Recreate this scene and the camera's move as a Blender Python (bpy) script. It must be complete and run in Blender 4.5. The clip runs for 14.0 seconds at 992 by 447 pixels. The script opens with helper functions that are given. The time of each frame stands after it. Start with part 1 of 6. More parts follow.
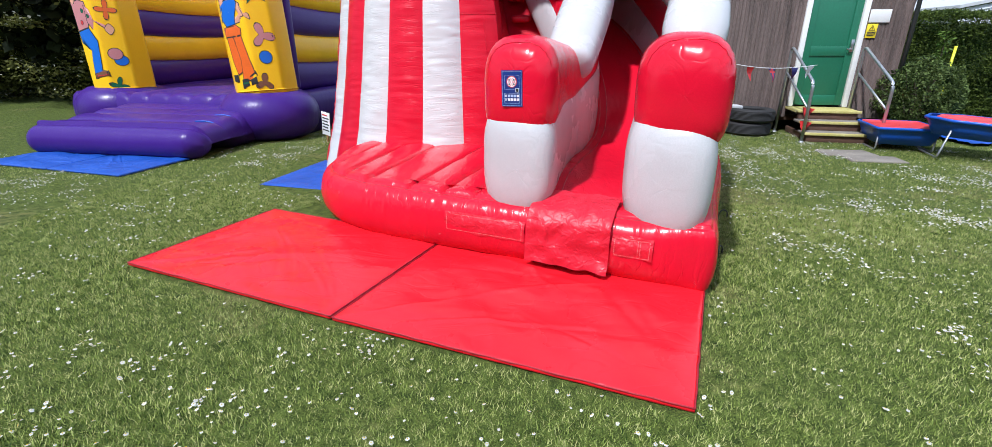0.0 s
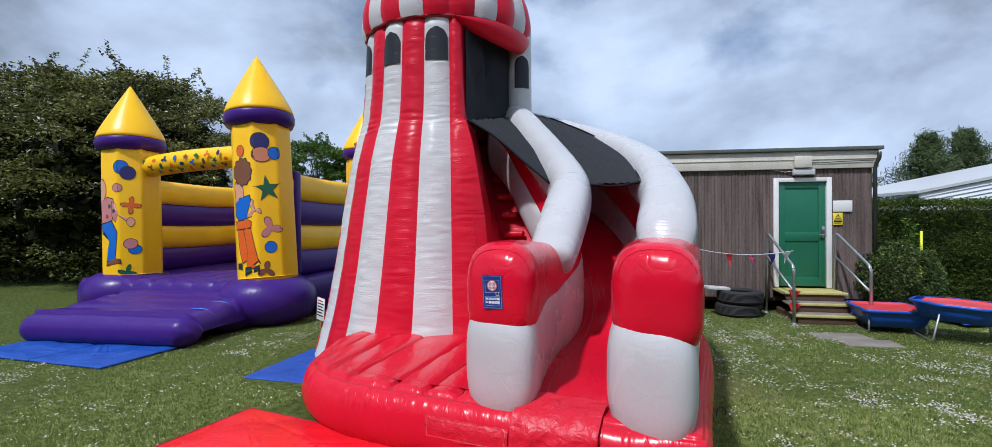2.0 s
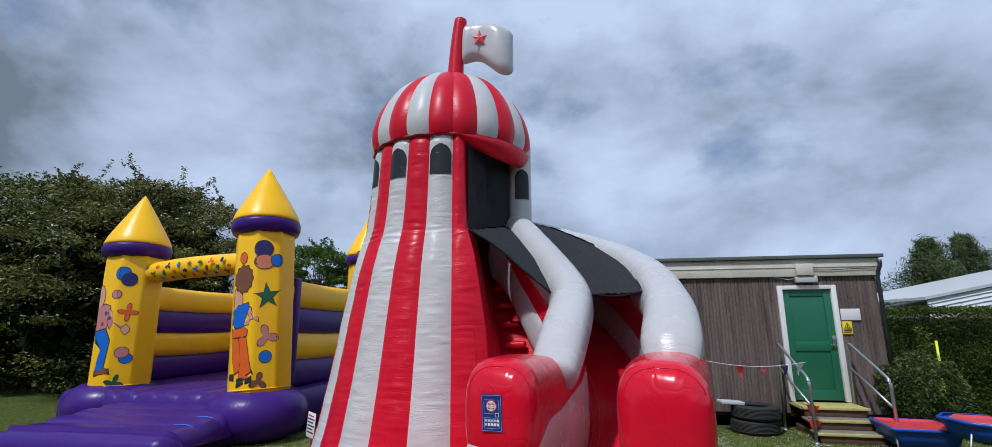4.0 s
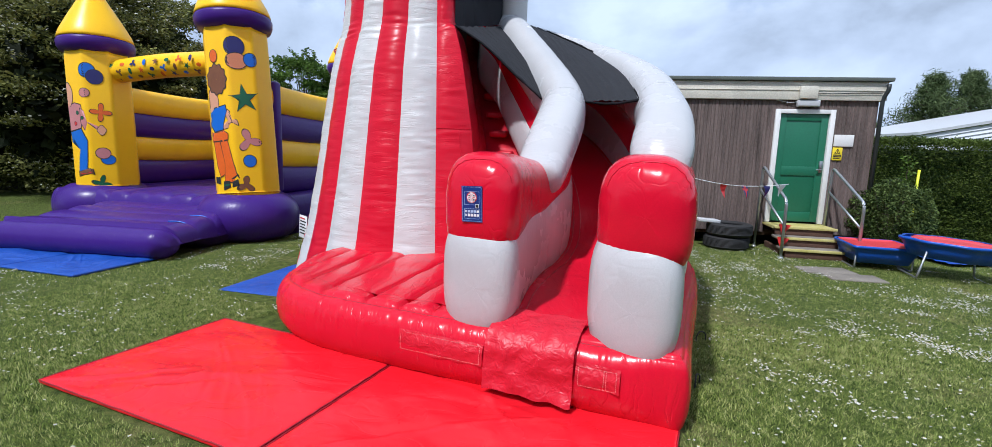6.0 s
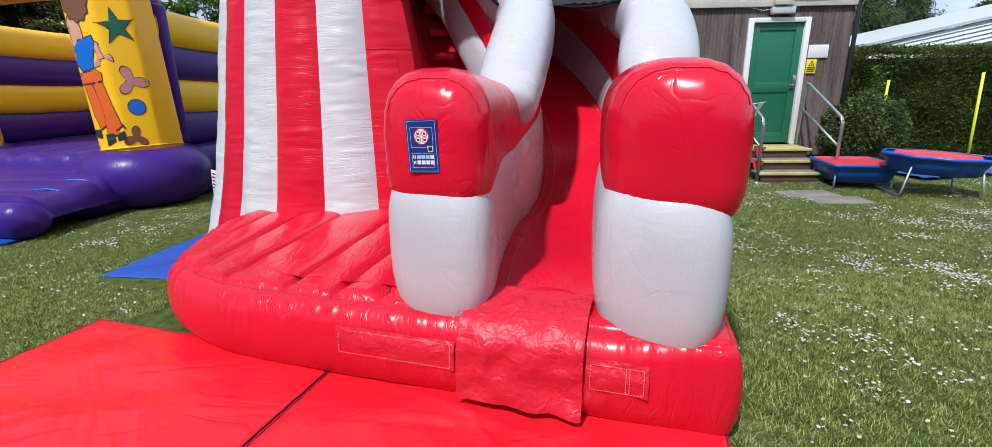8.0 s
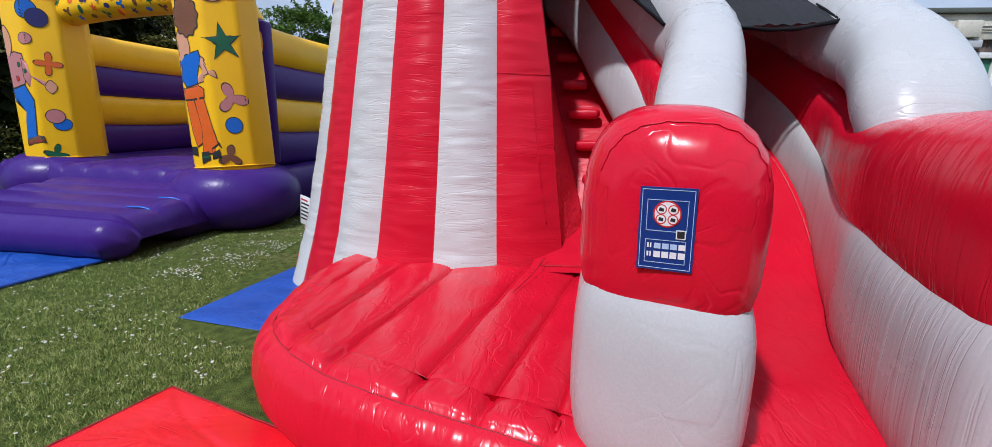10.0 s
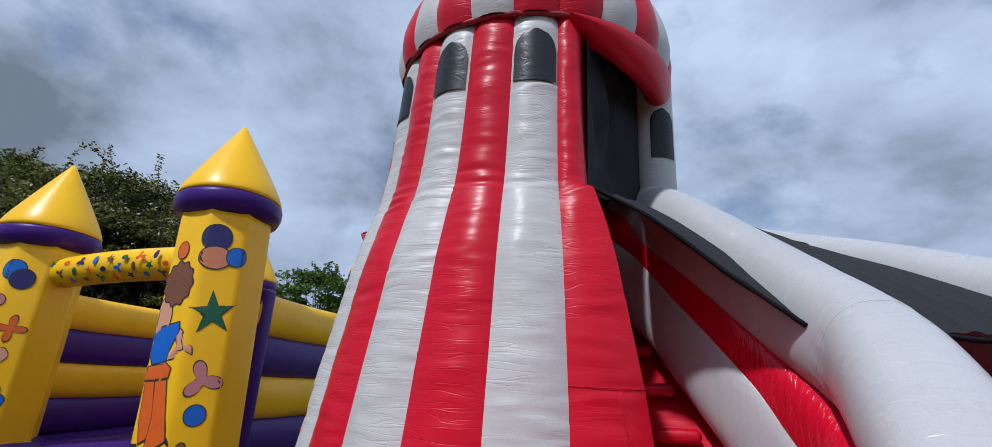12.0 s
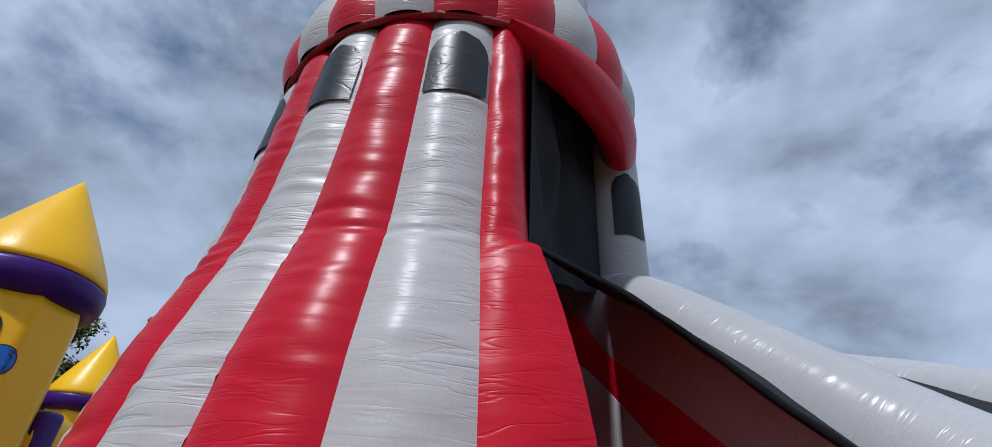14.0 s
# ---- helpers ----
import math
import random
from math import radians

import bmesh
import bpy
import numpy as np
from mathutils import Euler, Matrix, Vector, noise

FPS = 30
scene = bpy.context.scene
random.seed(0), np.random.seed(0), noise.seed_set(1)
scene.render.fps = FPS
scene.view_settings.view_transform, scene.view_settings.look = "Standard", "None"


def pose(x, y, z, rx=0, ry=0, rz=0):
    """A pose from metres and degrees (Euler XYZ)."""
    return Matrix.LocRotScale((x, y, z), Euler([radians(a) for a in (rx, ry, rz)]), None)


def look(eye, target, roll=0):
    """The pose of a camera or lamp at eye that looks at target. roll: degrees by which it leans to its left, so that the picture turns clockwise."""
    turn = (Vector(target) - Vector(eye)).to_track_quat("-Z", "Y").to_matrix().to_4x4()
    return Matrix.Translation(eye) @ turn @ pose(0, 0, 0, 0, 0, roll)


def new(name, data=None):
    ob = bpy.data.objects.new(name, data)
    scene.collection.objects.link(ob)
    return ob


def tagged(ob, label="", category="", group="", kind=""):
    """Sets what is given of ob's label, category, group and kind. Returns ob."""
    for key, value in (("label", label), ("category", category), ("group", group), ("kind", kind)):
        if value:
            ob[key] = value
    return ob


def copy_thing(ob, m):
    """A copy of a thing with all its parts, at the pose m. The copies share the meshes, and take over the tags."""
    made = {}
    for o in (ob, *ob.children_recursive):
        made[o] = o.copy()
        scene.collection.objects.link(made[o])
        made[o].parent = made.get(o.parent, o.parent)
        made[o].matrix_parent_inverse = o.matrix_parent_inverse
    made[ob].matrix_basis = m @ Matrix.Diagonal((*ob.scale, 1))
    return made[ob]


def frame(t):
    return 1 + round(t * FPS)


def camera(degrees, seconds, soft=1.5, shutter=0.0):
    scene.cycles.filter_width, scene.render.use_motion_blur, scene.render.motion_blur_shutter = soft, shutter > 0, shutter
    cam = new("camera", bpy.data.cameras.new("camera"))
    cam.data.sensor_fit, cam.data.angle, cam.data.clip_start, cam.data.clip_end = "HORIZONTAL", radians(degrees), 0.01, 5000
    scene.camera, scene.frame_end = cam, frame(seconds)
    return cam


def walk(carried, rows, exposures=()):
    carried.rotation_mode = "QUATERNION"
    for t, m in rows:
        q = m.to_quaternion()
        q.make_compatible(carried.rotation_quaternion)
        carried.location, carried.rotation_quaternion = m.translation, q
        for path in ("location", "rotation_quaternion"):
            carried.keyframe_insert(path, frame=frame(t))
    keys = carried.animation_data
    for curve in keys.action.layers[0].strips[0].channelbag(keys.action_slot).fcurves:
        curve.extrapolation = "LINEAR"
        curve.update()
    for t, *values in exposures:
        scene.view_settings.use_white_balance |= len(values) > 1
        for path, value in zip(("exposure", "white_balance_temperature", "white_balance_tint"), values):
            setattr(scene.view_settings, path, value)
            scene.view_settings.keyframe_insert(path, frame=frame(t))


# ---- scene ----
cam = camera(90.9, 14.0, soft=0.8)
PATH = [
    (0, (0.677, 0.351, 1.58), (0.403, 2.206, 0.885), -0.0),
    (0.5, (0.669, 0.436, 1.607), (0.379, 2.341, 1.071), -0.5),
    (1, (0.764, 0.457, 1.666), (0.47, 2.411, 1.356), -0.2),
    (1.5, (0.84, 0.422, 1.727), (0.548, 2.391, 1.536), -0.3),
    (2, (0.819, 0.355, 1.797), (0.525, 2.333, 1.782), -0.4),
    (2.5, (0.83, 0.325, 1.855), (0.537, 2.295, 2.038), -0.6),
    (2.7, (0.834, 0.331, 1.875), (0.54, 2.292, 2.135), -0.7),
    (4.8, (0.843, 0.376, 1.857), (0.539, 2.31, 2.268), -0.0),
    (5, (0.87, 0.414, 1.821), (0.566, 2.368, 2.12), 0.2),
    (5.5, (0.924, 0.505, 1.73), (0.63, 2.484, 1.719), 1.3),
    (6, (0.866, 0.597, 1.638), (0.607, 2.558, 1.345), 1.7),
    (6.5, (0.709, 0.709, 1.596), (0.601, 2.657, 1.153), -0.6),
    (7, (0.67, 0.914, 1.56), (0.621, 2.846, 1.047), -3.1),
    (7.2, (0.686, 1.05, 1.538), (0.643, 2.971, 0.982), -3.1),
    (9.3, (0.389, 2.116, 1.595), (0.246, 4.058, 1.139), 3.5),
    (9.5, (0.275, 2.175, 1.605), (0.078, 4.115, 1.164), 2.6),
    (10, (0.008, 2.38, 1.595), (-0.285, 4.308, 1.152), 1.4),
    (10.5, (-0.231, 2.702, 1.607), (-0.588, 4.624, 1.185), 1.4),
    (11, (-0.419, 2.953, 1.718), (-0.81, 4.912, 1.605), 1.3),
    (11.5, (-0.519, 3.206, 1.839), (-0.885, 5.157, 2.084), 1.9),
    (12, (-0.523, 3.498, 1.928), (-0.859, 5.382, 2.507), 3.1),
    (12.5, (-0.553, 3.829, 1.888), (-0.81, 5.717, 2.497), 4.0),
    (13, (-0.564, 4.192, 1.858), (-0.691, 6.115, 2.393), 4.5),
    (13.5, (-0.496, 4.549, 1.948), (-0.598, 6.451, 2.559), 5.4),
    (14, (-0.512, 4.806, 2.193), (-0.606, 6.515, 3.227), 3.6),
]
EXPOSURES = [(t, stops, 5750, 12) for t, stops in ((0, 0.68), (0.5, 0.5), (1, 0.3), (2, 0.14), (2.7, 0.06), (4.8, -0.2), (5.5, 0.1), (6.5, 0.52), (7.2, 0.58), (9.3, 0.10), (10.5, 0.24), (11.0, 0.28), (11.5, 0.1), (12.5, -0.25), (14.0, -0.33))]
walk(cam, [(t, look(eye, target, roll)) for t, eye, target, roll in PATH], EXPOSURES)

# ---------------------------------------------------------------- world and sun
SUN_DIR = Vector((-0.48, -0.82, 1.38)).normalized()
world = bpy.data.worlds.new("world")
scene.world = world
world.use_nodes = True
wn, wl = world.node_tree.nodes, world.node_tree.links
wn.clear()
w_out = wn.new("ShaderNodeOutputWorld")
w_bg = wn.new("ShaderNodeBackground")
w_sky = wn.new("ShaderNodeTexSky")
w_sky.sky_type = "NISHITA"
w_sky.sun_disc = False
w_sky.sun_elevation = math.asin(SUN_DIR.z)
w_sky.sun_rotation = math.atan2(SUN_DIR.x, SUN_DIR.y)
w_dim = wn.new("ShaderNodeVectorMath")
w_dim.operation = "SCALE"
w_dim.inputs[3].default_value = 0.09
wl.new(w_sky.outputs[0], w_dim.inputs[0])
w_co = wn.new("ShaderNodeTexCoord")
w_map = wn.new("ShaderNodeMapping")
w_map.inputs["Scale"].default_value = (1.0, 1.0, 1.5)
w_map.inputs["Location"].default_value = (0.55, 0.2, 0.3)
wl.new(w_co.outputs["Generated"], w_map.inputs["Vector"])


def sky_noise(scale, detail, rough, distortion):
    n = wn.new("ShaderNodeTexNoise")
    n.inputs["Scale"].default_value, n.inputs["Detail"].default_value = scale, detail
    n.inputs["Roughness"].default_value, n.inputs["Distortion"].default_value = rough, distortion
    wl.new(w_map.outputs[0], n.inputs["Vector"])
    return n


w_n1 = sky_noise(2.5, 7, 0.52, 0.12)
w_n2 = sky_noise(3.4, 7, 0.55, 0.1)
w_cover = wn.new("ShaderNodeValToRGB")
w_cover.color_ramp.elements[0].position, w_cover.color_ramp.elements[1].position = 0.24, 0.44
wl.new(w_n2.outputs["Fac"], w_cover.inputs[0])
w_tone = wn.new("ShaderNodeValToRGB")
ramp = w_tone.color_ramp
ramp.elements[0].position, ramp.elements[0].color = 0.34, (0.20, 0.23, 0.27, 1)
ramp.elements[1].position, ramp.elements[1].color = 0.62, (0.645, 0.735, 0.86, 1)
mid = ramp.elements.new(0.47)
mid.color = (0.435, 0.507, 0.605, 1)
# the cloud is heavier towards the west
w_xyz, w_west = wn.new("ShaderNodeSeparateXYZ"), wn.new("ShaderNodeMath")
wl.new(w_co.outputs["Generated"], w_xyz.inputs[0])
w_west.operation = "MULTIPLY_ADD"
w_west.inputs[1].default_value = 0.10
wl.new(w_xyz.outputs[0], w_west.inputs[0])
wl.new(w_n1.outputs["Fac"], w_west.inputs[2])
wl.new(w_west.outputs[0], w_tone.inputs[0])
w_mix = wn.new("ShaderNodeMix")
w_mix.data_type = "RGBA"
wl.new(w_cover.outputs[0], w_mix.inputs[0])
wl.new(w_dim.outputs[0], w_mix.inputs[6])
wl.new(w_tone.outputs[0], w_mix.inputs[7])
wl.new(w_mix.outputs[2], w_bg.inputs[0])
w_bg.inputs[1].default_value = 1.0
wl.new(w_bg.outputs[0], w_out.inputs[0])

sun_data = bpy.data.lights.new("sun", "SUN")
sun_data.energy, sun_data.angle, sun_data.color = 3.3, radians(2.6), (1.0, 0.96, 0.9)
sun = new("sun", sun_data)
sun.matrix_world = look((0, 0, 20), Vector((0, 0, 20)) - SUN_DIR)


# ---------------------------------------------------------------- materials
def material(name, color, rough=0.5, metal=0.0, coat=0.0, spec=0.5, vary=0.12, scale=3.0, fine=60.0, bump=0.1, dist=0.01,
             stretch=(1, 1, 1), second=None, wrinkle=0.0, wrinkle_scale=(6, 6, 30), translucent=0.0, pucker=0.8, rolled=False):
    """A procedural surface: base colour varied at two scales, roughness wear, fine and broad relief."""
    m = bpy.data.materials.new(name)
    m.use_nodes = True
    n, l = m.node_tree.nodes, m.node_tree.links
    b = n["Principled BSDF"]
    b.inputs["Metallic"].default_value, b.inputs["Roughness"].default_value = metal, rough
    b.inputs["Coat Weight"].default_value, b.inputs["Specular IOR Level"].default_value = coat, spec
    b.inputs["Coat Roughness"].default_value = 0.12
    co, mp = n.new("ShaderNodeTexCoord"), n.new("ShaderNodeMapping")
    mp.inputs["Scale"].default_value = stretch
    l.new(co.outputs["Object"], mp.inputs["Vector"])
    big, small = n.new("ShaderNodeTexNoise"), n.new("ShaderNodeTexNoise")
    for node, s, d in ((big, scale, 6), (small, fine, 4)):
        node.inputs["Scale"].default_value, node.inputs["Detail"].default_value = s, d
        l.new(mp.outputs[0], node.inputs["Vector"])
    add = n.new("ShaderNodeMath")
    add.operation = "ADD"
    l.new(big.outputs["Fac"], add.inputs[0])
    l.new(small.outputs["Fac"], add.inputs[1])
    ramp = n.new("ShaderNodeValToRGB")
    dark = tuple(c * (1 - vary) for c in color) + (1,)
    light = tuple(min(1, c * (1 + vary)) for c in (second or color)) + (1,)
    ramp.color_ramp.elements[0].position, ramp.color_ramp.elements[0].color = 0.36, dark
    ramp.color_ramp.elements[1].position, ramp.color_ramp.elements[1].color = 0.64, light
    half = n.new("ShaderNodeMath")
    half.operation = "MULTIPLY"
    half.inputs[1].default_value = 0.5
    l.new(add.outputs[0], half.inputs[0])
    l.new(half.outputs[0], ramp.inputs[0])
    l.new(ramp.outputs[0], b.inputs["Base Color"])
    wear = n.new("ShaderNodeMapRange")
    wear.inputs["To Min"].default_value, wear.inputs["To Max"].default_value = max(0.03, rough * 0.75), min(1, rough * 1.25)
    l.new(big.outputs["Fac"], wear.inputs["Value"])
    l.new(wear.outputs[0], b.inputs["Roughness"])
    bp = n.new("ShaderNodeBump")
    bp.inputs["Strength"].default_value, bp.inputs["Distance"].default_value = bump, dist
    if wrinkle:
        wm, wn_ = n.new("ShaderNodeMapping"), n.new("ShaderNodeTexNoise")
        wm.inputs["Scale"].default_value = wrinkle_scale
        wn_.inputs["Scale"].default_value, wn_.inputs["Detail"].default_value, wn_.inputs["Distortion"].default_value = 1.0, 5, 0.6
        if rolled:
            along = n.new("ShaderNodeAttribute")
            along.attribute_name = "roll"
            l.new(along.outputs["Vector"], wm.inputs["Vector"])
        else:
            l.new(co.outputs["Object"], wm.inputs["Vector"])
        l.new(wm.outputs[0], wn_.inputs["Vector"])
        # thin sparse creases: valleys along the middle level of a stretched noise, only where a broad noise allows them
        wn_.inputs["Detail"].default_value = 2
        away, ridge, where_, gate = n.new("ShaderNodeMath"), n.new("ShaderNodeMapRange"), n.new("ShaderNodeMapRange"), n.new("ShaderNodeMath")
        away.operation, gate.operation = "SUBTRACT", "MULTIPLY"
        away.inputs[1].default_value = 0.5
        flat = n.new("ShaderNodeMath")
        flat.operation = "ABSOLUTE"
        l.new(wn_.outputs["Fac"], away.inputs[0])
        l.new(away.outputs[0], flat.inputs[0])
        ridge.interpolation_type = "SMOOTHSTEP"
        ridge.inputs["From Max"].default_value = 0.045
        ridge.inputs["To Min"].default_value, ridge.inputs["To Max"].default_value = 1.0, 0.0
        l.new(flat.outputs[0], ridge.inputs["Value"])
        where_.inputs["From Min"].default_value, where_.inputs["From Max"].default_value = 0.36, 0.56
        l.new(big.outputs["Fac"], where_.inputs["Value"])
        l.new(ridge.outputs[0], gate.inputs[0])
        l.new(where_.outputs[0], gate.inputs[1])
        mul = n.new("ShaderNodeMath")
        mul.operation = "MULTIPLY_ADD"
        mul.inputs[1].default_value = -0.17 * wrinkle
        l.new(gate.outputs[0], mul.inputs[0])
        soft_ = n.new("ShaderNodeMath")
        soft_.operation = "MULTIPLY_ADD"
        soft_.inputs[1].default_value = 0.025
        pucker_ = n.new("ShaderNodeMath")
        pucker_.operation = "MULTIPLY"
        pucker_.inputs[1].default_value = pucker
        l.new(wn_.outputs["Fac"], pucker_.inputs[0])
        l.new(pucker_.outputs[0], soft_.inputs[2])
        l.new(small.outputs["Fac"], soft_.inputs[0])
        l.new(soft_.outputs[0], mul.inputs[2])
        l.new(mul.outputs[0], bp.inputs["Height"])
    else:
        l.new(small.outputs["Fac"], bp.inputs["Height"])
    l.new(bp.outputs[0], b.inputs["Normal"])
    if translucent:
        tr, mx = n.new("ShaderNodeBsdfTranslucent"), n.new("ShaderNodeMixShader")
        l.new(ramp.outputs[0], tr.inputs["Color"])
        mx.inputs[0].default_value = translucent
        l.new(b.outputs[0], mx.inputs[1])
        l.new(tr.outputs[0], mx.inputs[2])
        l.new(mx.outputs[0], n["Material Output"].inputs["Surface"])
    return m


VINYL = dict(rough=0.17, spec=0.34, vary=0.07, scale=2.2, fine=130, bump=0.75, dist=0.006)
RED = material("red_vinyl", (0.555, 0.005, 0.023), wrinkle=1.5, wrinkle_scale=(2.6, 2.6, 19), pucker=0.55, **{**VINYL, "bump": 0.55, "rough": 0.36, "spec": 0.22})
RED_FLAT = material("red_vinyl_flat", (0.60, 0.006, 0.025), wrinkle=1.8, wrinkle_scale=(13, 5, 4), pucker=1.6, **{**VINYL, "rough": 0.25})
RED_CAP = material("red_cap_vinyl", (0.62, 0.006, 0.027), wrinkle=2.4, wrinkle_scale=(19, 3.5, 3.5), pucker=1.1, rolled=True, **{**VINYL, "bump": 0.6, "rough": 0.2})
RED_STEP = material("red_step_vinyl", (0.54, 0.005, 0.022), wrinkle=1.2, wrinkle_scale=(4, 9, 12), pucker=1.3, **{**VINYL, "rough": 0.36, "spec": 0.22})
RED_SOFT = material("red_mat_vinyl", (0.74, 0.010, 0.02), wrinkle=1.6, wrinkle_scale=(2.2, 5, 2), pucker=2.6, **{**VINYL, "rough": 0.28, "bump": 0.8, "spec": 0.4})
# webbing and seam red, its colour lowered further for the shade in sewn grooves
RED_DARK = material("shaded_red_webbing", (0.30, 0.006, 0.016), rough=0.5, fine=200, bump=0.4)
RED_CRINKLE = material("crumpled_red_vinyl", (0.56, 0.012, 0.03), wrinkle=1.0, wrinkle_scale=(15, 15, 15), pucker=5.0, **{**VINYL, "bump": 0.6, "rough": 0.42, "fine": 60, "spec": 0.35})
WHITE = material("white_vinyl", (0.535, 0.53, 0.52), wrinkle=2.2, wrinkle_scale=(2.6, 2.6, 21), pucker=0.8, **{**VINYL, "bump": 0.55, "rough": 0.37, "spec": 0.24})
WHITE_TUBE = material("white_tube_vinyl", (0.49, 0.49, 0.495), wrinkle=1.5, wrinkle_scale=(16, 2.2, 2.2), pucker=1.3, rolled=True, **{**VINYL, "bump": 0.6, "rough": 0.27})
STITCH = material("pale_thread", (0.72, 0.30, 0.28), rough=0.7)
BLACK = material("black_vinyl", (0.022, 0.024, 0.028), wrinkle=1.0, wrinkle_scale=(6, 6, 10), **{**VINYL, "rough": 0.36, "spec": 0.25})
NET = material("black_mesh_net", (0.03, 0.031, 0.035), rough=0.95, spec=0.15, fine=260, bump=0.6, dist=0.004, wrinkle=5.0, wrinkle_scale=(9, 40, 9), pucker=2.5)
HEM = material("black_hem_webbing", (0.012, 0.012, 0.014), rough=0.95, spec=0.1, fine=200)
YELLOW = material("yellow_vinyl", (0.98, 0.54, 0.005), wrinkle=0.5, wrinkle_scale=(7, 7, 4), pucker=0.35, **{**VINYL, "spec": 0.28, "rough": 0.34})
PURPLE = material("purple_vinyl", (0.048, 0.015, 0.18), wrinkle=1.0, wrinkle_scale=(12, 12, 2.5), pucker=0.6, **{**VINYL, "rough": 0.32, "spec": 0.24})
PURPLE_DARK = material("dark_purple_vinyl", (0.05, 0.012, 0.17), wrinkle=0.5, pucker=0.4, **{**VINYL, "spec": 0.22, "rough": 0.35})
BLUE_TARP = material("blue_groundsheet", (0.012, 0.07, 0.36), rough=0.45, fine=90, bump=0.4, wrinkle=2.0, wrinkle_scale=(4, 7, 4), dist=0.02, pucker=3.5)
BLUE_SIGN = material("blue_print", (0.01, 0.035, 0.20), rough=0.35, vary=0.05)
BLUE_LINE = material("pale_blue_print", (0.45, 0.58, 0.8), rough=0.4, vary=0.05)
WHITE_PRINT = material("white_print", (0.8, 0.8, 0.8), rough=0.4, vary=0.04)
BLACK_PRINT = material("black_print", (0.02, 0.02, 0.02), rough=0.5, vary=0.05)
RED_PRINT = material("red_print", (0.55, 0.02, 0.02), rough=0.45, vary=0.05)
NAVY_PAINT = material("navy_paint", (0.018, 0.015, 0.12), rough=0.35, vary=0.06)
BLUE_PAINT = material("blue_paint", (0.01, 0.13, 0.55), rough=0.35, vary=0.06)
SALMON_PAINT = material("salmon_paint", (0.62, 0.22, 0.10), rough=0.35, vary=0.06)
PINK_PAINT = material("pink_paint", (0.52, 0.20, 0.20), rough=0.35, vary=0.06)
BROWN_PAINT = material("brown_paint", (0.19, 0.07, 0.03), rough=0.4, vary=0.15)
ORANGE_PAINT = material("orange_paint", (0.72, 0.12, 0.01), rough=0.35, vary=0.1)
GREEN_PAINT = material("green_motif_paint", (0.008, 0.11, 0.045), rough=0.35, vary=0.06)
SKIN_PAINT = material("buff_paint", (0.68, 0.33, 0.2), rough=0.35, vary=0.06)
CLADDING = material("weathered_brown_cladding", (0.085, 0.062, 0.052), rough=0.8, vary=0.36, scale=1.6, fine=35, bump=0.6, stretch=(6, 6, 0.5), second=(0.15, 0.112, 0.10))
FASCIA = material("cream_fascia_paint", (0.60, 0.57, 0.48), rough=0.6, vary=0.16, scale=2.5, fine=40)
ROOF_EDGE = material("grey_roof_felt", (0.10, 0.115, 0.10), rough=0.85, vary=0.25)
DOOR_GREEN = material("green_door_paint", (0.018, 0.14, 0.075), rough=0.38, vary=0.09, scale=2.0, fine=30, bump=0.12)
FRAME_WHITE = material("white_frame_paint", (0.74, 0.74, 0.72), rough=0.5, vary=0.08)
STEEL = material("galvanised_steel", (0.42, 0.44, 0.46), rough=0.42, metal=0.85, vary=0.15, scale=9, fine=70)
CHROME = material("brushed_lock_steel", (0.55, 0.55, 0.55), rough=0.3, metal=1.0, vary=0.05)
STEP_WOOD = material("worn_step_timber", (0.11, 0.055, 0.035), rough=0.8, vary=0.35, scale=4, fine=45, stretch=(1, 6, 6), bump=0.6)
STEP_YELLOW = material("worn_yellow_step_paint", (0.55, 0.47, 0.10), rough=0.7, vary=0.3, scale=7, fine=55, second=(0.42, 0.38, 0.16))
CONCRETE = material("paving_concrete", (0.21, 0.185, 0.155), rough=0.9, vary=0.3, scale=3, fine=60, bump=0.7)
RUBBER = material("tyre_rubber", (0.018, 0.018, 0.019), rough=0.75, vary=0.25, scale=6, fine=80, bump=0.5)
TRAY_BLUE = material("blue_tray_plastic", (0.012, 0.085, 0.46), rough=0.35, vary=0.08)
TRAY_RED = material("red_tray_plastic", (0.62, 0.05, 0.06), rough=0.4, vary=0.1)
PLASTIC_GREY = material("grey_plastic", (0.5, 0.51, 0.52), rough=0.45, vary=0.08)
DARK_PLASTIC = material("dark_drainpipe_plastic", (0.025, 0.03, 0.03), rough=0.45, vary=0.1)
YELLOW_POLE = material("yellow_pole_plastic", (0.72, 0.78, 0.02), rough=0.4, vary=0.06)
SIGN_YELLOW = material("yellow_sign_print", (0.8, 0.62, 0.02), rough=0.4, vary=0.04)
PINE_WOOD = material("bare_pine_timber", (0.42, 0.22, 0.09), rough=0.75, vary=0.22, scale=3, fine=50, stretch=(1, 1, 8), bump=0.4)
WHITE_ROOF = material("white_metal_roofing", (0.62, 0.64, 0.66), rough=0.45, vary=0.08)
BARK = material("tree_bark", (0.075, 0.058, 0.042), rough=0.95, vary=0.4, scale=5, fine=40, stretch=(1, 1, 0.35), bump=1.0, dist=0.03)


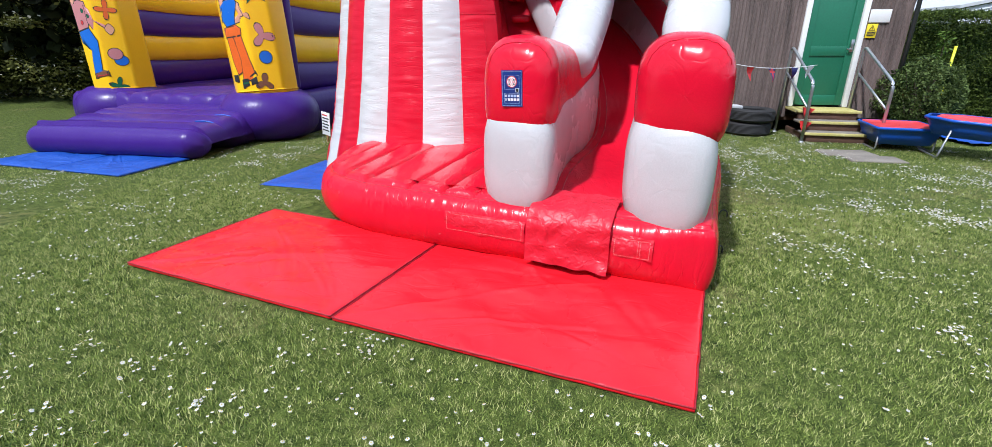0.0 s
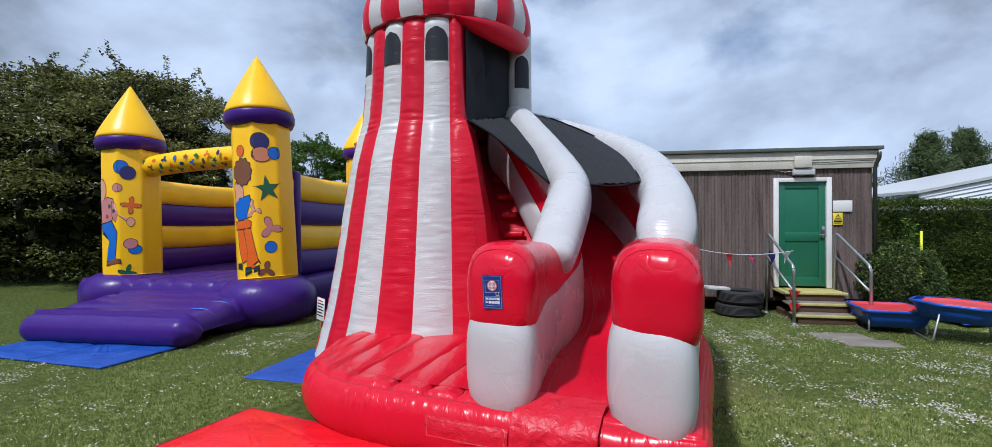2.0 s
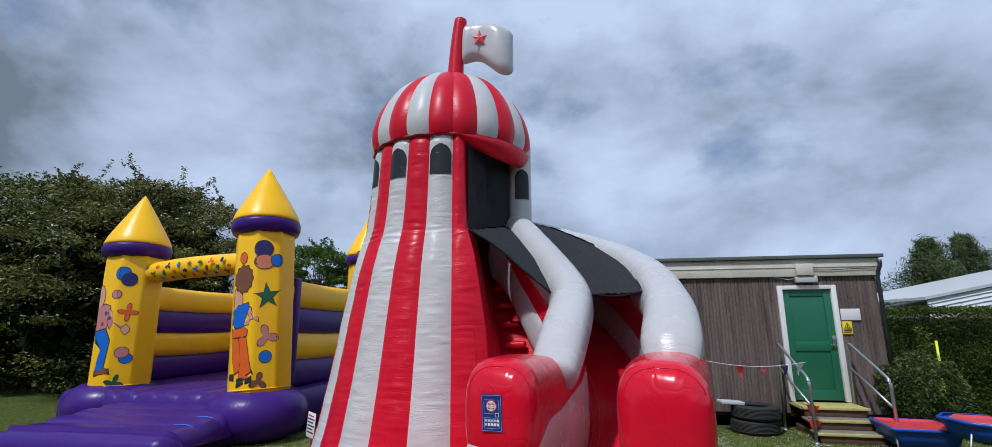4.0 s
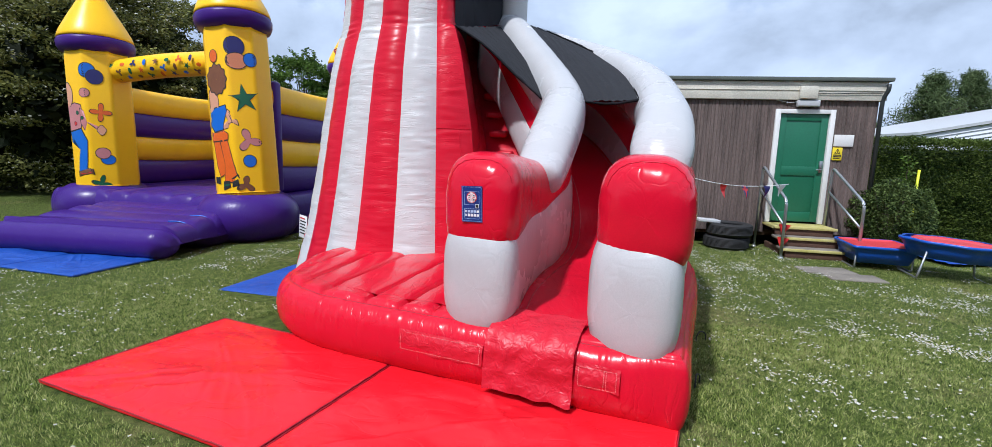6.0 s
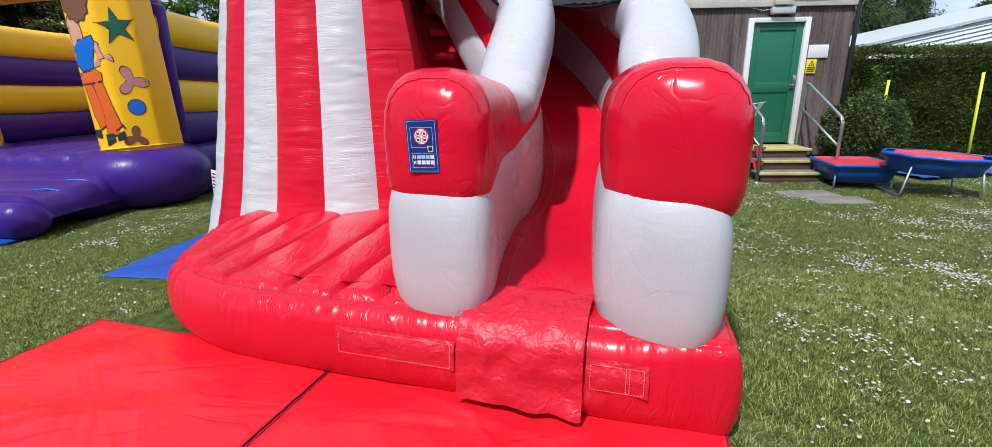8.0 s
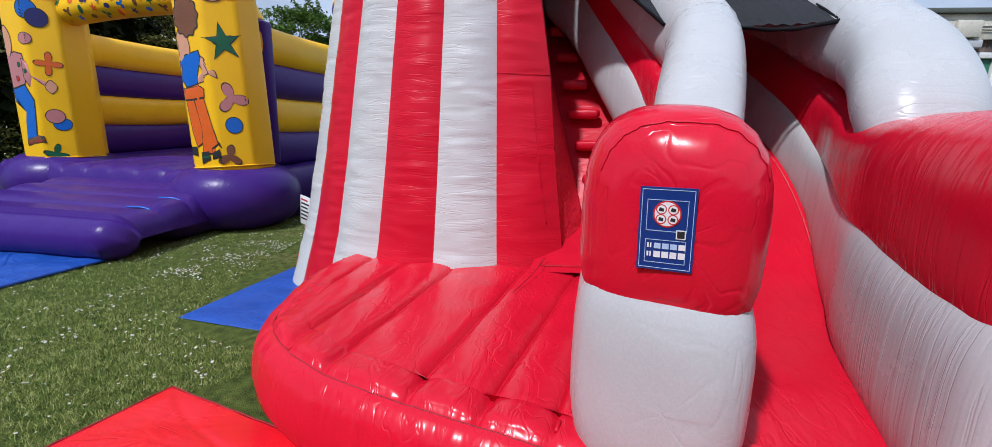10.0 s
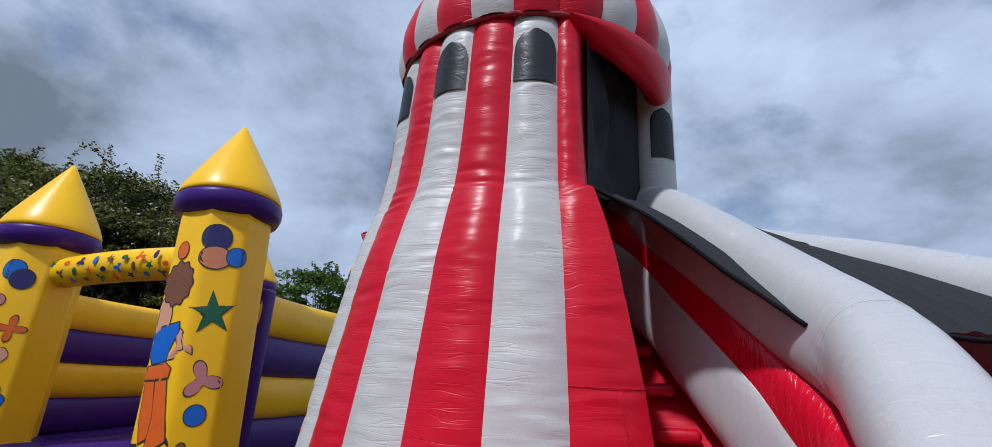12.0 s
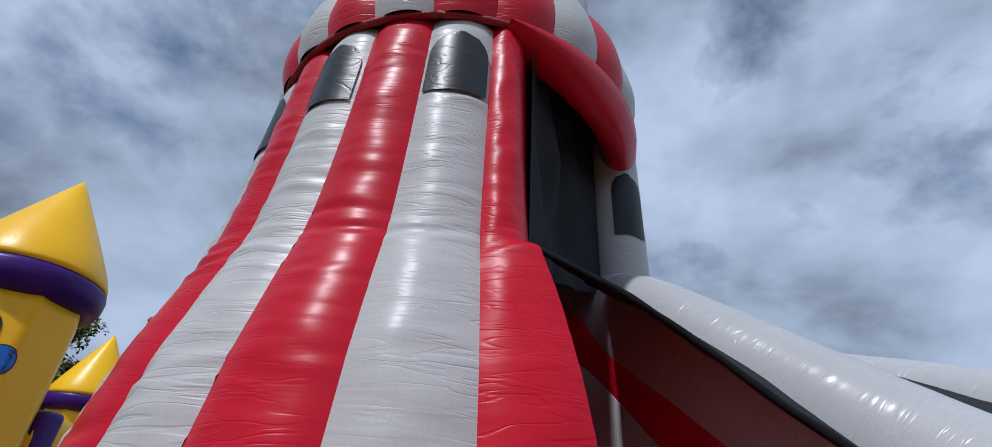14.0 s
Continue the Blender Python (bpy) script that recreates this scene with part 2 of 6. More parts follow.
def leaf_material(name, dark, light, patch=1.3, straw=None, swing=0.35):
    m = bpy.data.materials.new(name)
    m.use_nodes = True
    n, l = m.node_tree.nodes, m.node_tree.links
    b = n["Principled BSDF"]
    geo, ramp = n.new("ShaderNodeNewGeometry"), n.new("ShaderNodeValToRGB")
    ramp.color_ramp.elements[0].color, ramp.color_ramp.elements[1].color = (*dark, 1), (*light, 1)
    co, big, mixed = n.new("ShaderNodeTexCoord"), n.new("ShaderNodeTexNoise"), n.new("ShaderNodeMapRange")
    big.inputs["Scale"].default_value, big.inputs["Detail"].default_value = patch, 3
    l.new(co.outputs["Object"], big.inputs["Vector"])
    mixed.inputs["From Min"].default_value, mixed.inputs["From Max"].default_value = 0.33, 0.67
    mixed.inputs["To Min"].default_value, mixed.inputs["To Max"].default_value = -swing, swing
    l.new(big.outputs["Fac"], mixed.inputs["Value"])
    if straw:
        end = ramp.color_ramp.elements.new(0.62)
        end.color = (*light, 1)
        ramp.color_ramp.elements[2].color = (*straw, 1)
    total = n.new("ShaderNodeMath")
    total.use_clamp = True
    l.new(geo.outputs["Random Per Island"], total.inputs[0])
    l.new(mixed.outputs[0], total.inputs[1])
    l.new(total.outputs[0], ramp.inputs[0])
    l.new(ramp.outputs[0], b.inputs["Base Color"])
    b.inputs["Roughness"].default_value = 0.6
    b.inputs["Specular IOR Level"].default_value = 0.15
    tr, mx = n.new("ShaderNodeBsdfTranslucent"), n.new("ShaderNodeMixShader")
    l.new(ramp.outputs[0], tr.inputs["Color"])
    mx.inputs[0].default_value = 0.25
    l.new(b.outputs[0], mx.inputs[1])
    l.new(tr.outputs[0], mx.inputs[2])
    l.new(mx.outputs[0], n["Material Output"].inputs["Surface"])
    return m


LEAF_HAWTHORN = leaf_material("hawthorn_leaf", (0.014, 0.022, 0.005), (0.23, 0.235, 0.065))
# leaf colour darkened to hold the shade inside a crown
LEAF_SHADE = leaf_material("inner_leaf_shade", (0.006, 0.010, 0.003), (0.02, 0.028, 0.008))
LEAF_BRIGHT = leaf_material("fresh_leaf", (0.04, 0.09, 0.012), (0.14, 0.22, 0.04))
LEAF_HEDGE = leaf_material("hedge_leaf", (0.012, 0.03, 0.004), (0.12, 0.165, 0.03), 1.6)
LEAF_BUSH = leaf_material("bush_leaf", (0.010, 0.024, 0.005), (0.15, 0.21, 0.06), 5.0)
NEEDLES = leaf_material("pine_needles", (0.035, 0.06, 0.02), (0.15, 0.2, 0.08))
BLOSSOM = leaf_material("may_blossom", (0.45, 0.44, 0.36), (0.7, 0.7, 0.62))
GRASS_BLADE = leaf_material("grass_blade", (0.02, 0.05, 0.005), (0.28, 0.36, 0.075), 11.0, (0.56, 0.56, 0.24), 0.22)
PETAL = leaf_material("daisy_petal", (0.52, 0.52, 0.50), (0.74, 0.74, 0.71))
DAISY_EYE = material("daisy_centre", (0.6, 0.42, 0.02), rough=0.8)

# grass sheet: green turf, straw-coloured worn patches, fine fibre
GRASS = bpy.data.materials.new("mown_grass")
GRASS.use_nodes = True
gn, gl = GRASS.node_tree.nodes, GRASS.node_tree.links
g_b = gn["Principled BSDF"]
g_b.inputs["Roughness"].default_value = 0.9
g_b.inputs["Specular IOR Level"].default_value = 0.2
g_co = gn.new("ShaderNodeTexCoord")


def g_noise(scale, detail):
    node = gn.new("ShaderNodeTexNoise")
    node.inputs["Scale"].default_value, node.inputs["Detail"].default_value = scale, detail
    gl.new(g_co.outputs["Object"], node.inputs["Vector"])
    return node


g_a, g_c, g_d = g_noise(0.9, 5), g_noise(14, 6), g_noise(120, 3)
g_green = gn.new("ShaderNodeValToRGB")
g_green.color_ramp.elements[0].position, g_green.color_ramp.elements[0].color = 0.36, (0.02, 0.038, 0.005, 1)
g_green.color_ramp.elements[1].position, g_green.color_ramp.elements[1].color = 0.64, (0.16, 0.205, 0.04, 1)
g_mot = gn.new("ShaderNodeMix")
g_mot.inputs[0].default_value = 0.45
gl.new(g_d.outputs["Fac"], g_mot.inputs[2])
gl.new(g_c.outputs["Fac"], g_mot.inputs[3])
gl.new(g_mot.outputs[0], g_green.inputs[0])
g_straw = gn.new("ShaderNodeValToRGB")
g_straw.color_ramp.elements[0].position, g_straw.color_ramp.elements[0].color = 0.55, (0, 0, 0, 1)
g_straw.color_ramp.elements[1].position, g_straw.color_ramp.elements[1].color = 0.72, (0.75, 0.75, 0.75, 1)
g_sum = gn.new("ShaderNodeMath")
g_sum.operation = "MULTIPLY_ADD"
g_sum.inputs[1].default_value, g_sum.inputs[2].default_value = 0.25, 0.0
gl.new(g_c.outputs["Fac"], g_sum.inputs[0])
g_tot = gn.new("ShaderNodeMath")
g_tot.operation = "MULTIPLY_ADD"
g_tot.inputs[1].default_value = 0.75
gl.new(g_a.outputs["Fac"], g_tot.inputs[0])
gl.new(g_sum.outputs[0], g_tot.inputs[2])
# a worn strip beside the slide
g_off, g_len, g_worn, g_all = gn.new("ShaderNodeVectorMath"), gn.new("ShaderNodeVectorMath"), gn.new("ShaderNodeMapRange"), gn.new("ShaderNodeMath")
g_off.operation, g_len.operation = "MULTIPLY_ADD", "LENGTH"
g_off.inputs[1].default_value, g_off.inputs[2].default_value = (1.0, 0.5, 1.0), (-2.75, -2.3, 0)
gl.new(g_co.outputs["Object"], g_off.inputs[0])
gl.new(g_off.outputs[0], g_len.inputs[0])
g_worn.inputs["From Min"].default_value, g_worn.inputs["From Max"].default_value = 0.1, 1.1
g_worn.inputs["To Min"].default_value, g_worn.inputs["To Max"].default_value = 0.16, 0.0
gl.new(g_len.outputs["Value"], g_worn.inputs["Value"])
gl.new(g_tot.outputs[0], g_all.inputs[0])
gl.new(g_worn.outputs[0], g_all.inputs[1])
gl.new(g_all.outputs[0], g_straw.inputs[0])
g_mix = gn.new("ShaderNodeMix")
g_mix.data_type = "RGBA"
g_mix.inputs[7].default_value = (0.27, 0.215, 0.10, 1)
gl.new(g_straw.outputs[0], g_mix.inputs[0])
gl.new(g_green.outputs[0], g_mix.inputs[6])
gl.new(g_mix.outputs[2], g_b.inputs["Base Color"])
g_bump = gn.new("ShaderNodeBump")
g_bump.inputs["Strength"].default_value, g_bump.inputs["Distance"].default_value = 0.9, 0.03
gl.new(g_d.outputs["Fac"], g_bump.inputs["Height"])
gl.new(g_bump.outputs[0], g_b.inputs["Normal"])


# ---------------------------------------------------------------- mesh helpers
RNG = random.Random(7)


def data_mesh(name, verts, faces, mats, smooth=True, index=None):
    me = bpy.data.meshes.new(name)
    me.from_pydata([tuple(map(float, v)) for v in verts], [], faces)
    for m in (mats if isinstance(mats, (list, tuple)) else [mats]):
        me.materials.append(m)
    if index is not None:
        me.polygons.foreach_set("material_index", index)
    if smooth:
        me.polygons.foreach_set("use_smooth", [True] * len(me.polygons))
    me.update()
    return me


def part(name, mesh, parent=None, label=""):
    ob = new(name, mesh)
    if parent:
        ob.parent = parent
    return tagged(ob, label)


def thing(name, label, category, m=None, group="", kind=""):
    ob = new(name)
    ob.empty_display_size = 0.1
    if m is not None:
        ob.matrix_world = m
    return tagged(ob, label, category, group, kind)


def solid(name, mesh, label, category, m=None, group="", kind=""):
    ob = new(name, mesh)
    if m is not None:
        ob.matrix_world = m
    return tagged(ob, label, category, group, kind)


def from_bm(bm, name, mat, smooth=True, angle=None):
    me = bpy.data.meshes.new(name)
    bm.to_mesh(me)
    bm.free()
    for m in (mat if isinstance(mat, (list, tuple)) else [mat]):
        me.materials.append(m)
    if smooth:
        me.polygons.foreach_set("use_smooth", [True] * len(me.polygons))
        if angle:
            me.set_sharp_from_angle(angle=radians(angle))
    return me


def box(name, lo, hi, mat, bevel=0.006, segments=2, matrix=None, smooth=True):
    """A box between two corners with rounded edges."""
    bm = bmesh.new()
    bmesh.ops.create_cube(bm, size=1)
    for v in bm.verts:
        v.co = Vector([lo[i] + (v.co[i] + 0.5) * (hi[i] - lo[i]) for i in range(3)])
    if bevel:
        bmesh.ops.bevel(bm, geom=list(bm.edges), offset=bevel, segments=segments, affect="EDGES", profile=0.5)
    if matrix:
        bm.transform(matrix)
    return from_bm(bm, name, mat, smooth, 40)


def grid(name, pts, mat, close_u=False, close_v=False, cap=False, flip=False):
    """A surface through rows of points pts[i][j]; close_v joins the ends of every row."""
    pts = np.asarray(pts, float)
    nu, nv = pts.shape[:2]
    verts = [tuple(p) for row in pts for p in row]
    faces = []
    for i in range(nu if close_u else nu - 1):
        for j in range(nv if close_v else nv - 1):
            a, b = i * nv + j, i * nv + (j + 1) % nv
            c, d = ((i + 1) % nu) * nv + (j + 1) % nv, ((i + 1) % nu) * nv + j
            faces.append((a, d, c, b) if flip else (a, b, c, d))
    if cap:
        for i in (0, nu - 1):
            verts.append(tuple(pts[i].mean(0)))
            for j in range(nv):
                a, b = i * nv + j, i * nv + (j + 1) % nv
                faces.append((len(verts) - 1, b, a) if (i == 0) != flip else (len(verts) - 1, a, b))
    if cap:
        v = np.array(verts)
        v = v - v.mean(0)
        tri = np.array([(f[0], f[k], f[k + 1]) for f in faces for k in range(1, len(f) - 1)])
        if np.einsum("ij,ij->", v[tri[:, 0]], np.cross(v[tri[:, 1]], v[tri[:, 2]])) < 0:
            faces = [f[::-1] for f in faces]
    return data_mesh(name, verts, faces, mat)


def spline(rows, n, spots=None):
    """n rows along a smooth curve through the given rows of numbers, evenly by length, or at the given lengths."""
    rows = np.asarray(rows, float)
    d = np.r_[0, np.cumsum(np.linalg.norm(np.diff(rows[:, :3], axis=0), axis=1))]
    p = np.vstack([2 * rows[0] - rows[1], rows, 2 * rows[-1] - rows[-2]])
    out = []
    for s in (np.linspace(0, d[-1], n) if spots is None else [q * d[-1] for q in spots]):
        k = min(max(np.searchsorted(d, s, side="right") - 1, 0), len(rows) - 2)
        t = (s - d[k]) / (d[k + 1] - d[k])
        a, b, c, e = p[k], p[k + 1], p[k + 2], p[k + 3]
        out.append(0.5 * (2 * b + (c - a) * t + (2 * a - 5 * b + 4 * c - e) * t * t + (3 * b - a - 3 * c + e) * t ** 3))
    return np.array(out)


def tube(name, rows, mat, n=40, sides=24, power=2.0, nose=(0.0, 0.0), level=False, ripple=0.0, seams=0, power_low=0.0, gather=(), skew=0.0):
    """A soft tube. Rows: x, y, z, half width, half height. power: squareness of the section.
    nose: lengths of the rounded ends. level: sections stay upright."""
    spots = np.linspace(0, 1, n)
    if nose[0]:
        whole = np.linalg.norm(np.diff(np.asarray(rows, float)[:, :3], axis=0), axis=1).sum()
        k = nose[0] / whole
        spots = np.r_[k * (1 - np.cos(np.linspace(0, math.pi / 2, 16))), np.linspace(k, 1, n)[1:]]
        n = len(spots)
    r = spline(rows, n, spots)
    run = np.r_[0, np.cumsum(np.linalg.norm(np.diff(r[:, :3], axis=0), axis=1))]
    tang = np.gradient(r[:, :3], run, axis=0)
    pts = []
    for k in range(n):
        t = tang[k].copy()
        if level:
            t[2] = 0
        t /= np.linalg.norm(t)
        side = np.cross(t, (0, 0, 1))
        if np.linalg.norm(side) < 0.02:
            side = np.array((1.0, 0, 0))
        side /= np.linalg.norm(side)
        up = np.cross(side, t)
        f = 1.0
        for dist, length in ((run[k], nose[0]), (run[-1] - run[k], nose[1])):
            if length and dist < length:
                q = 1 - dist / length
                f *= (max(0.0, 1 - q ** 3)) ** (1 / 3)
        f = max(f, 0.02)
        pw = 2 + (power - 2) * min(1.0, max(0.0, (f - 0.3) / 0.6))
        ring = []
        for j in range(sides):
            a = 2 * math.pi * j / sides
            c, s = math.cos(a), math.sin(a)
            pq = power_low if power_low and s < 0 else pw
            x = math.copysign(abs(c) ** (2 / pq), c) * r[k, 3]
            z = math.copysign(abs(s) ** (2 / pq), s) * r[k, 4]
            g = f
            if ripple:
                g *= 1 + ripple * noise.noise(Vector((run[k] * 9, a * 0.9, r[0, 0] * 7)))
            for at, span, amount in gather:
                g *= 1 + amount * math.exp(-((run[k] - at) / span) ** 2) * (math.sin(a * 37 + 5 * math.sin(a * 3)) + math.sin(a * 23 + 1))
            if seams:
                g *= 1 - 0.05 * (1 - abs(math.sin(math.pi * run[k] / run[-1] * seams))) ** 6
            ring.append(r[k, :3] + side * x * g + up * z * g - t * (skew * x * g * max(0.0, 1 - run[k] / 0.5)))
        pts.append(ring)
    me = grid(name, pts, mat, close_v=True, cap=True, flip=False)
    # length along the tube and place round it, for creases that run across the tube
    a = np.tile(2 * math.pi * np.arange(sides) / sides, n)
    roll = np.c_[np.repeat(run, sides), 0.3 * np.cos(a), 0.3 * np.sin(a)]
    roll = np.vstack([roll, [(run[0], 0, 0), (run[-1], 0, 0)]])
    me.attributes.new("roll", "FLOAT_VECTOR", "POINT").data.foreach_set("vector", roll.ravel())
    return me


def pipe(name, pts, radius, mat, sides=10, smooth_n=0):
    p = np.asarray(pts, float)
    rows = np.c_[p, np.full((len(p), 2), radius)]
    if smooth_n:
        return tube(name, rows, mat, n=smooth_n, sides=sides)
    out = []
    tang = np.gradient(p, axis=0)
    for k in range(len(p)):
        t = tang[k] / np.linalg.norm(tang[k])
        ref = np.array((0, 0, 1.0)) if abs(t[2]) < 0.9 else np.array((0, 1.0, 0))
        side = np.cross(t, ref)
        side /= np.linalg.norm(side)
        up = np.cross(side, t)
        out.append([p[k] + radius * (math.cos(2 * math.pi * j / sides) * side + math.sin(2 * math.pi * j / sides) * up) for j in range(sides)])
    return grid(name, out, mat, close_v=True, cap=True)


def bent(points, radius, n=6):
    """Points of a bar with rounded bends."""
    pts = [Vector(p) for p in points]
    out = [pts[0]]
    for a, b, c in zip(pts, pts[1:], pts[2:]):
        u, w = (a - b).normalized(), (c - b).normalized()
        s, e = b + u * radius, b + w * radius
        for k in range(n + 1):
            t = k / n
            out.append(s * (1 - t) ** 2 + b * 2 * t * (1 - t) + e * t * t)
    return out + [pts[-1]]


def lathe(name, profile, mat, sides=32, shape=None):
    """Profile: rows of radius, height."""
    pts = []
    for r, z in profile:
        row = []
        for j in range(sides):
            a = 2 * math.pi * j / sides
            q = r * (shape(a) if shape else 1)
            row.append((q * math.cos(a), q * math.sin(a), z))
        pts.append(row)
    return grid(name, pts, mat, close_v=True, cap=True)


def leaves(name, centres, mat, size, seed, flat=0.0, slim=0.5):
    """One mesh of small folded leaves at the given centres."""
    rng = np.random.RandomState(seed)
    c = np.asarray(centres, float)
    n = len(c)
    d = rng.normal(size=(n, 3))
    d[:, 2] *= 1 - flat
    d /= np.linalg.norm(d, axis=1)[:, None]
    e = np.cross(d, rng.normal(size=(n, 3)))
    e[:, 2] *= 1 - flat
    e /= np.linalg.norm(e, axis=1)[:, None] + 1e-9
    s = size * rng.uniform(0.6, 1.3, (n, 1))
    v = np.stack([c - d * s, c + e * s * slim, c + d * s, c - e * s * slim], 1).reshape(-1, 3)
    me = bpy.data.meshes.new(name)
    me.vertices.add(4 * n)
    me.vertices.foreach_set("co", v.ravel())
    me.loops.add(4 * n)
    me.loops.foreach_set("vertex_index", np.arange(4 * n))
    me.polygons.add(n)
    me.polygons.foreach_set("loop_start", np.arange(0, 4 * n, 4))
    me.polygons.foreach_set("loop_total", np.full(n, 4))
    me.materials.append(mat)
    me.update()
    me.validate()
    return me


# ---------------------------------------------------------------- ground
def ground_sheet():
    xs = np.r_[np.linspace(-160, -14, 10), np.linspace(-13, 13, 53), np.linspace(14, 160, 10)]
    ys = np.r_[np.linspace(-160, -6, 10), np.linspace(-5, 16, 43), np.linspace(17, 300, 12)]
    pts = [[(x, y, 0.012 * noise.noise(Vector((x * 0.9, y * 0.9, 0))) if abs(x) < 13 and -5 < y < 16 else 0.0) for x in xs] for y in ys]
    return grid("ground", pts, GRASS)


ground = solid("ground", ground_sheet(), "mown green lawn dotted with white daisies and straw patches", "lawn", kind="structure")


def inside(poly, x, y):
    hit = False
    for (x0, y0), (x1, y1) in zip(poly, poly[1:] + poly[:1]):
        if (y0 > y) != (y1 > y) and x < (x1 - x0) * (y - y0) / (y1 - y0) + x0:
            hit = not hit
    return hit


# ---------------------------------------------------------------- helter-skelter slide
slide = thing("inflatable_slide", "red and white striped inflatable helter-skelter slide standing on the lawn", "inflatable slide", pose(0, 5.5, 0))


def slide_part(name, mesh, parent=None, label=""):
    ob = part(name, mesh, parent or slide, label)
    if not parent:
        ob.matrix_parent_inverse = slide.matrix_basis.inverted()
    return ob


TZ = (0.0, 0.6, 1.2, 1.9, 2.6, 2.9, 3.0, 3.1, 3.2, 3.35, 3.6, 4.0, 4.35, 4.5)
TR = (1.945, 1.80, 1.705, 1.615, 1.515, 1.442, 1.411, 1.380, 1.358, 1.338, 1.315, 1.29, 1.275, 1.24)
STRIPE = 15.65
FIRST = 14.65
NECK = 4.46


def tower_r(z):
    return float(np.interp(z, TZ, TR))


def tower_point(deg, r, z):
    a = radians(deg)
    w = min(1.0, max(0.0, z / 3.13))
    r *= 0.975 - 0.055 * w
    return (-0.935 - 0.035 * w + r * math.sin(a), 7.47 + 0.11 * w - r * math.cos(a), 0.988 * z)


def corner_deg(z):
    return float(np.interp(z, (0.4, 1.9, 2.8, 3.1, 4.5), (31.6, 30.0, 25.8, 23.0, 23.0)))


def corner_out(z):
    return float(np.interp(z, (0.4, 1.9, 2.8, 3.06, 3.1), (0.02, 0.02, 0.05, 0.07, 0.05)))


def tower_stripe(k):
    """One inflated panel from the ground to the neck, pillowed between its seams."""
    nz, nu = 230, 13
    pts = []
    rng = random.Random(300 + k)
    # loose folds across the panel: height, slope, depth, width, where they fade
    folds = [(rng.uniform(0.4, 4.3), rng.uniform(-0.05, 0.05), rng.uniform(0.005, 0.013), rng.uniform(0.014, 0.03), rng.uniform(-0.2, 0.7), rng.uniform(0.4, 1.3), rng.uniform(0, 6)) for j in range(26 if k else 9)]
    # the tuck round the shoulder
    folds.append((3.05 + rng.uniform(-0.03, 0.05), rng.uniform(-0.04, 0.04), 0.022, 0.022, -0.3, 1.6, rng.uniform(0, 6)))
    folds.append((3.17 + rng.uniform(-0.02, 0.06), rng.uniform(-0.05, 0.05), 0.014, 0.018, rng.uniform(-0.3, 0.1), 1.0, rng.uniform(0, 6)))
    for z in np.linspace(0.0, NECK, nz):
        row = []
        lo, hi = FIRST + STRIPE * k, FIRST + STRIPE * (k + 1)
        if k == 0:
            hi = corner_deg(z)
        for u in np.linspace(0, 1, nu):
            d = lo + (hi - lo) * u
            r = tower_r(z) + 0.045 * (1 - (2 * u - 1) ** 2) - 0.02
            r += 0.011 * noise.noise(Vector((u * 1.7 + k * 5.1, z * 5.5, k * 2.3))) * (1 - abs(2 * u - 1) ** 3)
            r += 0.006 * noise.noise(Vector((u * 2.0 + k * 3.1, z * 17, k))) * (1 - abs(2 * u - 1) ** 3)
            for zc, slope, deep, wide, u0, ul, ph in folds:
                dz = (z - zc - slope * (u - 0.5) - 0.012 * math.sin(u * 4 + ph)) / wide
                if abs(dz) < 3 and u0 < u < u0 + ul:
                    r -= deep * dz * math.exp(-dz * dz) * math.sin(math.pi * (u - u0) / ul)
            if k == 0 and z < 3.1:
                r *= 1 + corner_out(z) * u ** 3
            row.append(tower_point(d, r, z))
        pts.append(row)
    return grid("tower_panel", pts, RED if k % 2 == 0 else WHITE)


N_BACK = 16
for k in range(0, -N_BACK - 1, -1):
    slide_part("tower_panel", tower_stripe(k), label="red vinyl tower panel" if k % 2 == 0 else "white vinyl tower panel")


def tower_window(k):
    """A black arched patch welded on a white panel, a hair proud of it."""
    pts, nz, nu = [], 14, 8
    for z in np.linspace(0, 0.43, nz):
        w = 0.5 if z < 0.26 else 0.5 * math.sqrt(max(0.0, 1 - ((z - 0.26) / 0.171) ** 2))
        row = []
        for u in np.linspace(-1, 1, nu):
            v = 0.5 + u * w * 0.9
            d = FIRST + STRIPE * (k + v)
            zz = 3.88 + z
            r = tower_r(zz) + 0.045 * (1 - (2 * v - 1) ** 2) - 0.02 + 0.012
            row.append(tower_point(d, r, zz))
        pts.append(row)
    return grid("window_patch", pts, BLACK)


for k in range(-1, -N_BACK - 1, -2):
    slide_part("window_patch", tower_window(k), label="black arched window patch")

# side of the tower towards the stairs, and the inner core
side_rows = []
for z in np.linspace(0.3, 3.12, 40):
    r = (tower_r(z) - 0.02) * (1 + corner_out(z) if z < 3.1 else 1)
    a = Vector(tower_point(corner_deg(z), r, z))
    b = Vector((a.x - 0.12, a.y + 1.1, z))
    side_rows.append([a.lerp(b, u) + Vector((0.04 * math.sin(math.pi * u), 0, 0)) for u in np.linspace(0, 1, 10)])
slide_part("tower_side_panel", grid("tower_side_panel", side_rows, RED), label="red vinyl panel beside the stairs")
jamb_rows = []
for z in np.linspace(3.1, NECK, 20):
    a = Vector(tower_point(23.0, tower_r(z) - 0.02, z))
    b = Vector(tower_point(26.0, tower_r(z) - 0.34, z))
    jamb_rows.append([a.lerp(b, u) + Vector((0.05 * math.sin(math.pi * u), 0, 0)) for u in np.linspace(0, 1, 7)])
slide_part("opening_jamb", grid("opening_jamb", jamb_rows, RED))
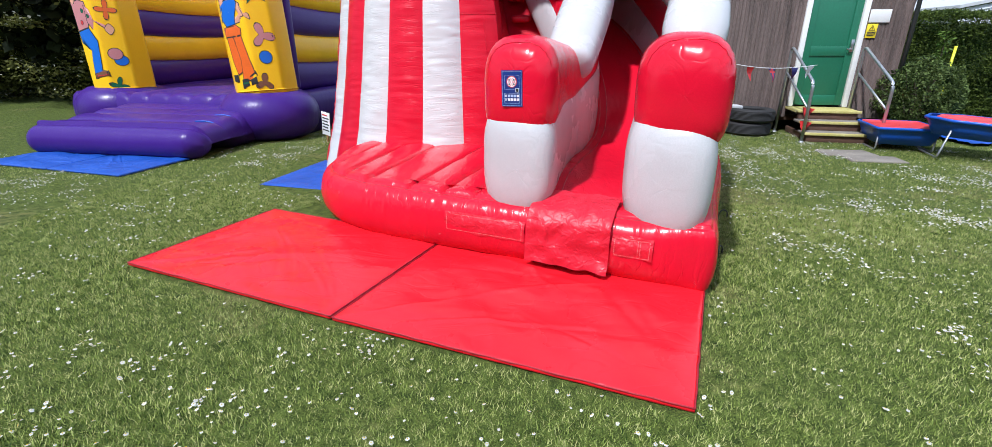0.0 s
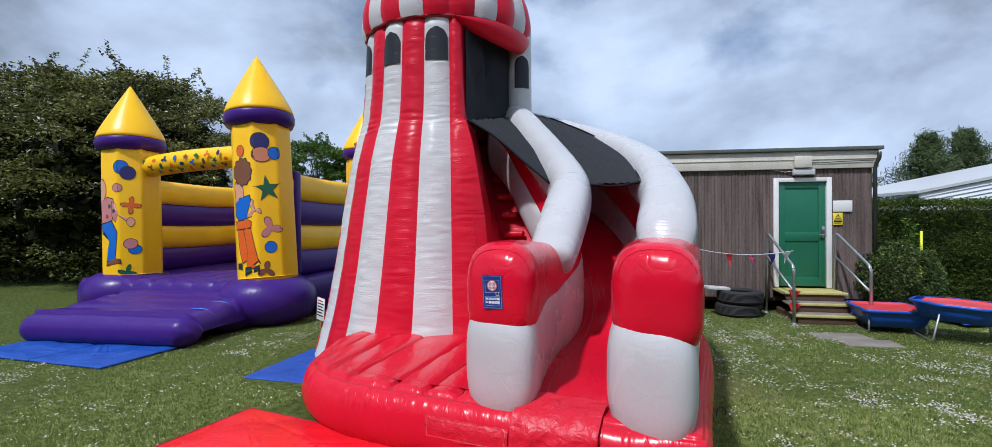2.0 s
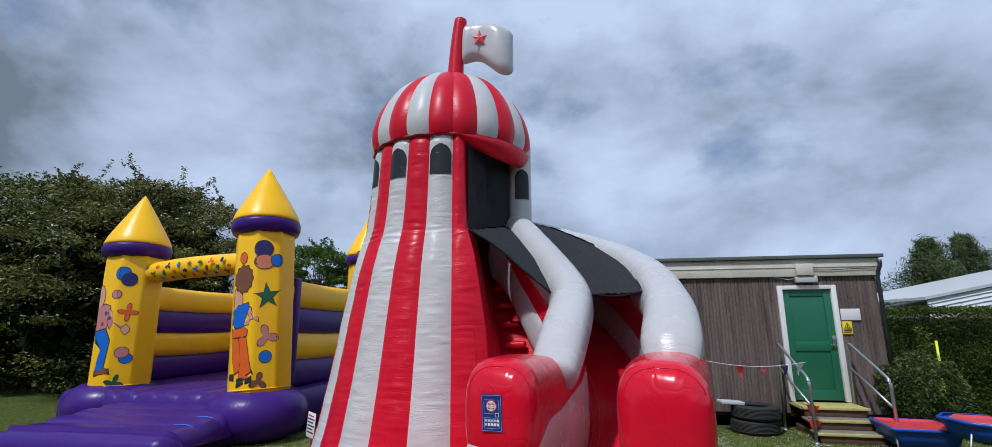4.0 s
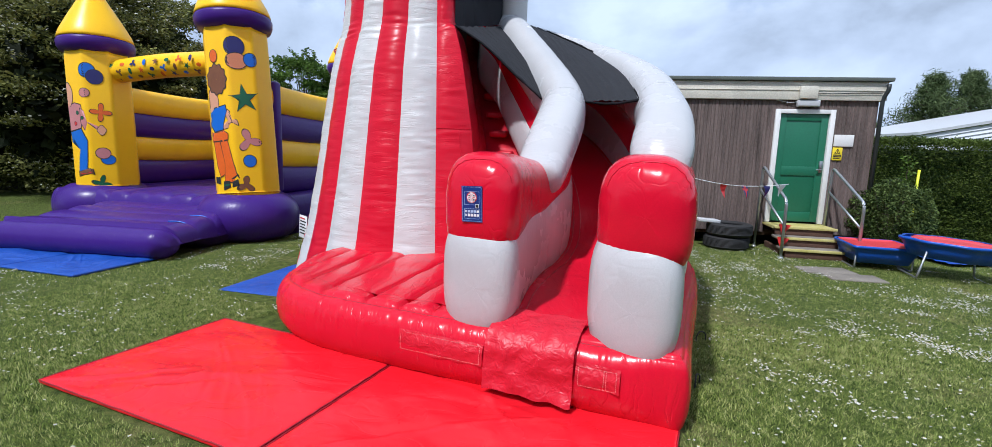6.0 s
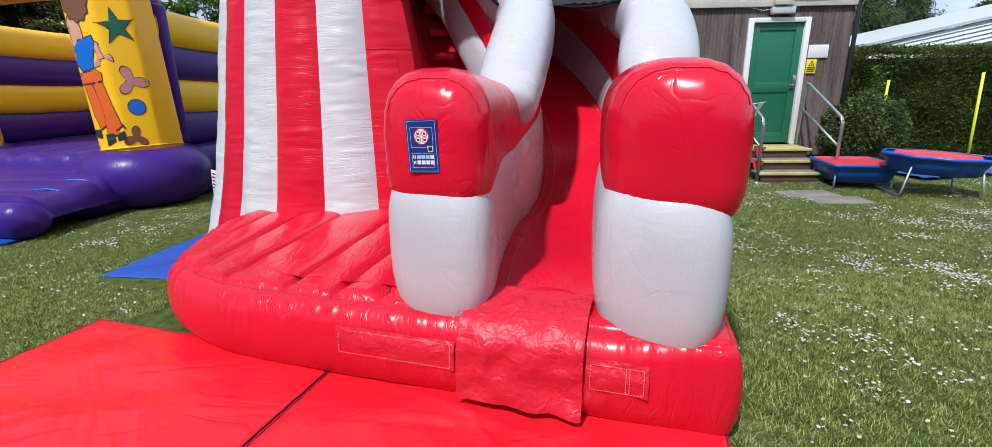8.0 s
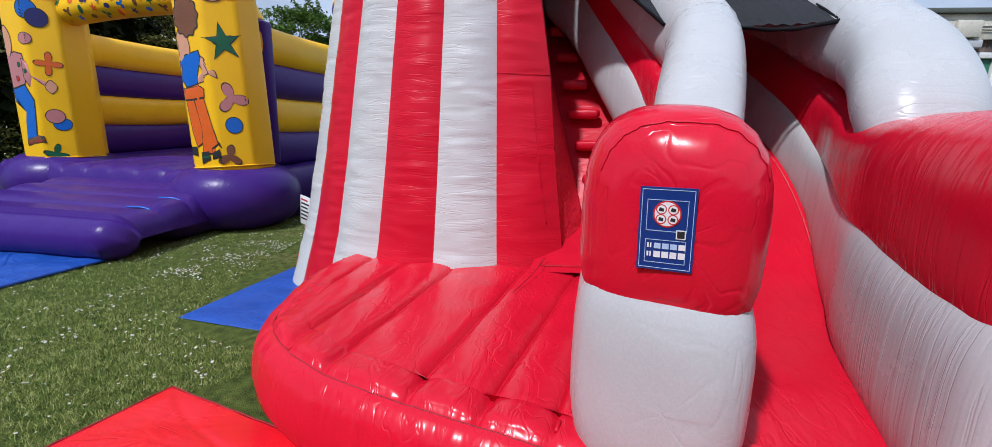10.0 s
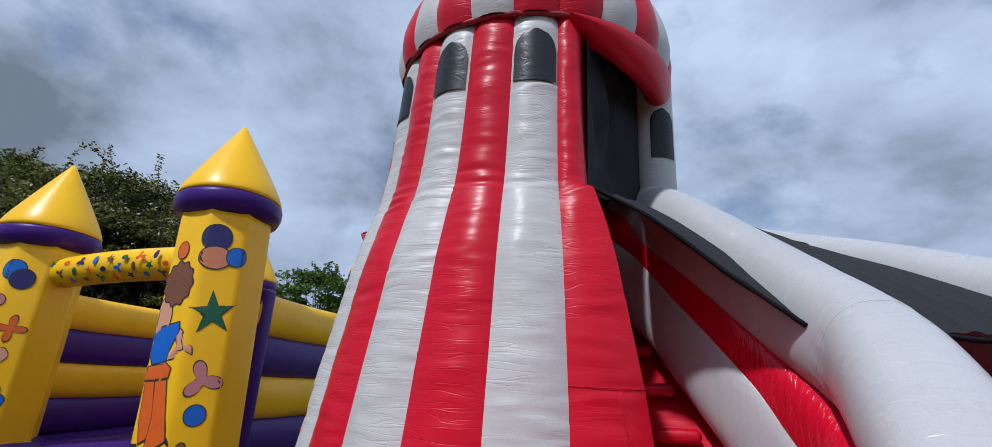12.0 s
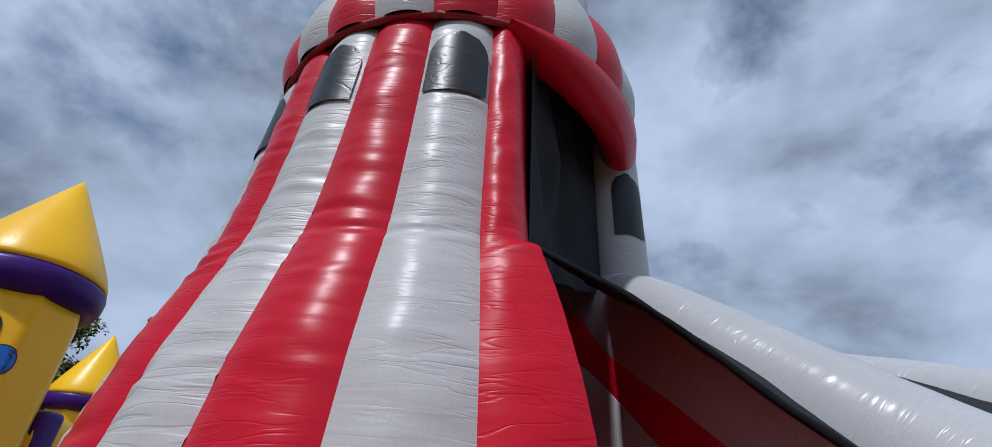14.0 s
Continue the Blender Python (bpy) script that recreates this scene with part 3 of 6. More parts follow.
slide_part("tower_column", tube("tower_column", [(0.11, 7.55, z, 0.18, 0.195) for z in (3.1, 3.3, 3.5, 3.7, 3.95, 4.45)], WHITE, n=40, sides=20, ripple=0.02),
           label="white vinyl column beside the opening")
wrow = []
for z in np.linspace(0, 0.46, 14):
    w = 0.115 if z < 0.32 else 0.115 * math.sqrt(max(0.0, 1 - ((z - 0.32) / 0.141) ** 2))
    wrow.append([(0.11 + 0.185 * math.sin(q), 7.55 - 0.201 * math.cos(q), 3.69 + z) for q in np.linspace(-w / 0.19 + 0.35, w / 0.19 + 0.35, 8)])
slide_part("window_patch", grid("window_patch", wrow, BLACK), label="black arched window patch")
# back of the tower beyond the column, seen only as an edge
back_rows = []
for z in np.linspace(0.3, NECK, 40):
    back_rows.append([tower_point(d, tower_r(z), z) for d in np.linspace(92, FIRST + 360 - STRIPE * 16, 8)])
slide_part("tower_panel", grid("tower_panel", back_rows, WHITE))


# striped dome with an overhanging lip
def dome_stripe(k):
    nz, nu = 26, 9
    pts = []
    for q in np.linspace(0, 1, nz):
        row = []
        for u in np.linspace(0, 1, nu):
            d = FIRST + STRIPE * (k + u)
            a = q * math.pi / 2
            out = 1.375 * (1 - 0.055 * math.exp(-q / 0.05)) * math.cos(a) ** 1.02 if q < 1 else 0.0
            z = NECK + 0.0 + 1.41 * math.sin(a) ** 0.96
            bulge = 0.04 * (1 - (2 * u - 1) ** 2) * math.cos(a) ** 0.5 if q < 1 else 0
            row.append(tower_point(d, out + bulge - 0.015 + 0.006 * noise.noise(Vector((u + k * 3, q * 9, 4))), z))
        pts.append(row)
    return grid("dome_panel", pts, RED if k % 2 == 0 else WHITE)


for k in range(23):
    slide_part("dome_panel", dome_stripe(k), label="red vinyl dome panel" if k % 2 == 0 else "white vinyl dome panel")
rim = [(*tower_point(d, 1.285, NECK), 0.022, 0.022) for d in np.linspace(0, 360, 60)]
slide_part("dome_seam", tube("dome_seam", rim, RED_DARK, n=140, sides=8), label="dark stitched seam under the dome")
# the padded red peak over the opening
peak = []
for d in np.linspace(18, 104, 30):
    q = math.sin(math.pi * (d - 18) / 86) ** 0.7
    row = []
    for a in np.linspace(-0.3, math.pi + 0.3, 12):
        row.append(tower_point(d, 1.22 + 0.17 * math.cos(a) * 0.8, NECK - 0.02 - 0.26 * q * max(0.0, math.sin(a))))
    peak.append(row)
slide_part("entrance_peak", grid("entrance_peak", peak, RED), label="padded red peak over the opening")

# flagpole and inflated flag
slide_part("flagpole", tube("flagpole", [(-0.93, 7.58, 5.72, 0.145, 0.145), (-0.92, 7.58, 6.0, 0.13, 0.13), (-0.89, 7.58, 6.5, 0.115, 0.115), (-0.84, 7.58, 6.95, 0.105, 0.105)], RED, n=30, sides=16, nose=(0, 0.08)),
           label="red inflated flagpole")


def flag_mesh():
    pts = []
    for u in np.linspace(0, 1, 28):
        wave = 0.10 * math.sin(u * 5.5) - 0.16 * u * u
        half = 0.40 - 0.05 * math.sin(u * 6.0)
        edge = (1 - abs(2 * u - 1) ** 5) ** 0.5
        row = []
        for j in range(24):
            a = 2 * math.pi * j / 24
            c, s = math.cos(a), math.sin(a)
            z = math.copysign(abs(c) ** 0.45, c) * half * (0.85 + 0.15 * edge)
            row.append((-0.83 + 0.87 * u, 7.58 + math.copysign(abs(s) ** 0.8, s) * 0.15 * max(edge, 0.03) + 0.06 * math.sin(u * 6), 6.42 + 0.92 * (wave + z)))
        pts.append(row)
    return grid("flag", pts, WHITE_TUBE, close_v=True, cap=True)


flag = slide_part("flag", flag_mesh(), label="white inflated flag with a red star")


def star_mesh(name, mat, centre, r, depth_y, points=5, inner=0.42, twist=0.0):
    outline = []
    for j in range(points * 2):
        a = math.pi / 2 + math.pi * j / points + twist
        q = r if j % 2 == 0 else r * inner
        outline.append((centre[0] + q * math.cos(a), depth_y, centre[2] + q * math.sin(a)))
    return data_mesh(name, [(centre[0], depth_y - 0.012, centre[2])] + outline, [(0, j + 1, (j + 1) % len(outline) + 1) for j in range(len(outline))], mat, smooth=False)


part("star_print", star_mesh("star_print", RED_PRINT, (-0.50, 0, 6.45), 0.15, 7.43), flag)


# base pad with seams, in front of and under the tower
FRONT = [(1.50, 3.41), (1.30, 3.455), (1.0, 3.53), (0.4, 3.70), (-0.3, 3.89), (-0.92, 4.08), (-1.34, 4.31), (-1.6, 4.60), (-1.72, 5.0), (-1.78, 5.5), (-1.6, 6.1),
         (-0.9, 6.6), (0.2, 6.9), (1.4, 6.95), (2.3, 6.7), (2.36, 6.2), (2.2, 5.4), (1.91, 4.4), (1.745, 3.78), (1.675, 3.50), (1.625, 3.395)]
SEAM_TOP = (-1.72, -1.47, -1.18, -0.80, -0.28, 0.09, 0.32)
SEAM_LOW = (-1.87, -1.60, -1.32, -1.03, -0.57, -0.24, 0.05)


def base_top(x, y):
    t = min(max((y - 4.2) / 1.6, -0.3), 1.2)
    xs = [l + (h - l) * t for l, h in zip(SEAM_LOW, SEAM_TOP)]
    s = np.interp(x, xs, range(len(xs)))
    z = 0.485
    if xs[0] < x < xs[-1]:
        f = s - math.floor(s)
        k = int(min(max(math.floor(s), 0), len(xs) - 2))
        near = min(f, 1 - f) * (xs[k + 1] - xs[k])
        z += (0.036 * (4 * f * (1 - f)) ** 0.7 - 0.02 - 0.016 * math.exp(-(near / 0.016) ** 2)) * min(1.0, max(0.3, (6.3 - y) / 1.0))
    return z + 0.008 * noise.noise(Vector((x * 4, y * 4, 1)))


def closed_curve(pts, n):
    p = np.array(pts + pts[:1], float)
    return spline(np.c_[p, np.zeros(len(p))], n + 1)[:-1, :2]


def base_mesh():
    line = closed_curve(FRONT, 960)
    centre = np.array((0.1, 5.2))
    nxt, prv = np.roll(line, -1, 0), np.roll(line, 1, 0)
    t = nxt - prv
    nrm = np.c_[-t[:, 1], t[:, 0]]
    nrm /= np.linalg.norm(nrm, axis=1)[:, None]
    if ((line + nrm - centre) ** 2).sum() < ((line - centre) ** 2).sum():
        nrm = -nrm
    rows = []
    run = np.r_[0, np.cumsum(np.linalg.norm(np.diff(line, axis=0), axis=1))]
    # gathers along the sewn edge, deepest at the seam
    gather = np.array([noise.noise(Vector((s * 19, 0.3, 5))) + 0.7 * noise.noise(Vector((s * 34, 2.3, 5))) for s in run])
    gather *= np.array([0.5 + 0.8 * abs(noise.noise(Vector((s * 1.7, 7.3, 1)))) for s in run])
    narrow = np.where(line[:, 0] < 1.2, 1.0, np.maximum(0.45, 1 - 1.8 * (line[:, 0] - 1.2)))

    def pucker(amount):
        return [Vector((*(q * g * amount), abs(g) * amount * 0.6)) for q, g in zip(nrm, gather)]

    for out, z in ((-0.06, 0.0), (0.0, 0.05), (0.045, 0.14), (0.055, 0.24), (0.045, 0.30), (0.035, 0.34), (0.02, 0.38), (0.0, 0.41), (-0.03, 0.44), (-0.055, 0.452), (-0.068, 0.452)):
        deep = 0.011 * max(0.0, (z - 0.22) / 0.22) if out > -0.05 else 0.004
        rows.append([(*(p + q * (out if p[0] < 1.2 else out * max(0.45, 1 - 1.8 * (p[0] - 1.2)))), z + 0.006 * noise.noise(Vector((p[0] * 6, p[1] * 6, z * 4)))) for p, q in zip(line, nrm)])
        rows[-1] = [Vector(p) + g for p, g in zip(rows[-1], pucker(deep if z > 0.2 else 0.0))]
    for inset, drop, deep in ((0.082, 0.018, 0.008), (0.10, 0.003, 0.011), (0.13, -0.002, 0.009), (0.16, 0.0, 0.006), (0.20, 0.0, 0.002), (0.24, 0.0, 0.0), (0.27, 0.012, 0.0)):
        rows.append([Vector((x, y, base_top(x, y) - drop)) + g * (1 if w > 0.9 else 0.3) for (x, y), g, w in zip(line - nrm * (inset * narrow)[:, None], pucker(deep), narrow)])
    rows.append([(*(line[k] - nrm[k] * 0.28 * narrow[k]), 0.2) for k in range(len(line))])
    return grid("base_pad", rows, RED_FLAT, close_v=True, cap=True, flip=True), line - nrm * (0.235 * narrow)[:, None]


def base_top_mesh(edge):
    """The quilted top, in rows from the front to the back."""
    pts = []
    fine = (0.0, 0.02, 0.045, 0.09, 0.17, 0.28, 0.4, 0.5, 0.6, 0.72, 0.83, 0.91, 0.955, 0.98)
    for y in np.r_[edge[:, 1].min() + 0.004, edge[:, 1].min() + 0.02, np.linspace(edge[:, 1].min() + 0.04, 6.6, 90)]:
        y0, y1 = edge[:, 1], np.roll(edge[:, 1], -1)
        x0, x1 = edge[:, 0], np.roll(edge[:, 0], -1)
        m = (y0 > y) != (y1 > y)
        cross = x0[m] + (x1 - x0)[m] * (y - y0[m]) / (y1 - y0)[m]
        t = min(max((y - 4.2) / 1.6, -0.3), 1.2)
        xs = [l + (h - l) * t for l, h in zip(SEAM_LOW, SEAM_TOP)]
        cols = list(np.linspace(min(xs[0] - 0.3, cross.min()), xs[0], 8)[:-1])
        for a, b in zip(xs, xs[1:]):
            cols += [a + (b - a) * f for f in fine]
        cols += list(np.linspace(xs[-1], max(cross.max(), xs[-1] + 0.1), 60))
        pts.append([(x, y, base_top(x, y) + 0.001) for x in np.clip(cols, cross.min(), cross.max())])
    return grid("quilted_top", pts, RED_FLAT)


pad_mesh, pad_edge = base_mesh()
pad_ob = slide_part("base_pad", pad_mesh, label="red inflated base pad with welded seams")
rim_line = [v.co.copy() for v in list(pad_ob.data.vertices)[960 * 10 + 5:960 * 10 + 320]]
part("quilted_top", base_top_mesh(pad_edge), pad_ob, "red quilted vinyl top")
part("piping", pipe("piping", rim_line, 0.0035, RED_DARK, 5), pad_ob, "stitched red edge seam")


def front_at(s):
    """A point of the pad's front edge, s metres from its right corner, and the way out of it."""
    return Vector((1.69 - 0.963 * s, 3.37 + 0.268 * s, 0)), Vector((-0.268, -0.963, 0))


def hanging(name, s0, s1, profile, mat, crumple, n=26):
    """A sheet down the front of the pad. Profile: rows of way out, height."""
    prof = spline(np.c_[np.array(profile, float), np.zeros(len(profile))], 22)
    pts = []
    for s in np.linspace(s0, s1, n):
        p, o = front_at(s)
        pts.append([p + o * (q[0] + crumple * noise.noise(Vector((s * 9, q[1] * 12, q[0] * 12)))) + Vector((0, 0, q[1] + crumple * 0.6 * noise.noise(Vector((s * 11, q[0] * 9, 7 + q[1] * 9))))) for q in prof])
    return grid(name, pts, mat)


slide_part("landing_flap", hanging("landing_flap", 0.70, 1.30, [(-0.25, 0.535), (-0.05, 0.50), (0.075, 0.42), (0.10, 0.30), (0.11, 0.18), (0.13, 0.09)], RED_CRINKLE, 0.03),
           label="crumpled red vinyl landing flap")
slide_part("fastening_strip", hanging("fastening_strip", 1.32, 1.98, [(0.066, 0.36), (0.086, 0.3), (0.086, 0.21)], RED_CRINKLE, 0.012), label="stitched red fastening strip")
slide_part("fastening_strip", hanging("fastening_strip", 0.42, 0.69, [(0.062, 0.37), (0.084, 0.3), (0.086, 0.22)], RED_CRINKLE, 0.01), label="stitched red fastening strip")

# pale stitching round the strips and the flap
for s0, s1, z0, z1, out in ((1.34, 1.96, 0.225, 0.345, 0.092), (0.44, 0.67, 0.235, 0.35, 0.092), (0.50, 0.515, 0.235, 0.35, 0.092)):
    loop = [(s0, z0), (s1, z0), (s1, z1), (s0, z1), (s0, z0)]
    for (sa, za), (sb, zb) in zip(loop, loop[1:]):
        n = max(2, int(math.hypot(sb - sa, zb - za) / 0.014))
        verts, faces = [], []
        for j in range(n):
            for q in ((j + 0.15) / n, (j + 0.8) / n):
                p, o = front_at(sa + (sb - sa) * q)
                p = p + o * (out - 0.02 * max(0.0, (za + (zb - za) * q - 0.3) / 0.06)) + Vector((0, 0, za + (zb - za) * q))
                w = Vector((0, 0, 0.0014)) if za == zb else Vector((0.0014, 0, 0))
                verts += [p - w, p + w]
            faces.append((4 * j, 4 * j + 1, 4 * j + 3, 4 * j + 2))
        slide_part("stitching", data_mesh("stitching", verts, faces, STITCH, False), label="pale stitching")

for lo_x, hi_x in zip(SEAM_LOW[1:7], SEAM_TOP[1:7]):
    run = []
    for t in np.linspace(-0.3, 1.05, 40):
        x, y = lo_x + (hi_x - lo_x) * t, 4.2 + 1.6 * t
        if not inside(FRONT, x - 0.04, y - 0.07):
            continue
        run.append((x, y, base_top(x, y) + 0.001 + 0.002 * noise.noise(Vector((x * 5, y * 5, 3)))))
    slide_part("seam_tape", pipe("seam_tape", run, 0.008, RED, 6), label="welded dark red seam")

# side walls of the chute. Rows: x, y, foot, white-red line, red-tube line, half width
WALL_IN = [(0.318, 3.77, 0.45, 1.03, 1.54, 0.257), (0.332, 4.1, 0.45, 1.05, 1.555, 0.267), (0.385, 4.6, 0.45, 1.12, 1.54, 0.27), (0.49, 5.1, 0.45, 1.17, 1.50, 0.265),
           (0.63, 5.5, 0.47, 1.22, 1.56, 0.25), (0.75, 5.95, 0.55, 1.28, 1.72, 0.24), (0.77, 6.25, 0.85, 1.44, 1.88, 0.225), (0.68, 6.6, 1.22, 1.68, 2.12, 0.22),
           (0.49, 6.9, 1.58, 2.03, 2.43, 0.215), (0.30, 7.2, 1.92, 2.34, 2.79, 0.21), (0.05, 7.6, 2.35, 2.75, 3.12, 0.2), (-0.27, 7.95, 2.7, 3.08, 3.4, 0.19)]
TUBE_IN = [(0.585, 5.06, 1.36, 0.2, 0.17), (0.63, 5.3, 1.51, 0.225, 0.2), (0.70, 5.6, 1.74, 0.235, 0.23), (0.77, 5.92, 1.99, 0.23, 0.23), (0.79, 6.2, 2.17, 0.22, 0.22), (0.69, 6.52, 2.46, 0.21, 0.21),
           (0.50, 6.85, 2.76, 0.205, 0.21), (0.30, 7.15, 3.03, 0.2, 0.2), (0.12, 7.5, 3.3, 0.19, 0.2), (-0.02, 7.8, 3.42, 0.18, 0.2), (-0.2, 8.0, 3.46, 0.17, 0.19)]
WALL_OUT = [(1.345, 3.49, 0.42, 1.03, 1.56, 0.272), (1.425, 4.0, 0.45, 1.06, 1.57, 0.29), (1.56, 4.6, 0.48, 1.12, 1.56, 0.31), (1.71, 5.1, 0.5, 1.17, 1.54, 0.305), (1.84, 5.6, 0.6, 1.22, 1.65, 0.285),
            (1.87, 6.1, 0.95, 1.32, 1.82, 0.25), (1.80, 6.6, 1.25, 1.6, 2.05, 0.235), (1.66, 7.1, 1.5, 1.85, 2.28, 0.23), (1.42, 7.6, 1.75, 2.15, 2.55, 0.22), (1.05, 8.1, 2.0, 2.4, 2.85, 0.21), (0.5, 8.5, 2.3, 2.7, 3.1, 0.2)]
TUBE_OUT = [(1.745, 5.09, 1.42, 0.22, 0.15), (1.79, 5.28, 1.66, 0.28, 0.22), (1.86, 5.6, 1.93, 0.27, 0.25), (1.88, 5.95, 2.13, 0.25, 0.24), (1.84, 6.4, 2.36, 0.24, 0.23), (1.72, 6.9, 2.56, 0.23, 0.22),
            (1.50, 7.4, 2.76, 0.225, 0.22), (1.20, 7.95, 2.96, 0.22, 0.22), (0.75, 8.4, 3.18, 0.21, 0.21), (0.2, 8.6, 3.38, 0.2, 0.2)]


def drawn_in(rows):
    return [(r[0], r[1] if r[1] < 6 else 6 + (r[1] - 6) * 0.9, *r[2:]) for r in rows]


WALL_IN, TUBE_IN, WALL_OUT, TUBE_OUT = drawn_in(WALL_IN), drawn_in(TUBE_IN), drawn_in(WALL_OUT), drawn_in(TUBE_OUT)
TUBE_IN = [(x + (0.05 if z < 3.2 else 0.02), y, z - 0.11 * min(1.0, max(0.0, (y - 6.2) / 0.4)), w, h) for x, y, z, w, h in TUBE_IN]
TUBE_OUT = [(x - (0.035 if y < 6.5 else 0.02), y, z - (0.03 if y > 5.5 else 0.0), w - 0.015, h) for x, y, z, w, h in TUBE_OUT]


def chute_wall(name, rows, tube_rows, label, lean, join):
    slide_part(name + "_white_band", tube(name, [(x - lean * max(0.0, 1 - (y - 3.5) / 1.6), y - (0.025 if y < 4.5 else 0.0), (a + b) / 2 - 0.02, w * (1.07 - 0.9 * lean if y < 5 else 1.0 - 0.06 * min(1.0, max(0.0, (y - 5.6) / 0.5))), (b - a) / 2 + 0.15) for x, y, a, b, c, w in rows], WHITE_TUBE, n=64, sides=40, power=3.5, nose=(0.27, 0), level=True, ripple=0.008, power_low=2.5, skew=0.27),
                       label="white vinyl foot of the " + label)
    cap = slide_part(name + "_red_band", tube(name, [(x + lean * 0.5 * max(0.0, 1 - (y - 3.5) / 1.6), y, (b + c) / 2 + (-0.02 if y < 5.4 else -0.02), w * (1.045 if c - b > 0.5 else 1.015 - 0.2 * min(1.0, max(0.0, (y - 5.6) / 0.5))), (c - b) / 2 + (0.10 if y < 5.4 else 0.02)) for x, y, a, b, c, w in rows], RED_CAP, n=90, sides=108, power=2.75, nose=(0.28, 0), level=True, ripple=0.005, power_low=3.7, skew=0.27, gather=((0.075, 0.035, 0.006), (0.17, 0.05, 0.0035))),
                     label="red vinyl band of the " + label)
    ring = [v.co.copy() for v in list(cap.data.vertices)[108 * 8:108 * 9]]
    top = max(v.z for v in ring)
    part("cap_seam", pipe("cap_seam", [v + Vector((0, -0.001, 0.0015)) for v in ring if v.z > top - 0.16], 0.0022, RED, 5), cap, "stitched seam over the cap")
    lower_rows = [(x, y, z - 0.085 * min(1, max(0, (y - 5.7) / 0.6)), w + 0.015, h + 0.085 * min(1, max(0, (y - 5.7) / 0.6))) for x, y, z, w, h in tube_rows]
    tube_mesh = tube(name, lower_rows, WHITE_TUBE, n=120, sides=96, power=2.4, nose=(0.12, 0), ripple=0.006, gather=((join - 0.05, 0.05, 0.0035), (join + 0.05, 0.05, 0.0035)))
    top_tube = slide_part(name + "_top_tube", tube_mesh, label="white vinyl top tube of the " + label)
    runs = [v.vector[0] for v in tube_mesh.attributes["roll"].data][:-2:96]
    k = min(range(len(runs)), key=lambda j: abs(runs[j] - join))
    ring = [v.co.copy() for v in list(tube_mesh.vertices)[96 * k:96 * k + 96]]
    part("tube_seam", pipe("tube_seam", ring + ring[:1], 0.0022, PLASTIC_GREY, 5), top_tube, "stitched grey seam round the tube")


chute_wall("inner_wall", WALL_IN, TUBE_IN, "chute wall", 0.0, 1.33)
chute_wall("outer_wall", WALL_OUT, TUBE_OUT, "chute wall", 0.03, 1.25)
skirt = spline([(x + 0.1, y, a, w, 0) for x, y, a, b, c, w in WALL_OUT], 40)
slide_part("outer_side_panel", grid("outer_side_panel", [[(r[0] + r[3] * 0.7, r[1] + 0.05, z) for z in np.linspace(0.05, r[2] + 0.25, 8)] for r in skirt[8:]], RED), label="red vinyl outer side")

# chute floor
li, lo_ = spline([r for r in WALL_IN[:11]], 50), spline([r for r in WALL_OUT], 50)
floor_rows = []
for k, (a, b) in enumerate(zip(li, lo_)):
    fall = 0.085 * max(0.0, 1 - k / 7) ** 1.5
    p, q = Vector((a[0] + 0.1, a[1], a[2] + 0.10)), Vector((b[0] - 0.1, b[1], b[2] + 0.10))
    floor_rows.append([p.lerp(q, u) - Vector((0, 0, fall + 0.03 * math.sin(math.pi * u) - 0.006 * noise.noise(Vector((u * 6, k * 0.35, 4))))) for u in np.linspace(0, 1, 25)])
lane = slide_part("chute_floor", grid("chute_floor", floor_rows, RED_FLAT), label="shiny red vinyl chute")
for j in (4, 6, 20):
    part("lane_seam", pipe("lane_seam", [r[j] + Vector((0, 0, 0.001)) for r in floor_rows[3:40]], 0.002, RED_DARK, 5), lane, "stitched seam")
    verts, faces = [], []
    for a, b in zip(floor_rows[3:40], floor_rows[4:41]):
        n = max(1, int((b[j] - a[j]).length / 0.016))
        for q in range(n):
            for f in ((q + 0.1) / n, (q + 0.75) / n):
                p = a[j].lerp(b[j], f) + Vector((0.006, 0, 0.003))
                verts += [p - Vector((0.0014, 0, 0)), p + Vector((0.0014, 0, 0))]
            k = len(verts) - 4
            faces.append((k, k + 1, k + 3, k + 2))
    part("stitching", data_mesh("stitching", verts, faces, STITCH, False), lane, "pale stitching")

# stairs of padded bars between the tower and the chute wall
ramp_rows = []
for k in np.linspace(-2.2, 7.5, 40):
    a = Vector((0.02 - 0.08 * k - 0.34, 6.70 + 0.20 * k, 1.05 + 0.267 * k - 0.05))
    b = Vector((0.58 - 0.11 * k, 6.50 + 0.245 * k, 1.08 + 0.26 * k - 0.05))
    ramp_rows.append([a.lerp(b, u) + Vector((0, 0, 0.012 * noise.noise(Vector((u * 5, k * 3, 0))))) for u in np.linspace(0, 1, 12)])
slide_part("stair_ramp", grid("stair_ramp", ramp_rows, RED_STEP), label="red vinyl stair ramp")
for k in range(-1, 7):
    a = Vector((0.11 - 0.08 * k, 6.58 + 0.20 * k, 1.062 + 0.267 * k))
    b = Vector((0.45 - 0.11 * k, 6.45 + 0.245 * k, 1.08 + 0.262 * k))
    slide_part("tread", tube("tread", [(*a, 0.055, 0.042), (*a.lerp(b, 0.5), 0.058, 0.045), (*b, 0.055, 0.042)], RED_STEP, n=26, sides=14, power=3.2, nose=(0.04, 0.04)), label="padded red tread")
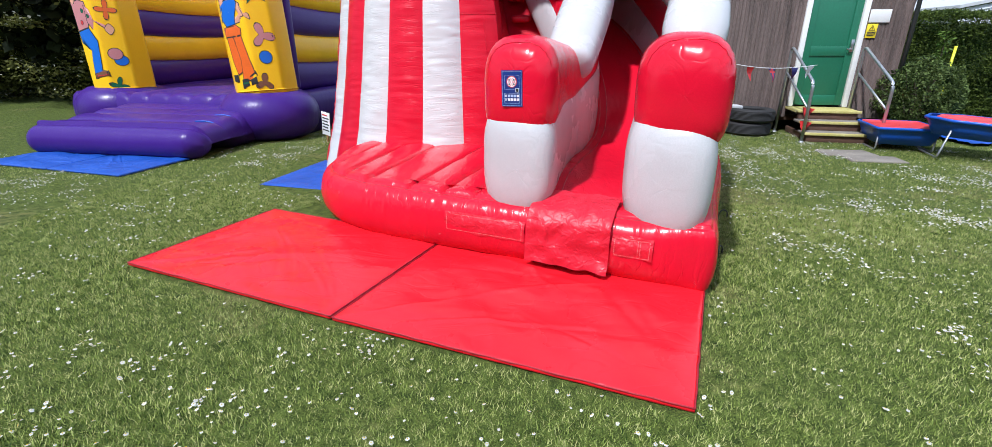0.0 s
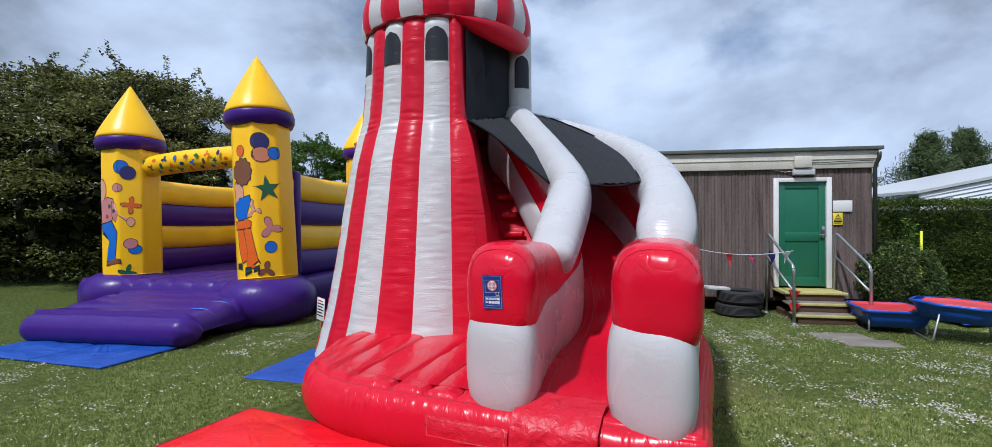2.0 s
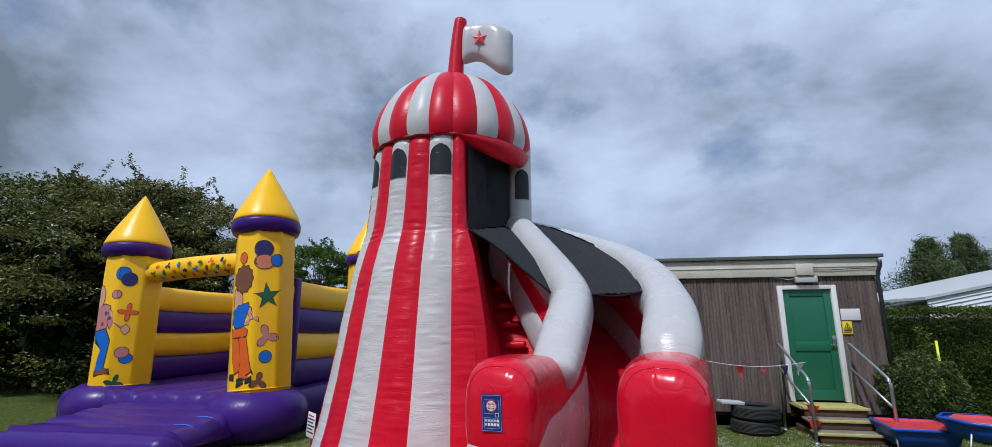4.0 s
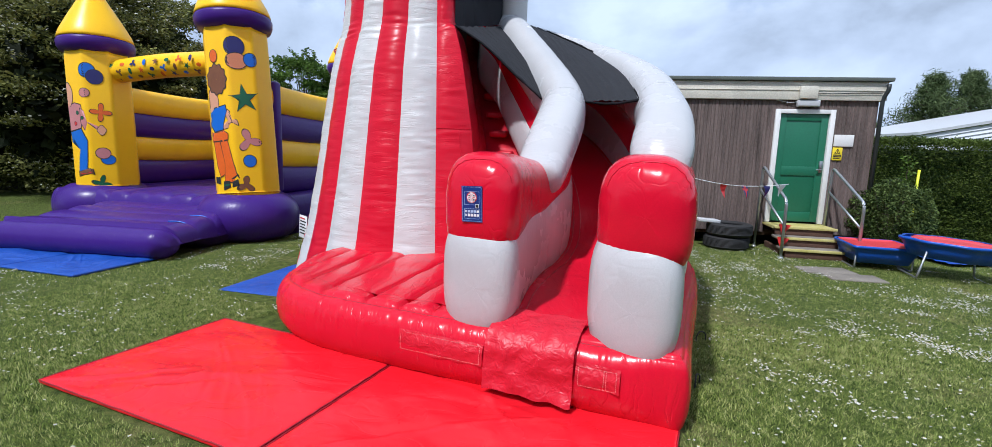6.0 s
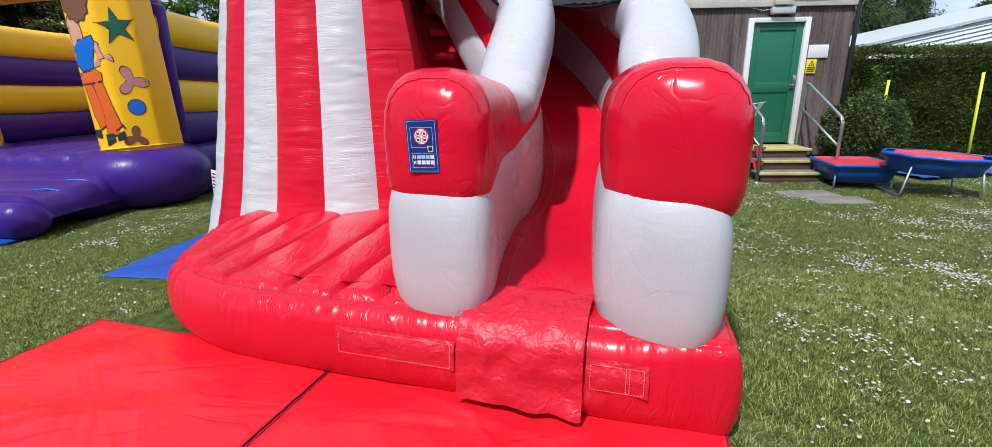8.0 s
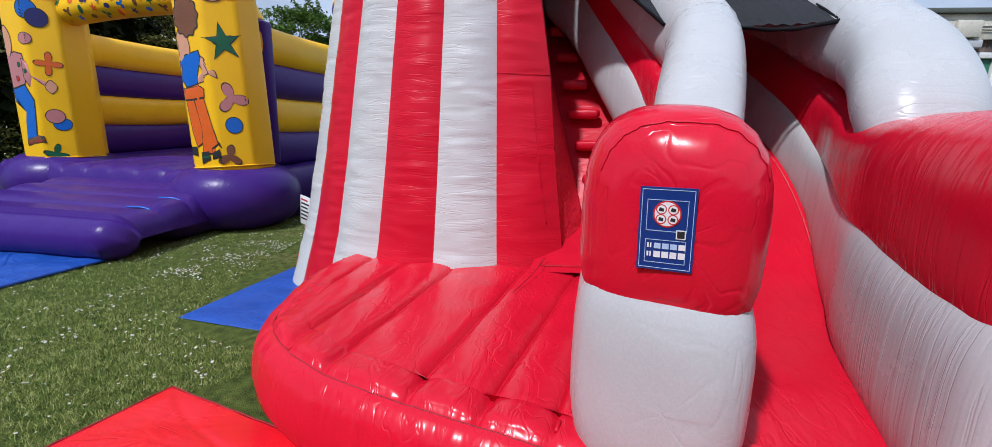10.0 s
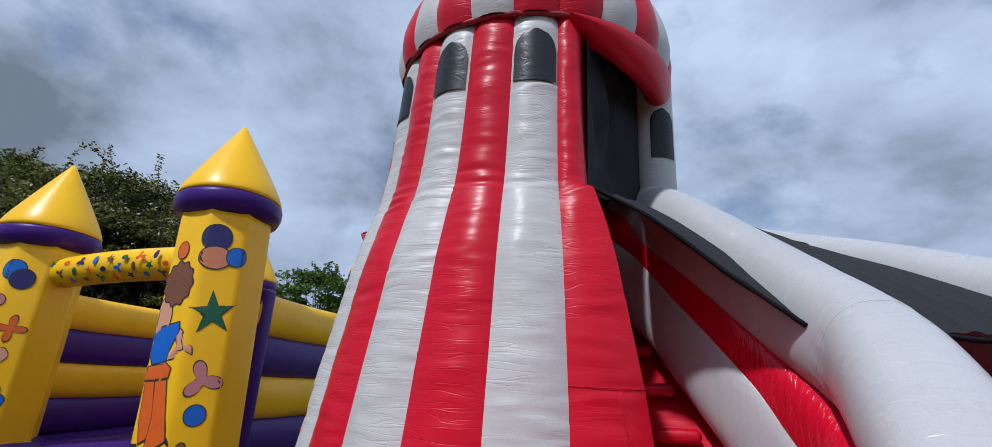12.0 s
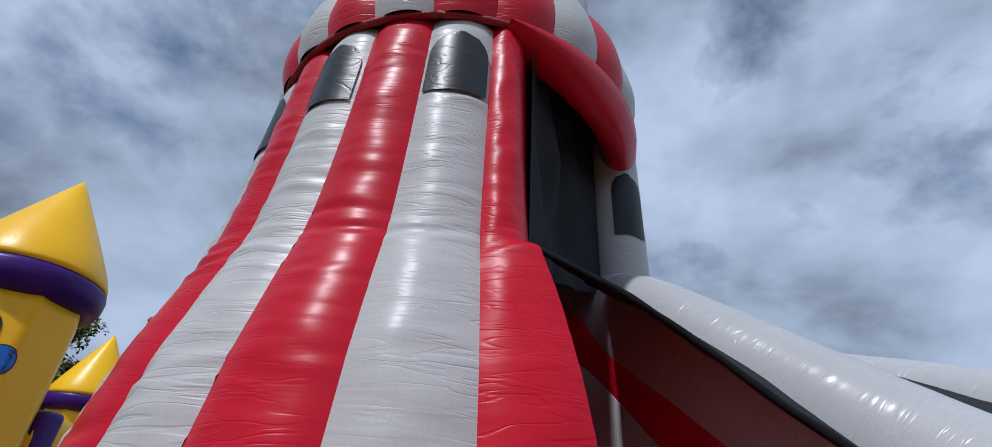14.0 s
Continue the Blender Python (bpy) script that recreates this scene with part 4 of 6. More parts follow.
# the crumpled hem strip beside the treads, and the stitched apron below them
hem = []
for k in np.linspace(-1.9, 6.2, 76):
    z = 1.035 + 0.267 * k
    a = Vector(tower_point(corner_deg(z), (tower_r(z) - 0.02) * (1 + corner_out(z)), z)) + Vector((0, 0.06, 0))
    a = a.lerp(Vector((-0.09 - 0.08 * k, 6.60 + 0.20 * k, z)), min(1.0, max(0.0, (k - 1) / 4)))
    b = Vector((0.045 - 0.08 * k, 6.58 + 0.20 * k, z))
    hem.append([a.lerp(b, u) + Vector((0, 0, 0.012 * math.sin(math.pi * u) + 0.022 * noise.noise(Vector((u * 4, k * 4.5, 9))))) for u in np.linspace(0, 1, 10)])
slide_part("stair_hem", grid("stair_hem", hem, RED_CRINKLE), label="crumpled red hem beside the treads")
for name, run in (("apron_seam", [(-0.19, 5.78, 0.520), (0.02, 5.77, 0.535), (0.2, 5.765, 0.538), (0.43, 5.76, 0.525)]), ("apron_seam", [(-0.18, 5.80, 0.525), (-0.13, 6.0, 0.595), (-0.06, 6.2, 0.68)]),
                  ("apron_seam", [(-0.14, 5.82, 0.57), (-0.22, 5.5, 0.535), (-0.31, 5.2, 0.515)]), ("apron_seam", [(0.17, 5.74, 0.58), (0.13, 5.5, 0.535), (0.08, 5.2, 0.515)])):
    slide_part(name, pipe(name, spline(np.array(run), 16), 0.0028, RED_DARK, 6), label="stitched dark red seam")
for lo_u, run in ((0, [(0.0, 1.9), (0.25, 1.9), (0.5, 1.9), (0.75, 1.9), (1.0, 1.9)]), (1, [(0.62, 1.89), (0.66, 1.5), (0.7, 1.1), (0.76, 0.8)])):
    spots = []
    for u, z in spline(np.array([(*r, 0) for r in run], float), 24)[:, :2]:
        d = FIRST + (corner_deg(z) - FIRST) * u
        r = (tower_r(z) + 0.045 * (1 - (2 * u - 1) ** 2) - 0.02) * (1 + corner_out(z) * u ** 3)
        spots.append(tower_point(d, r + 0.003, z))
    slide_part("panel_seam", pipe("panel_seam", spots, 0.0028, RED, 6), label="stitched seam")
pad_rows = []
for q in np.linspace(0, 1, 22):
    y, z = 5.70 + 0.76 * q, 0.492 + 0.31 * q ** 1.4 + 0.02 * math.sin(math.pi * min(1.0, q * 1.4))
    pad_rows.append([(-0.26 + 0.16 * q + (0.78 + 0.04 * q) * u, y + 0.02 * u, z + 0.015 * math.sin(math.pi * u) + 0.006 * noise.noise(Vector((u * 5, q * 6, 1)))) for u in np.linspace(0, 1, 18)])
slide_part("stair_landing", grid("stair_landing", pad_rows, RED_STEP), label="red vinyl pad at the foot of the stairs")


# nets
def sheet(name, edge_a, edge_b, sag, mat, n=60, m=60):
    a, b = spline(np.c_[np.array(edge_a, float), np.zeros(len(edge_a))], n), spline(np.c_[np.array(edge_b, float), np.zeros(len(edge_b))], n)
    rows = []
    for p, q in zip(a, b):
        rows.append([(*(p[:2] + (q[:2] - p[:2]) * u), p[2] + (q[2] - p[2]) * u - sag * math.sin(math.pi * u) + (0.006 * math.sin(u * 46 + 2 * math.sin(p[1] * 5)) + 0.012 * noise.noise(Vector((p[1] * 6, u * 5, 0)))) * math.sin(math.pi * u) ** 0.5) for u in np.linspace(0, 1, m)])
    return grid(name, rows, mat)


slide_part("safety_net", sheet("safety_net", [(-0.445, 6.43, 3.065), (-0.1, 6.37, 2.84), (0.27, 6.30, 2.51), (0.60, 6.21, 2.225)], [(-0.02, 7.28, 3.26), (0.17, 7.0, 3.03), (0.34, 6.81, 2.825), (0.47, 6.63, 2.63), (0.56, 6.45, 2.425), (0.60, 6.23, 2.235)], 0.0, NET),
           label="black mesh net over the stairs")
slide_part("safety_net", sheet("safety_net", [(0.25, 7.44, 3.36), (0.47, 7.01, 3.08), (0.73, 6.63, 2.73), (0.88, 6.42, 2.54), (0.99, 6.23, 2.34), (1.055, 6.13, 2.20)], [(0.55, 7.98, 3.36), (0.91, 7.70, 3.15), (1.2, 7.43, 2.96), (1.42, 7.01, 2.74), (1.57, 6.54, 2.5), (1.63, 5.955, 2.21)], 0.0, NET),
           label="black mesh net over the chute")
door_rows = []
for z in np.linspace(3.07, NECK, 40):
    a, b = Vector((-0.47, 6.50, z)), Vector((-0.03, 7.40, z + 0.25 * (1 - (z - 3.05) / 1.4)))
    door_rows.append([a.lerp(b, u) + Vector((-0.07 * math.sin(math.pi * u) + 0.09 * math.sin(math.pi * u) * noise.noise(Vector((u * 5 + z * 1.2, z * 1.6, 3))), 0.05 * math.sin(math.pi * u) + 0.04 * math.sin(math.pi * u) * noise.noise(Vector((u * 7 - z, z * 2.5, 8))) + 0.02 * math.sin(math.pi * u) * math.sin(u * 24 + 3.2 * math.sin(z * 2.1 + 1) + 4 * noise.noise(Vector((u * 2, z * 1.3, 2)))), 0)) for u in np.linspace(0, 1, 40)])
slide_part("doorway_net", grid("doorway_net", door_rows, NET), label="black mesh net across the tower opening")
for pts in ([(-0.445, 6.425, 3.07), (-0.1, 6.365, 2.845), (0.27, 6.295, 2.515), (0.603, 6.205, 2.227)], [(1.05, 6.13, 2.205), (1.33, 6.03, 2.17), (1.63, 5.95, 2.21)],
            [(0.55, 7.98, 3.365), (0.91, 7.70, 3.158), (1.2, 7.43, 2.968), (1.42, 7.01, 2.748), (1.57, 6.54, 2.508), (1.63, 5.955, 2.215)],
            [(-0.02, 7.28, 3.268), (0.17, 7.0, 3.038), (0.34, 6.81, 2.833), (0.47, 6.63, 2.638), (0.56, 6.45, 2.433), (0.60, 6.23, 2.24)]):
    slide_part("net_hem", tube("net_hem", [(*p, 0.013, 0.013) for p in pts], HEM, n=60, sides=8, ripple=0.5), label="black net hem")

# knotted red cords at the shoulder of the tower
for j in range(5):
    q = tower_point(-56 - 1.0 * j, 1.42 + 0.008 * j, 2.84 + 0.025 * j)
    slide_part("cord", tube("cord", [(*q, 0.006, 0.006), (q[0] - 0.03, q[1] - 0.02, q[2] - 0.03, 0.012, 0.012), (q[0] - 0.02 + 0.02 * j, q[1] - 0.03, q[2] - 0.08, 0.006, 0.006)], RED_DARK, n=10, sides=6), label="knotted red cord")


# rules sign on the inner post
def flat_shape(name, outline, mat, m, thick=0.002):
    bm = bmesh.new()
    f = bm.faces.new([bm.verts.new((x, 0, z)) for x, z in outline])
    r = bmesh.ops.extrude_face_region(bm, geom=[f])
    bmesh.ops.translate(bm, verts=[v for v in r["geom"] if isinstance(v, bmesh.types.BMVert)], vec=(0, -thick, 0))
    bmesh.ops.recalc_face_normals(bm, faces=bm.faces)
    bm.transform(m)
    return from_bm(bm, name, mat, False)


def rect(x0, z0, x1, z1):
    return [(x0, z0), (x1, z0), (x1, z1), (x0, z1)]


def disc(cx, cz, r, n=24):
    return [(cx + r * math.cos(2 * math.pi * j / n), cz + r * math.sin(2 * math.pi * j / n)) for j in range(n)]


SIGN_M = Matrix.Translation((0.282, 3.780, 1.285)) @ Euler((radians(1), radians(-1.5), radians(-15.5))).to_matrix().to_4x4()
sign = slide_part("rules_sign", flat_shape("rules_sign", rect(-0.076, -0.12, 0.076, 0.12), BLUE_SIGN, SIGN_M @ Matrix.Translation((0, 0, 0)), 0.006), label="blue printed rules sign with pictograms")


def on_sign(name, outline, mat, lift, label=""):
    ob = part(name, flat_shape(name, outline, mat, SIGN_M @ Matrix.Translation((0, -0.006 - lift, 0)), 0.001), sign, label)
    return ob


for x0, z0, x1, z1 in ((-0.070, -0.114, 0.070, 0.114), (-0.055, -0.005, 0.055, 0.085), (-0.055, -0.098, 0.055, -0.03)):
    for bar in (rect(x0, z0, x1, z0 + 0.0016), rect(x0, z1 - 0.0016, x1, z1), rect(x0, z0, x0 + 0.0016, z1), rect(x1 - 0.0016, z0, x1, z1)):
        on_sign("border_line", bar, BLUE_LINE, 0.0004)
on_sign("pictogram_disc", disc(0.0, 0.045, 0.038), RED_PRINT, 0.0006)
on_sign("pictogram_disc", disc(0.0, 0.045, 0.034), WHITE_PRINT, 0.0012)
for cx, cz in ((-0.016, 0.058), (0.016, 0.058), (-0.016, 0.030), (0.016, 0.030)):
    on_sign("pictogram_ring", disc(cx, cz, 0.0145, 16), RED_PRINT, 0.0018)
    on_sign("pictogram_ring", disc(cx, cz, 0.0115, 16), WHITE_PRINT, 0.0024)
    on_sign("pictogram_bar", [(cx - 0.007, cz - 0.004), (cx + 0.006, cz - 0.006), (cx + 0.007, cz + 0.003), (cx - 0.005, cz + 0.006)], BLACK_PRINT, 0.003)
on_sign("printed_square", rect(0.027, -0.024, 0.053, 0.002), WHITE_PRINT, 0.0018)
on_sign("printed_square", rect(0.030, -0.021, 0.050, -0.001), BLACK_PRINT, 0.0024)
for j in range(4):
    x = -0.030 + 0.022 * j
    on_sign("number_box", rect(x, -0.056, x + 0.018, -0.040), WHITE_PRINT if j == 3 else BLUE_LINE, 0.0008)
    on_sign("number_box", rect(x, -0.082, x + 0.018, -0.064), WHITE_PRINT, 0.0008)
for zc in (-0.048, -0.073):
    on_sign("pictogram_bar", rect(-0.049, zc - 0.007, -0.044, zc + 0.007), WHITE_PRINT, 0.0008)
    on_sign("pictogram_bar", rect(-0.041, zc - 0.007, -0.037, zc + 0.007), WHITE_PRINT, 0.0008)

# ---------------------------------------------------------------- mats
def pad(name, corners, thick, mat, seed, puff=0.014, n=70):
    """A soft mat between four ground corners, with sewn edges."""
    a, b, c, d = [np.array((*p, 0.0)) for p in corners]
    prof = []
    for z, inset in ((0.004, 0.012), (thick * 0.35, 0.0), (thick * 0.75, 0.0), (thick, 0.012)):
        ring = []
        for p, q in ((a, b), (b, c), (c, d), (d, a)):
            for u in np.linspace(0, 1, n, endpoint=False):
                e = p + (q - p) * u
                m = (a + b + c + d) / 4
                e = e + (m - e) / np.linalg.norm(m - e) * (inset + 0.004 * noise.noise(Vector((e[0] * 8, e[1] * 8, seed))))
                ring.append((e[0], e[1], z))
        prof.append(ring)
    m = (a + b + c + d) / 4
    top = np.array(prof[-1])
    rng = random.Random(seed)
    pulls = []
    for j in range(16):
        o, e = rng.choice((a, b, c, d)), m + np.array((rng.uniform(-0.7, 0.7), rng.uniform(-0.5, 0.5), 0))
        pulls.append((o[0], o[1], math.atan2(e[1] - o[1], e[0] - o[0]), rng.uniform(0.012, 0.03), rng.uniform(0.4, 1.5), rng.uniform(0.25, 0.6), rng.uniform(0.004, 0.009) * rng.choice((1, 1, -1))))

    def pulled(x, y):
        z = 0.0
        for ox, oy, way, wide, at, span, high in pulls:
            dx, dy = x - ox, y - oy
            far, off = dx * math.cos(way) + dy * math.sin(way), dy * math.cos(way) - dx * math.sin(way)
            z += high * math.exp(-((off + 0.03 * math.sin(far * 4)) / wide) ** 2 - ((far - at) / span) ** 2)
        return z

    for s in (0.985, 0.96, *np.linspace(0.93, 0.03, 36)):
        row = []
        for p in top:
            x, y = m[0] + (p[0] - m[0]) * s, m[1] + (p[1] - m[1]) * s
            row.append((x, y, thick + puff * (1 - s ** 6) + 0.034 * noise.noise(Vector((x * 1.6 + y * 1.2 + seed, y * 2.9 - x, 2))) * (1 - s ** 4) + (0.008 * noise.noise(Vector((x * 5 + y * 4, y * 1.5, seed))) + pulled(x, y) * (puff > 0.013)) * (1 - s ** 8)))
        prof.append(row)
    return grid(name, prof, mat, close_v=True, cap=True)


def edged(mat, corners, thick, trim, seed):
    """A sewn, slightly wavy piping round the top edge of a mat, frayed pale at one corner."""
    for k in range(4):
        a, b = Vector((*corners[k], thick)), Vector((*corners[(k + 1) % 4], thick))
        run = [a.lerp(b, u) + Vector((0.004 * noise.noise(Vector((u * 14, k, seed))), 0.004 * noise.noise(Vector((u * 14, k + 5, seed))), 0.004 * noise.noise(Vector((u * 19, k, seed + 2))) - 0.003)) for u in np.linspace(0, 1, 60)]
        part("piping", pipe("piping", run, 0.005, trim, 6), mat, "sewn red edge")


mat_a = solid("landing_mat", pad("landing_mat", [(-2.545, 3.245), (-0.69, 2.745), (-0.32, 4.05), (-2.165, 4.57)], 0.035, RED_SOFT, 1), "flat red vinyl landing mat lying on the grass", "mat", group="red landing mats")
mat_b = solid("landing_mat", pad("landing_mat", [(-0.672, 2.735), (1.305, 2.235), (1.65, 3.50), (-0.305, 4.03)], 0.035, RED_SOFT, 2), "flat red vinyl landing mat with a worn corner against the slide", "mat", group="red landing mats")
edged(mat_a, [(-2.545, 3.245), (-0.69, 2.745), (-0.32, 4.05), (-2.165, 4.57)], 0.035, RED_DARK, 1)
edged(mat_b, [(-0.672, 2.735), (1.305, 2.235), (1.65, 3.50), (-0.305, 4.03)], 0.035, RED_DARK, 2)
solid("groundsheet", pad("groundsheet", [(-2.91, 5.455), (-1.75, 5.33), (-1.6, 6.9), (-2.74, 6.78)], 0.008, BLUE_TARP, 3, puff=0.012), "creased blue groundsheet under the striped slide", "groundsheet")


# tether loops beside the pad
for x, y, seed in ((2.15, 4.99, 1), (1.9, 4.05, 2)):
    pts = [(0.0, 0.0, -0.02), (0.0, 0.0, 0.05), (0.05, 0.01, 0.085), (0.10, 0.0, 0.06), (0.11, 0.0, -0.02)]
    solid("tether_loop", pipe("tether_loop", spline(np.array(pts), 20), 0.006, DARK_PLASTIC, 6), "thin black tether loop stuck in the grass", "peg", pose(x - 0.02, y, 0, 0, 0, 30 * seed), group="tether loops")

# ---------------------------------------------------------------- bouncy castle
CAS_M = pose(-4.88, 8.69, 0, 0, 0, -4) @ Matrix.Scale(0.96, 4)
castle = thing("bouncy_castle", "yellow and purple bouncy castle with four pointed towers", "bouncy castle", CAS_M)
# local: x runs left to right (front right tower at 0), y runs back
CW, CD = 3.46, 4.3
BED = 0.81


def c_r(a):
    """Radius of the eight-sided tower, faces softly bulged."""
    q = ((a + math.pi / 8) % (math.pi / 4)) - math.pi / 8
    return 0.52 * (0.18 + 0.82 * (math.cos(math.pi / 8) / math.cos(q)) * 1.04)


def castle_tower(x, y, z0, top, lean=(0.0, 0.0)):
    tower = part("tower", None, castle)
    tower.location = (x + lean[0], y + lean[1], 0)
    tower.rotation_euler = (math.atan(lean[1] / 4.85), -math.atan(lean[0] / 4.85), 0)
    body = [(0.99, z0 - 0.25), (0.985, z0), (1.0, z0 + 0.1), (1.0, (z0 + top) / 2), (0.99, top - 0.1), (0.97, top), (0.8, top + 0.02)]
    part("shaft", lathe("shaft", body, YELLOW, 64, c_r), tower, "yellow octagonal vinyl shaft")
    bead = [(c_r(q) * math.cos(q) * 1.005, c_r(q) * math.sin(q) * 1.005, z0 + 0.025) for q in np.linspace(0, 2 * math.pi, 97)]
    part("hem_bead", pipe("hem_bead", bead, 0.011, YELLOW, 6), tower, "yellow bead round the foot of the shaft")
    part("collar", lathe("collar", [(0.50, top - 0.02), (0.585, top + 0.03), (0.62, top + 0.11), (0.625, top + 0.2), (0.60, top + 0.26)], PURPLE_DARK, 48), tower, "dark purple collar")
    cone = [(0.61, top + 0.25), (0.60, top + 0.31), (0.565, top + 0.41), (0.50, top + 0.54), (0.40, top + 0.73), (0.285, top + 0.94), (0.175, top + 1.14), (0.07, top + 1.33), (0.01, top + 1.43)]
    part("cone", lathe("cone", cone, YELLOW, 48), tower, "yellow pointed cone")
    return tower


def motif(tower, outline, deg, z, mat, scale=1.0, lift=0.008, name="painted_motif"):
    """A flat painted shape laid on a tower's curved face. deg: from the front towards the right."""
    cx = sum(p[0] for p in outline) / len(outline)
    cz = sum(p[1] for p in outline) / len(outline)
    rings = [[(cx + (px - cx) * s, cz + (pz - cz) * s) for px, pz in outline] for s in (1.0, 0.8, 0.6, 0.4, 0.2, 0.01)]
    pts = []
    for ring in rings:
        row = []
        for px, pz in ring:
            a = radians(deg - 90) + px * scale / 0.53
            r = c_r(a) * 1.0 + lift
            row.append((r * math.cos(a), r * math.sin(a), z + pz * scale))
        pts.append(row)
    return part(name, grid(name, pts, mat, close_v=True), tower)


def blob(rx, rz, n=20):
    return [(rx * math.cos(2 * math.pi * j / n), rz * math.sin(2 * math.pi * j / n)) for j in range(n)]


def star(r, inner=0.4, points=5, twist=0.0):
    return [((r if j % 2 == 0 else r * inner) * math.cos(math.pi / 2 + twist + math.pi * j / points), (r if j % 2 == 0 else r * inner) * math.sin(math.pi / 2 + twist + math.pi * j / points)) for j in range(points * 2)]


def splat(r, arms=4, twist=0.0, n=40):
    return [(r * (0.62 + 0.38 * math.cos(arms * (2 * math.pi * j / n) + twist)) * math.cos(2 * math.pi * j / n), r * (0.62 + 0.38 * math.cos(arms * (2 * math.pi * j / n) + twist)) * math.sin(2 * math.pi * j / n)) for j in range(n)]


def outlined(tower, outline, deg, z, mat, scale=1.0, name="painted_motif", extra=0.0):
    grown = [(x * 1.06 + math.copysign(0.004, x), q * 1.06 + math.copysign(0.004, q)) for x, q in outline]
    motif(tower, grown, deg, z, BLACK_PRINT, scale, 0.004 + extra, "motif_outline")
    motif(tower, outline, deg, z, mat, scale, 0.0042 + extra, name)


front_r = castle_tower(0, 0, BED, 3.66, (0.42, -0.24))
front_l = castle_tower(-CW + 0.1, 0.3, BED - 0.05, 3.36, (0.28, -0.2))
castle_tower(0.05, CD, BED, 3.56)
castle_tower(-CW - 0.1, CD + 0.5, BED, 3.5)

T0 = 4  # the castle's turn, so that angles below are world angles
for tw, items in ((front_r, [
    (blob(0.155, 0.155), 31, 3.20, NAVY_PAINT), (blob(0.165, 0.13), 33, 2.96, SALMON_PAINT), (blob(0.105, 0.11), 57, 2.99, BLUE_PAINT), (blob(0.07, 0.1), -10, 3.05, ORANGE_PAINT),
    (star(0.24, 0.36, 5, 0.12), 41, 2.33, GREEN_PAINT), (splat(0.20, 3, 0.6), 43, 1.62, PINK_PAINT), (blob(0.10, 0.10), 42, 1.27, BLUE_PAINT), (splat(0.15, 3, 2.0), 32, 0.86, BROWN_PAINT)]),
        (front_l, [
    (blob(0.13, 0.13), 24, 2.92, BLUE_PAINT), (blob(0.13, 0.13), 37, 2.80, NAVY_PAINT), (blob(0.09, 0.08), 16, 2.50, PINK_PAINT), (splat(0.17, 4, 0.4), 42, 2.14, ORANGE_PAINT),
    (blob(0.115, 0.10), 40, 1.36, PINK_PAINT), (blob(0.11, 0.09), 48, 1.24, BLUE_PAINT), (splat(0.16, 4, 1.0), 33, 0.78, GREEN_PAINT)])):
    for k, (outline, deg, z, paint) in enumerate(items):
        outlined(tw, outline, deg + T0, z + (0.10 if tw is front_r else 0.05), paint, extra=0.0005 * (k % 5))


def painted_shape(tower, outline, paint, extra):
    """A painted patch from points of degrees round the tower and heights."""
    md, mz = sum(p[0] for p in outline) / len(outline), sum(p[1] for p in outline) / len(outline)
    outlined(tower, [(radians(d - md) * 0.53, z - mz) for d, z in outline], md + T0, mz - 0.08, paint, extra=extra)


def bumpy(deg, z, rd, rz, bumps=9, n=54):
    return [(deg + rd * (1 + 0.07 * math.cos(bumps * 2 * math.pi * j / n)) * math.cos(2 * math.pi * j / n), z + rz * (1 + 0.07 * math.cos(bumps * 2 * math.pi * j / n)) * math.sin(2 * math.pi * j / n)) for j in range(n)]


# plain painted figures: a mop of brown hair, blue top and flared orange trousers; a pink spotted shirt and blue jeans
for k, (outline, paint) in enumerate((
        (bumpy(-18, 2.46, 10, 0.22, 3), SKIN_PAINT), (bumpy(-7, 2.84, 19, 0.24, 11), BROWN_PAINT),
        ([(4, 2.36), (13, 2.30), (26, 2.13), (27, 2.06), (8, 2.02), (-4, 2.0), (-4, 2.06), (10, 2.12), (14, 2.14), (4, 2.24)], SKIN_PAINT),
        ([(-26, 2.28), (-16, 2.36), (6, 2.40), (8, 2.30), (0, 2.12), (-2, 2.0), (-20, 1.97), (-30, 2.05)], BLUE_PAINT),
        ([(-28, 1.96), (-2, 1.98), (7, 1.92), (6, 1.83), (-4, 1.78), (-26, 1.80)], ORANGE_PAINT),
        ([(-24, 1.79), (-12, 1.79), (-4, 1.42), (-3, 1.26), (-16, 1.20), (-21, 1.4)], ORANGE_PAINT),
        ([(-10, 1.79), (5, 1.80), (13, 1.42), (21, 1.18), (8, 1.10), (-7, 1.12), (-4, 1.42)], ORANGE_PAINT),
        ([(-10, 1.11), (2, 1.12), (3, 1.02), (-11, 0.97)], BLACK_PRINT), ([(9, 1.10), (19, 1.14), (20, 1.03), (8, 1.02)], BLACK_PRINT),
        ([(-10, 1.06), (2.5, 1.07), (2.7, 1.045), (-10.5, 1.035)], GREEN_PAINT), ([(-26, 1.19), (-18, 1.19), (-18, 1.08), (-26, 1.10)], BLACK_PRINT))):
    painted_shape(front_r, outline, paint, 0.0005 * k)
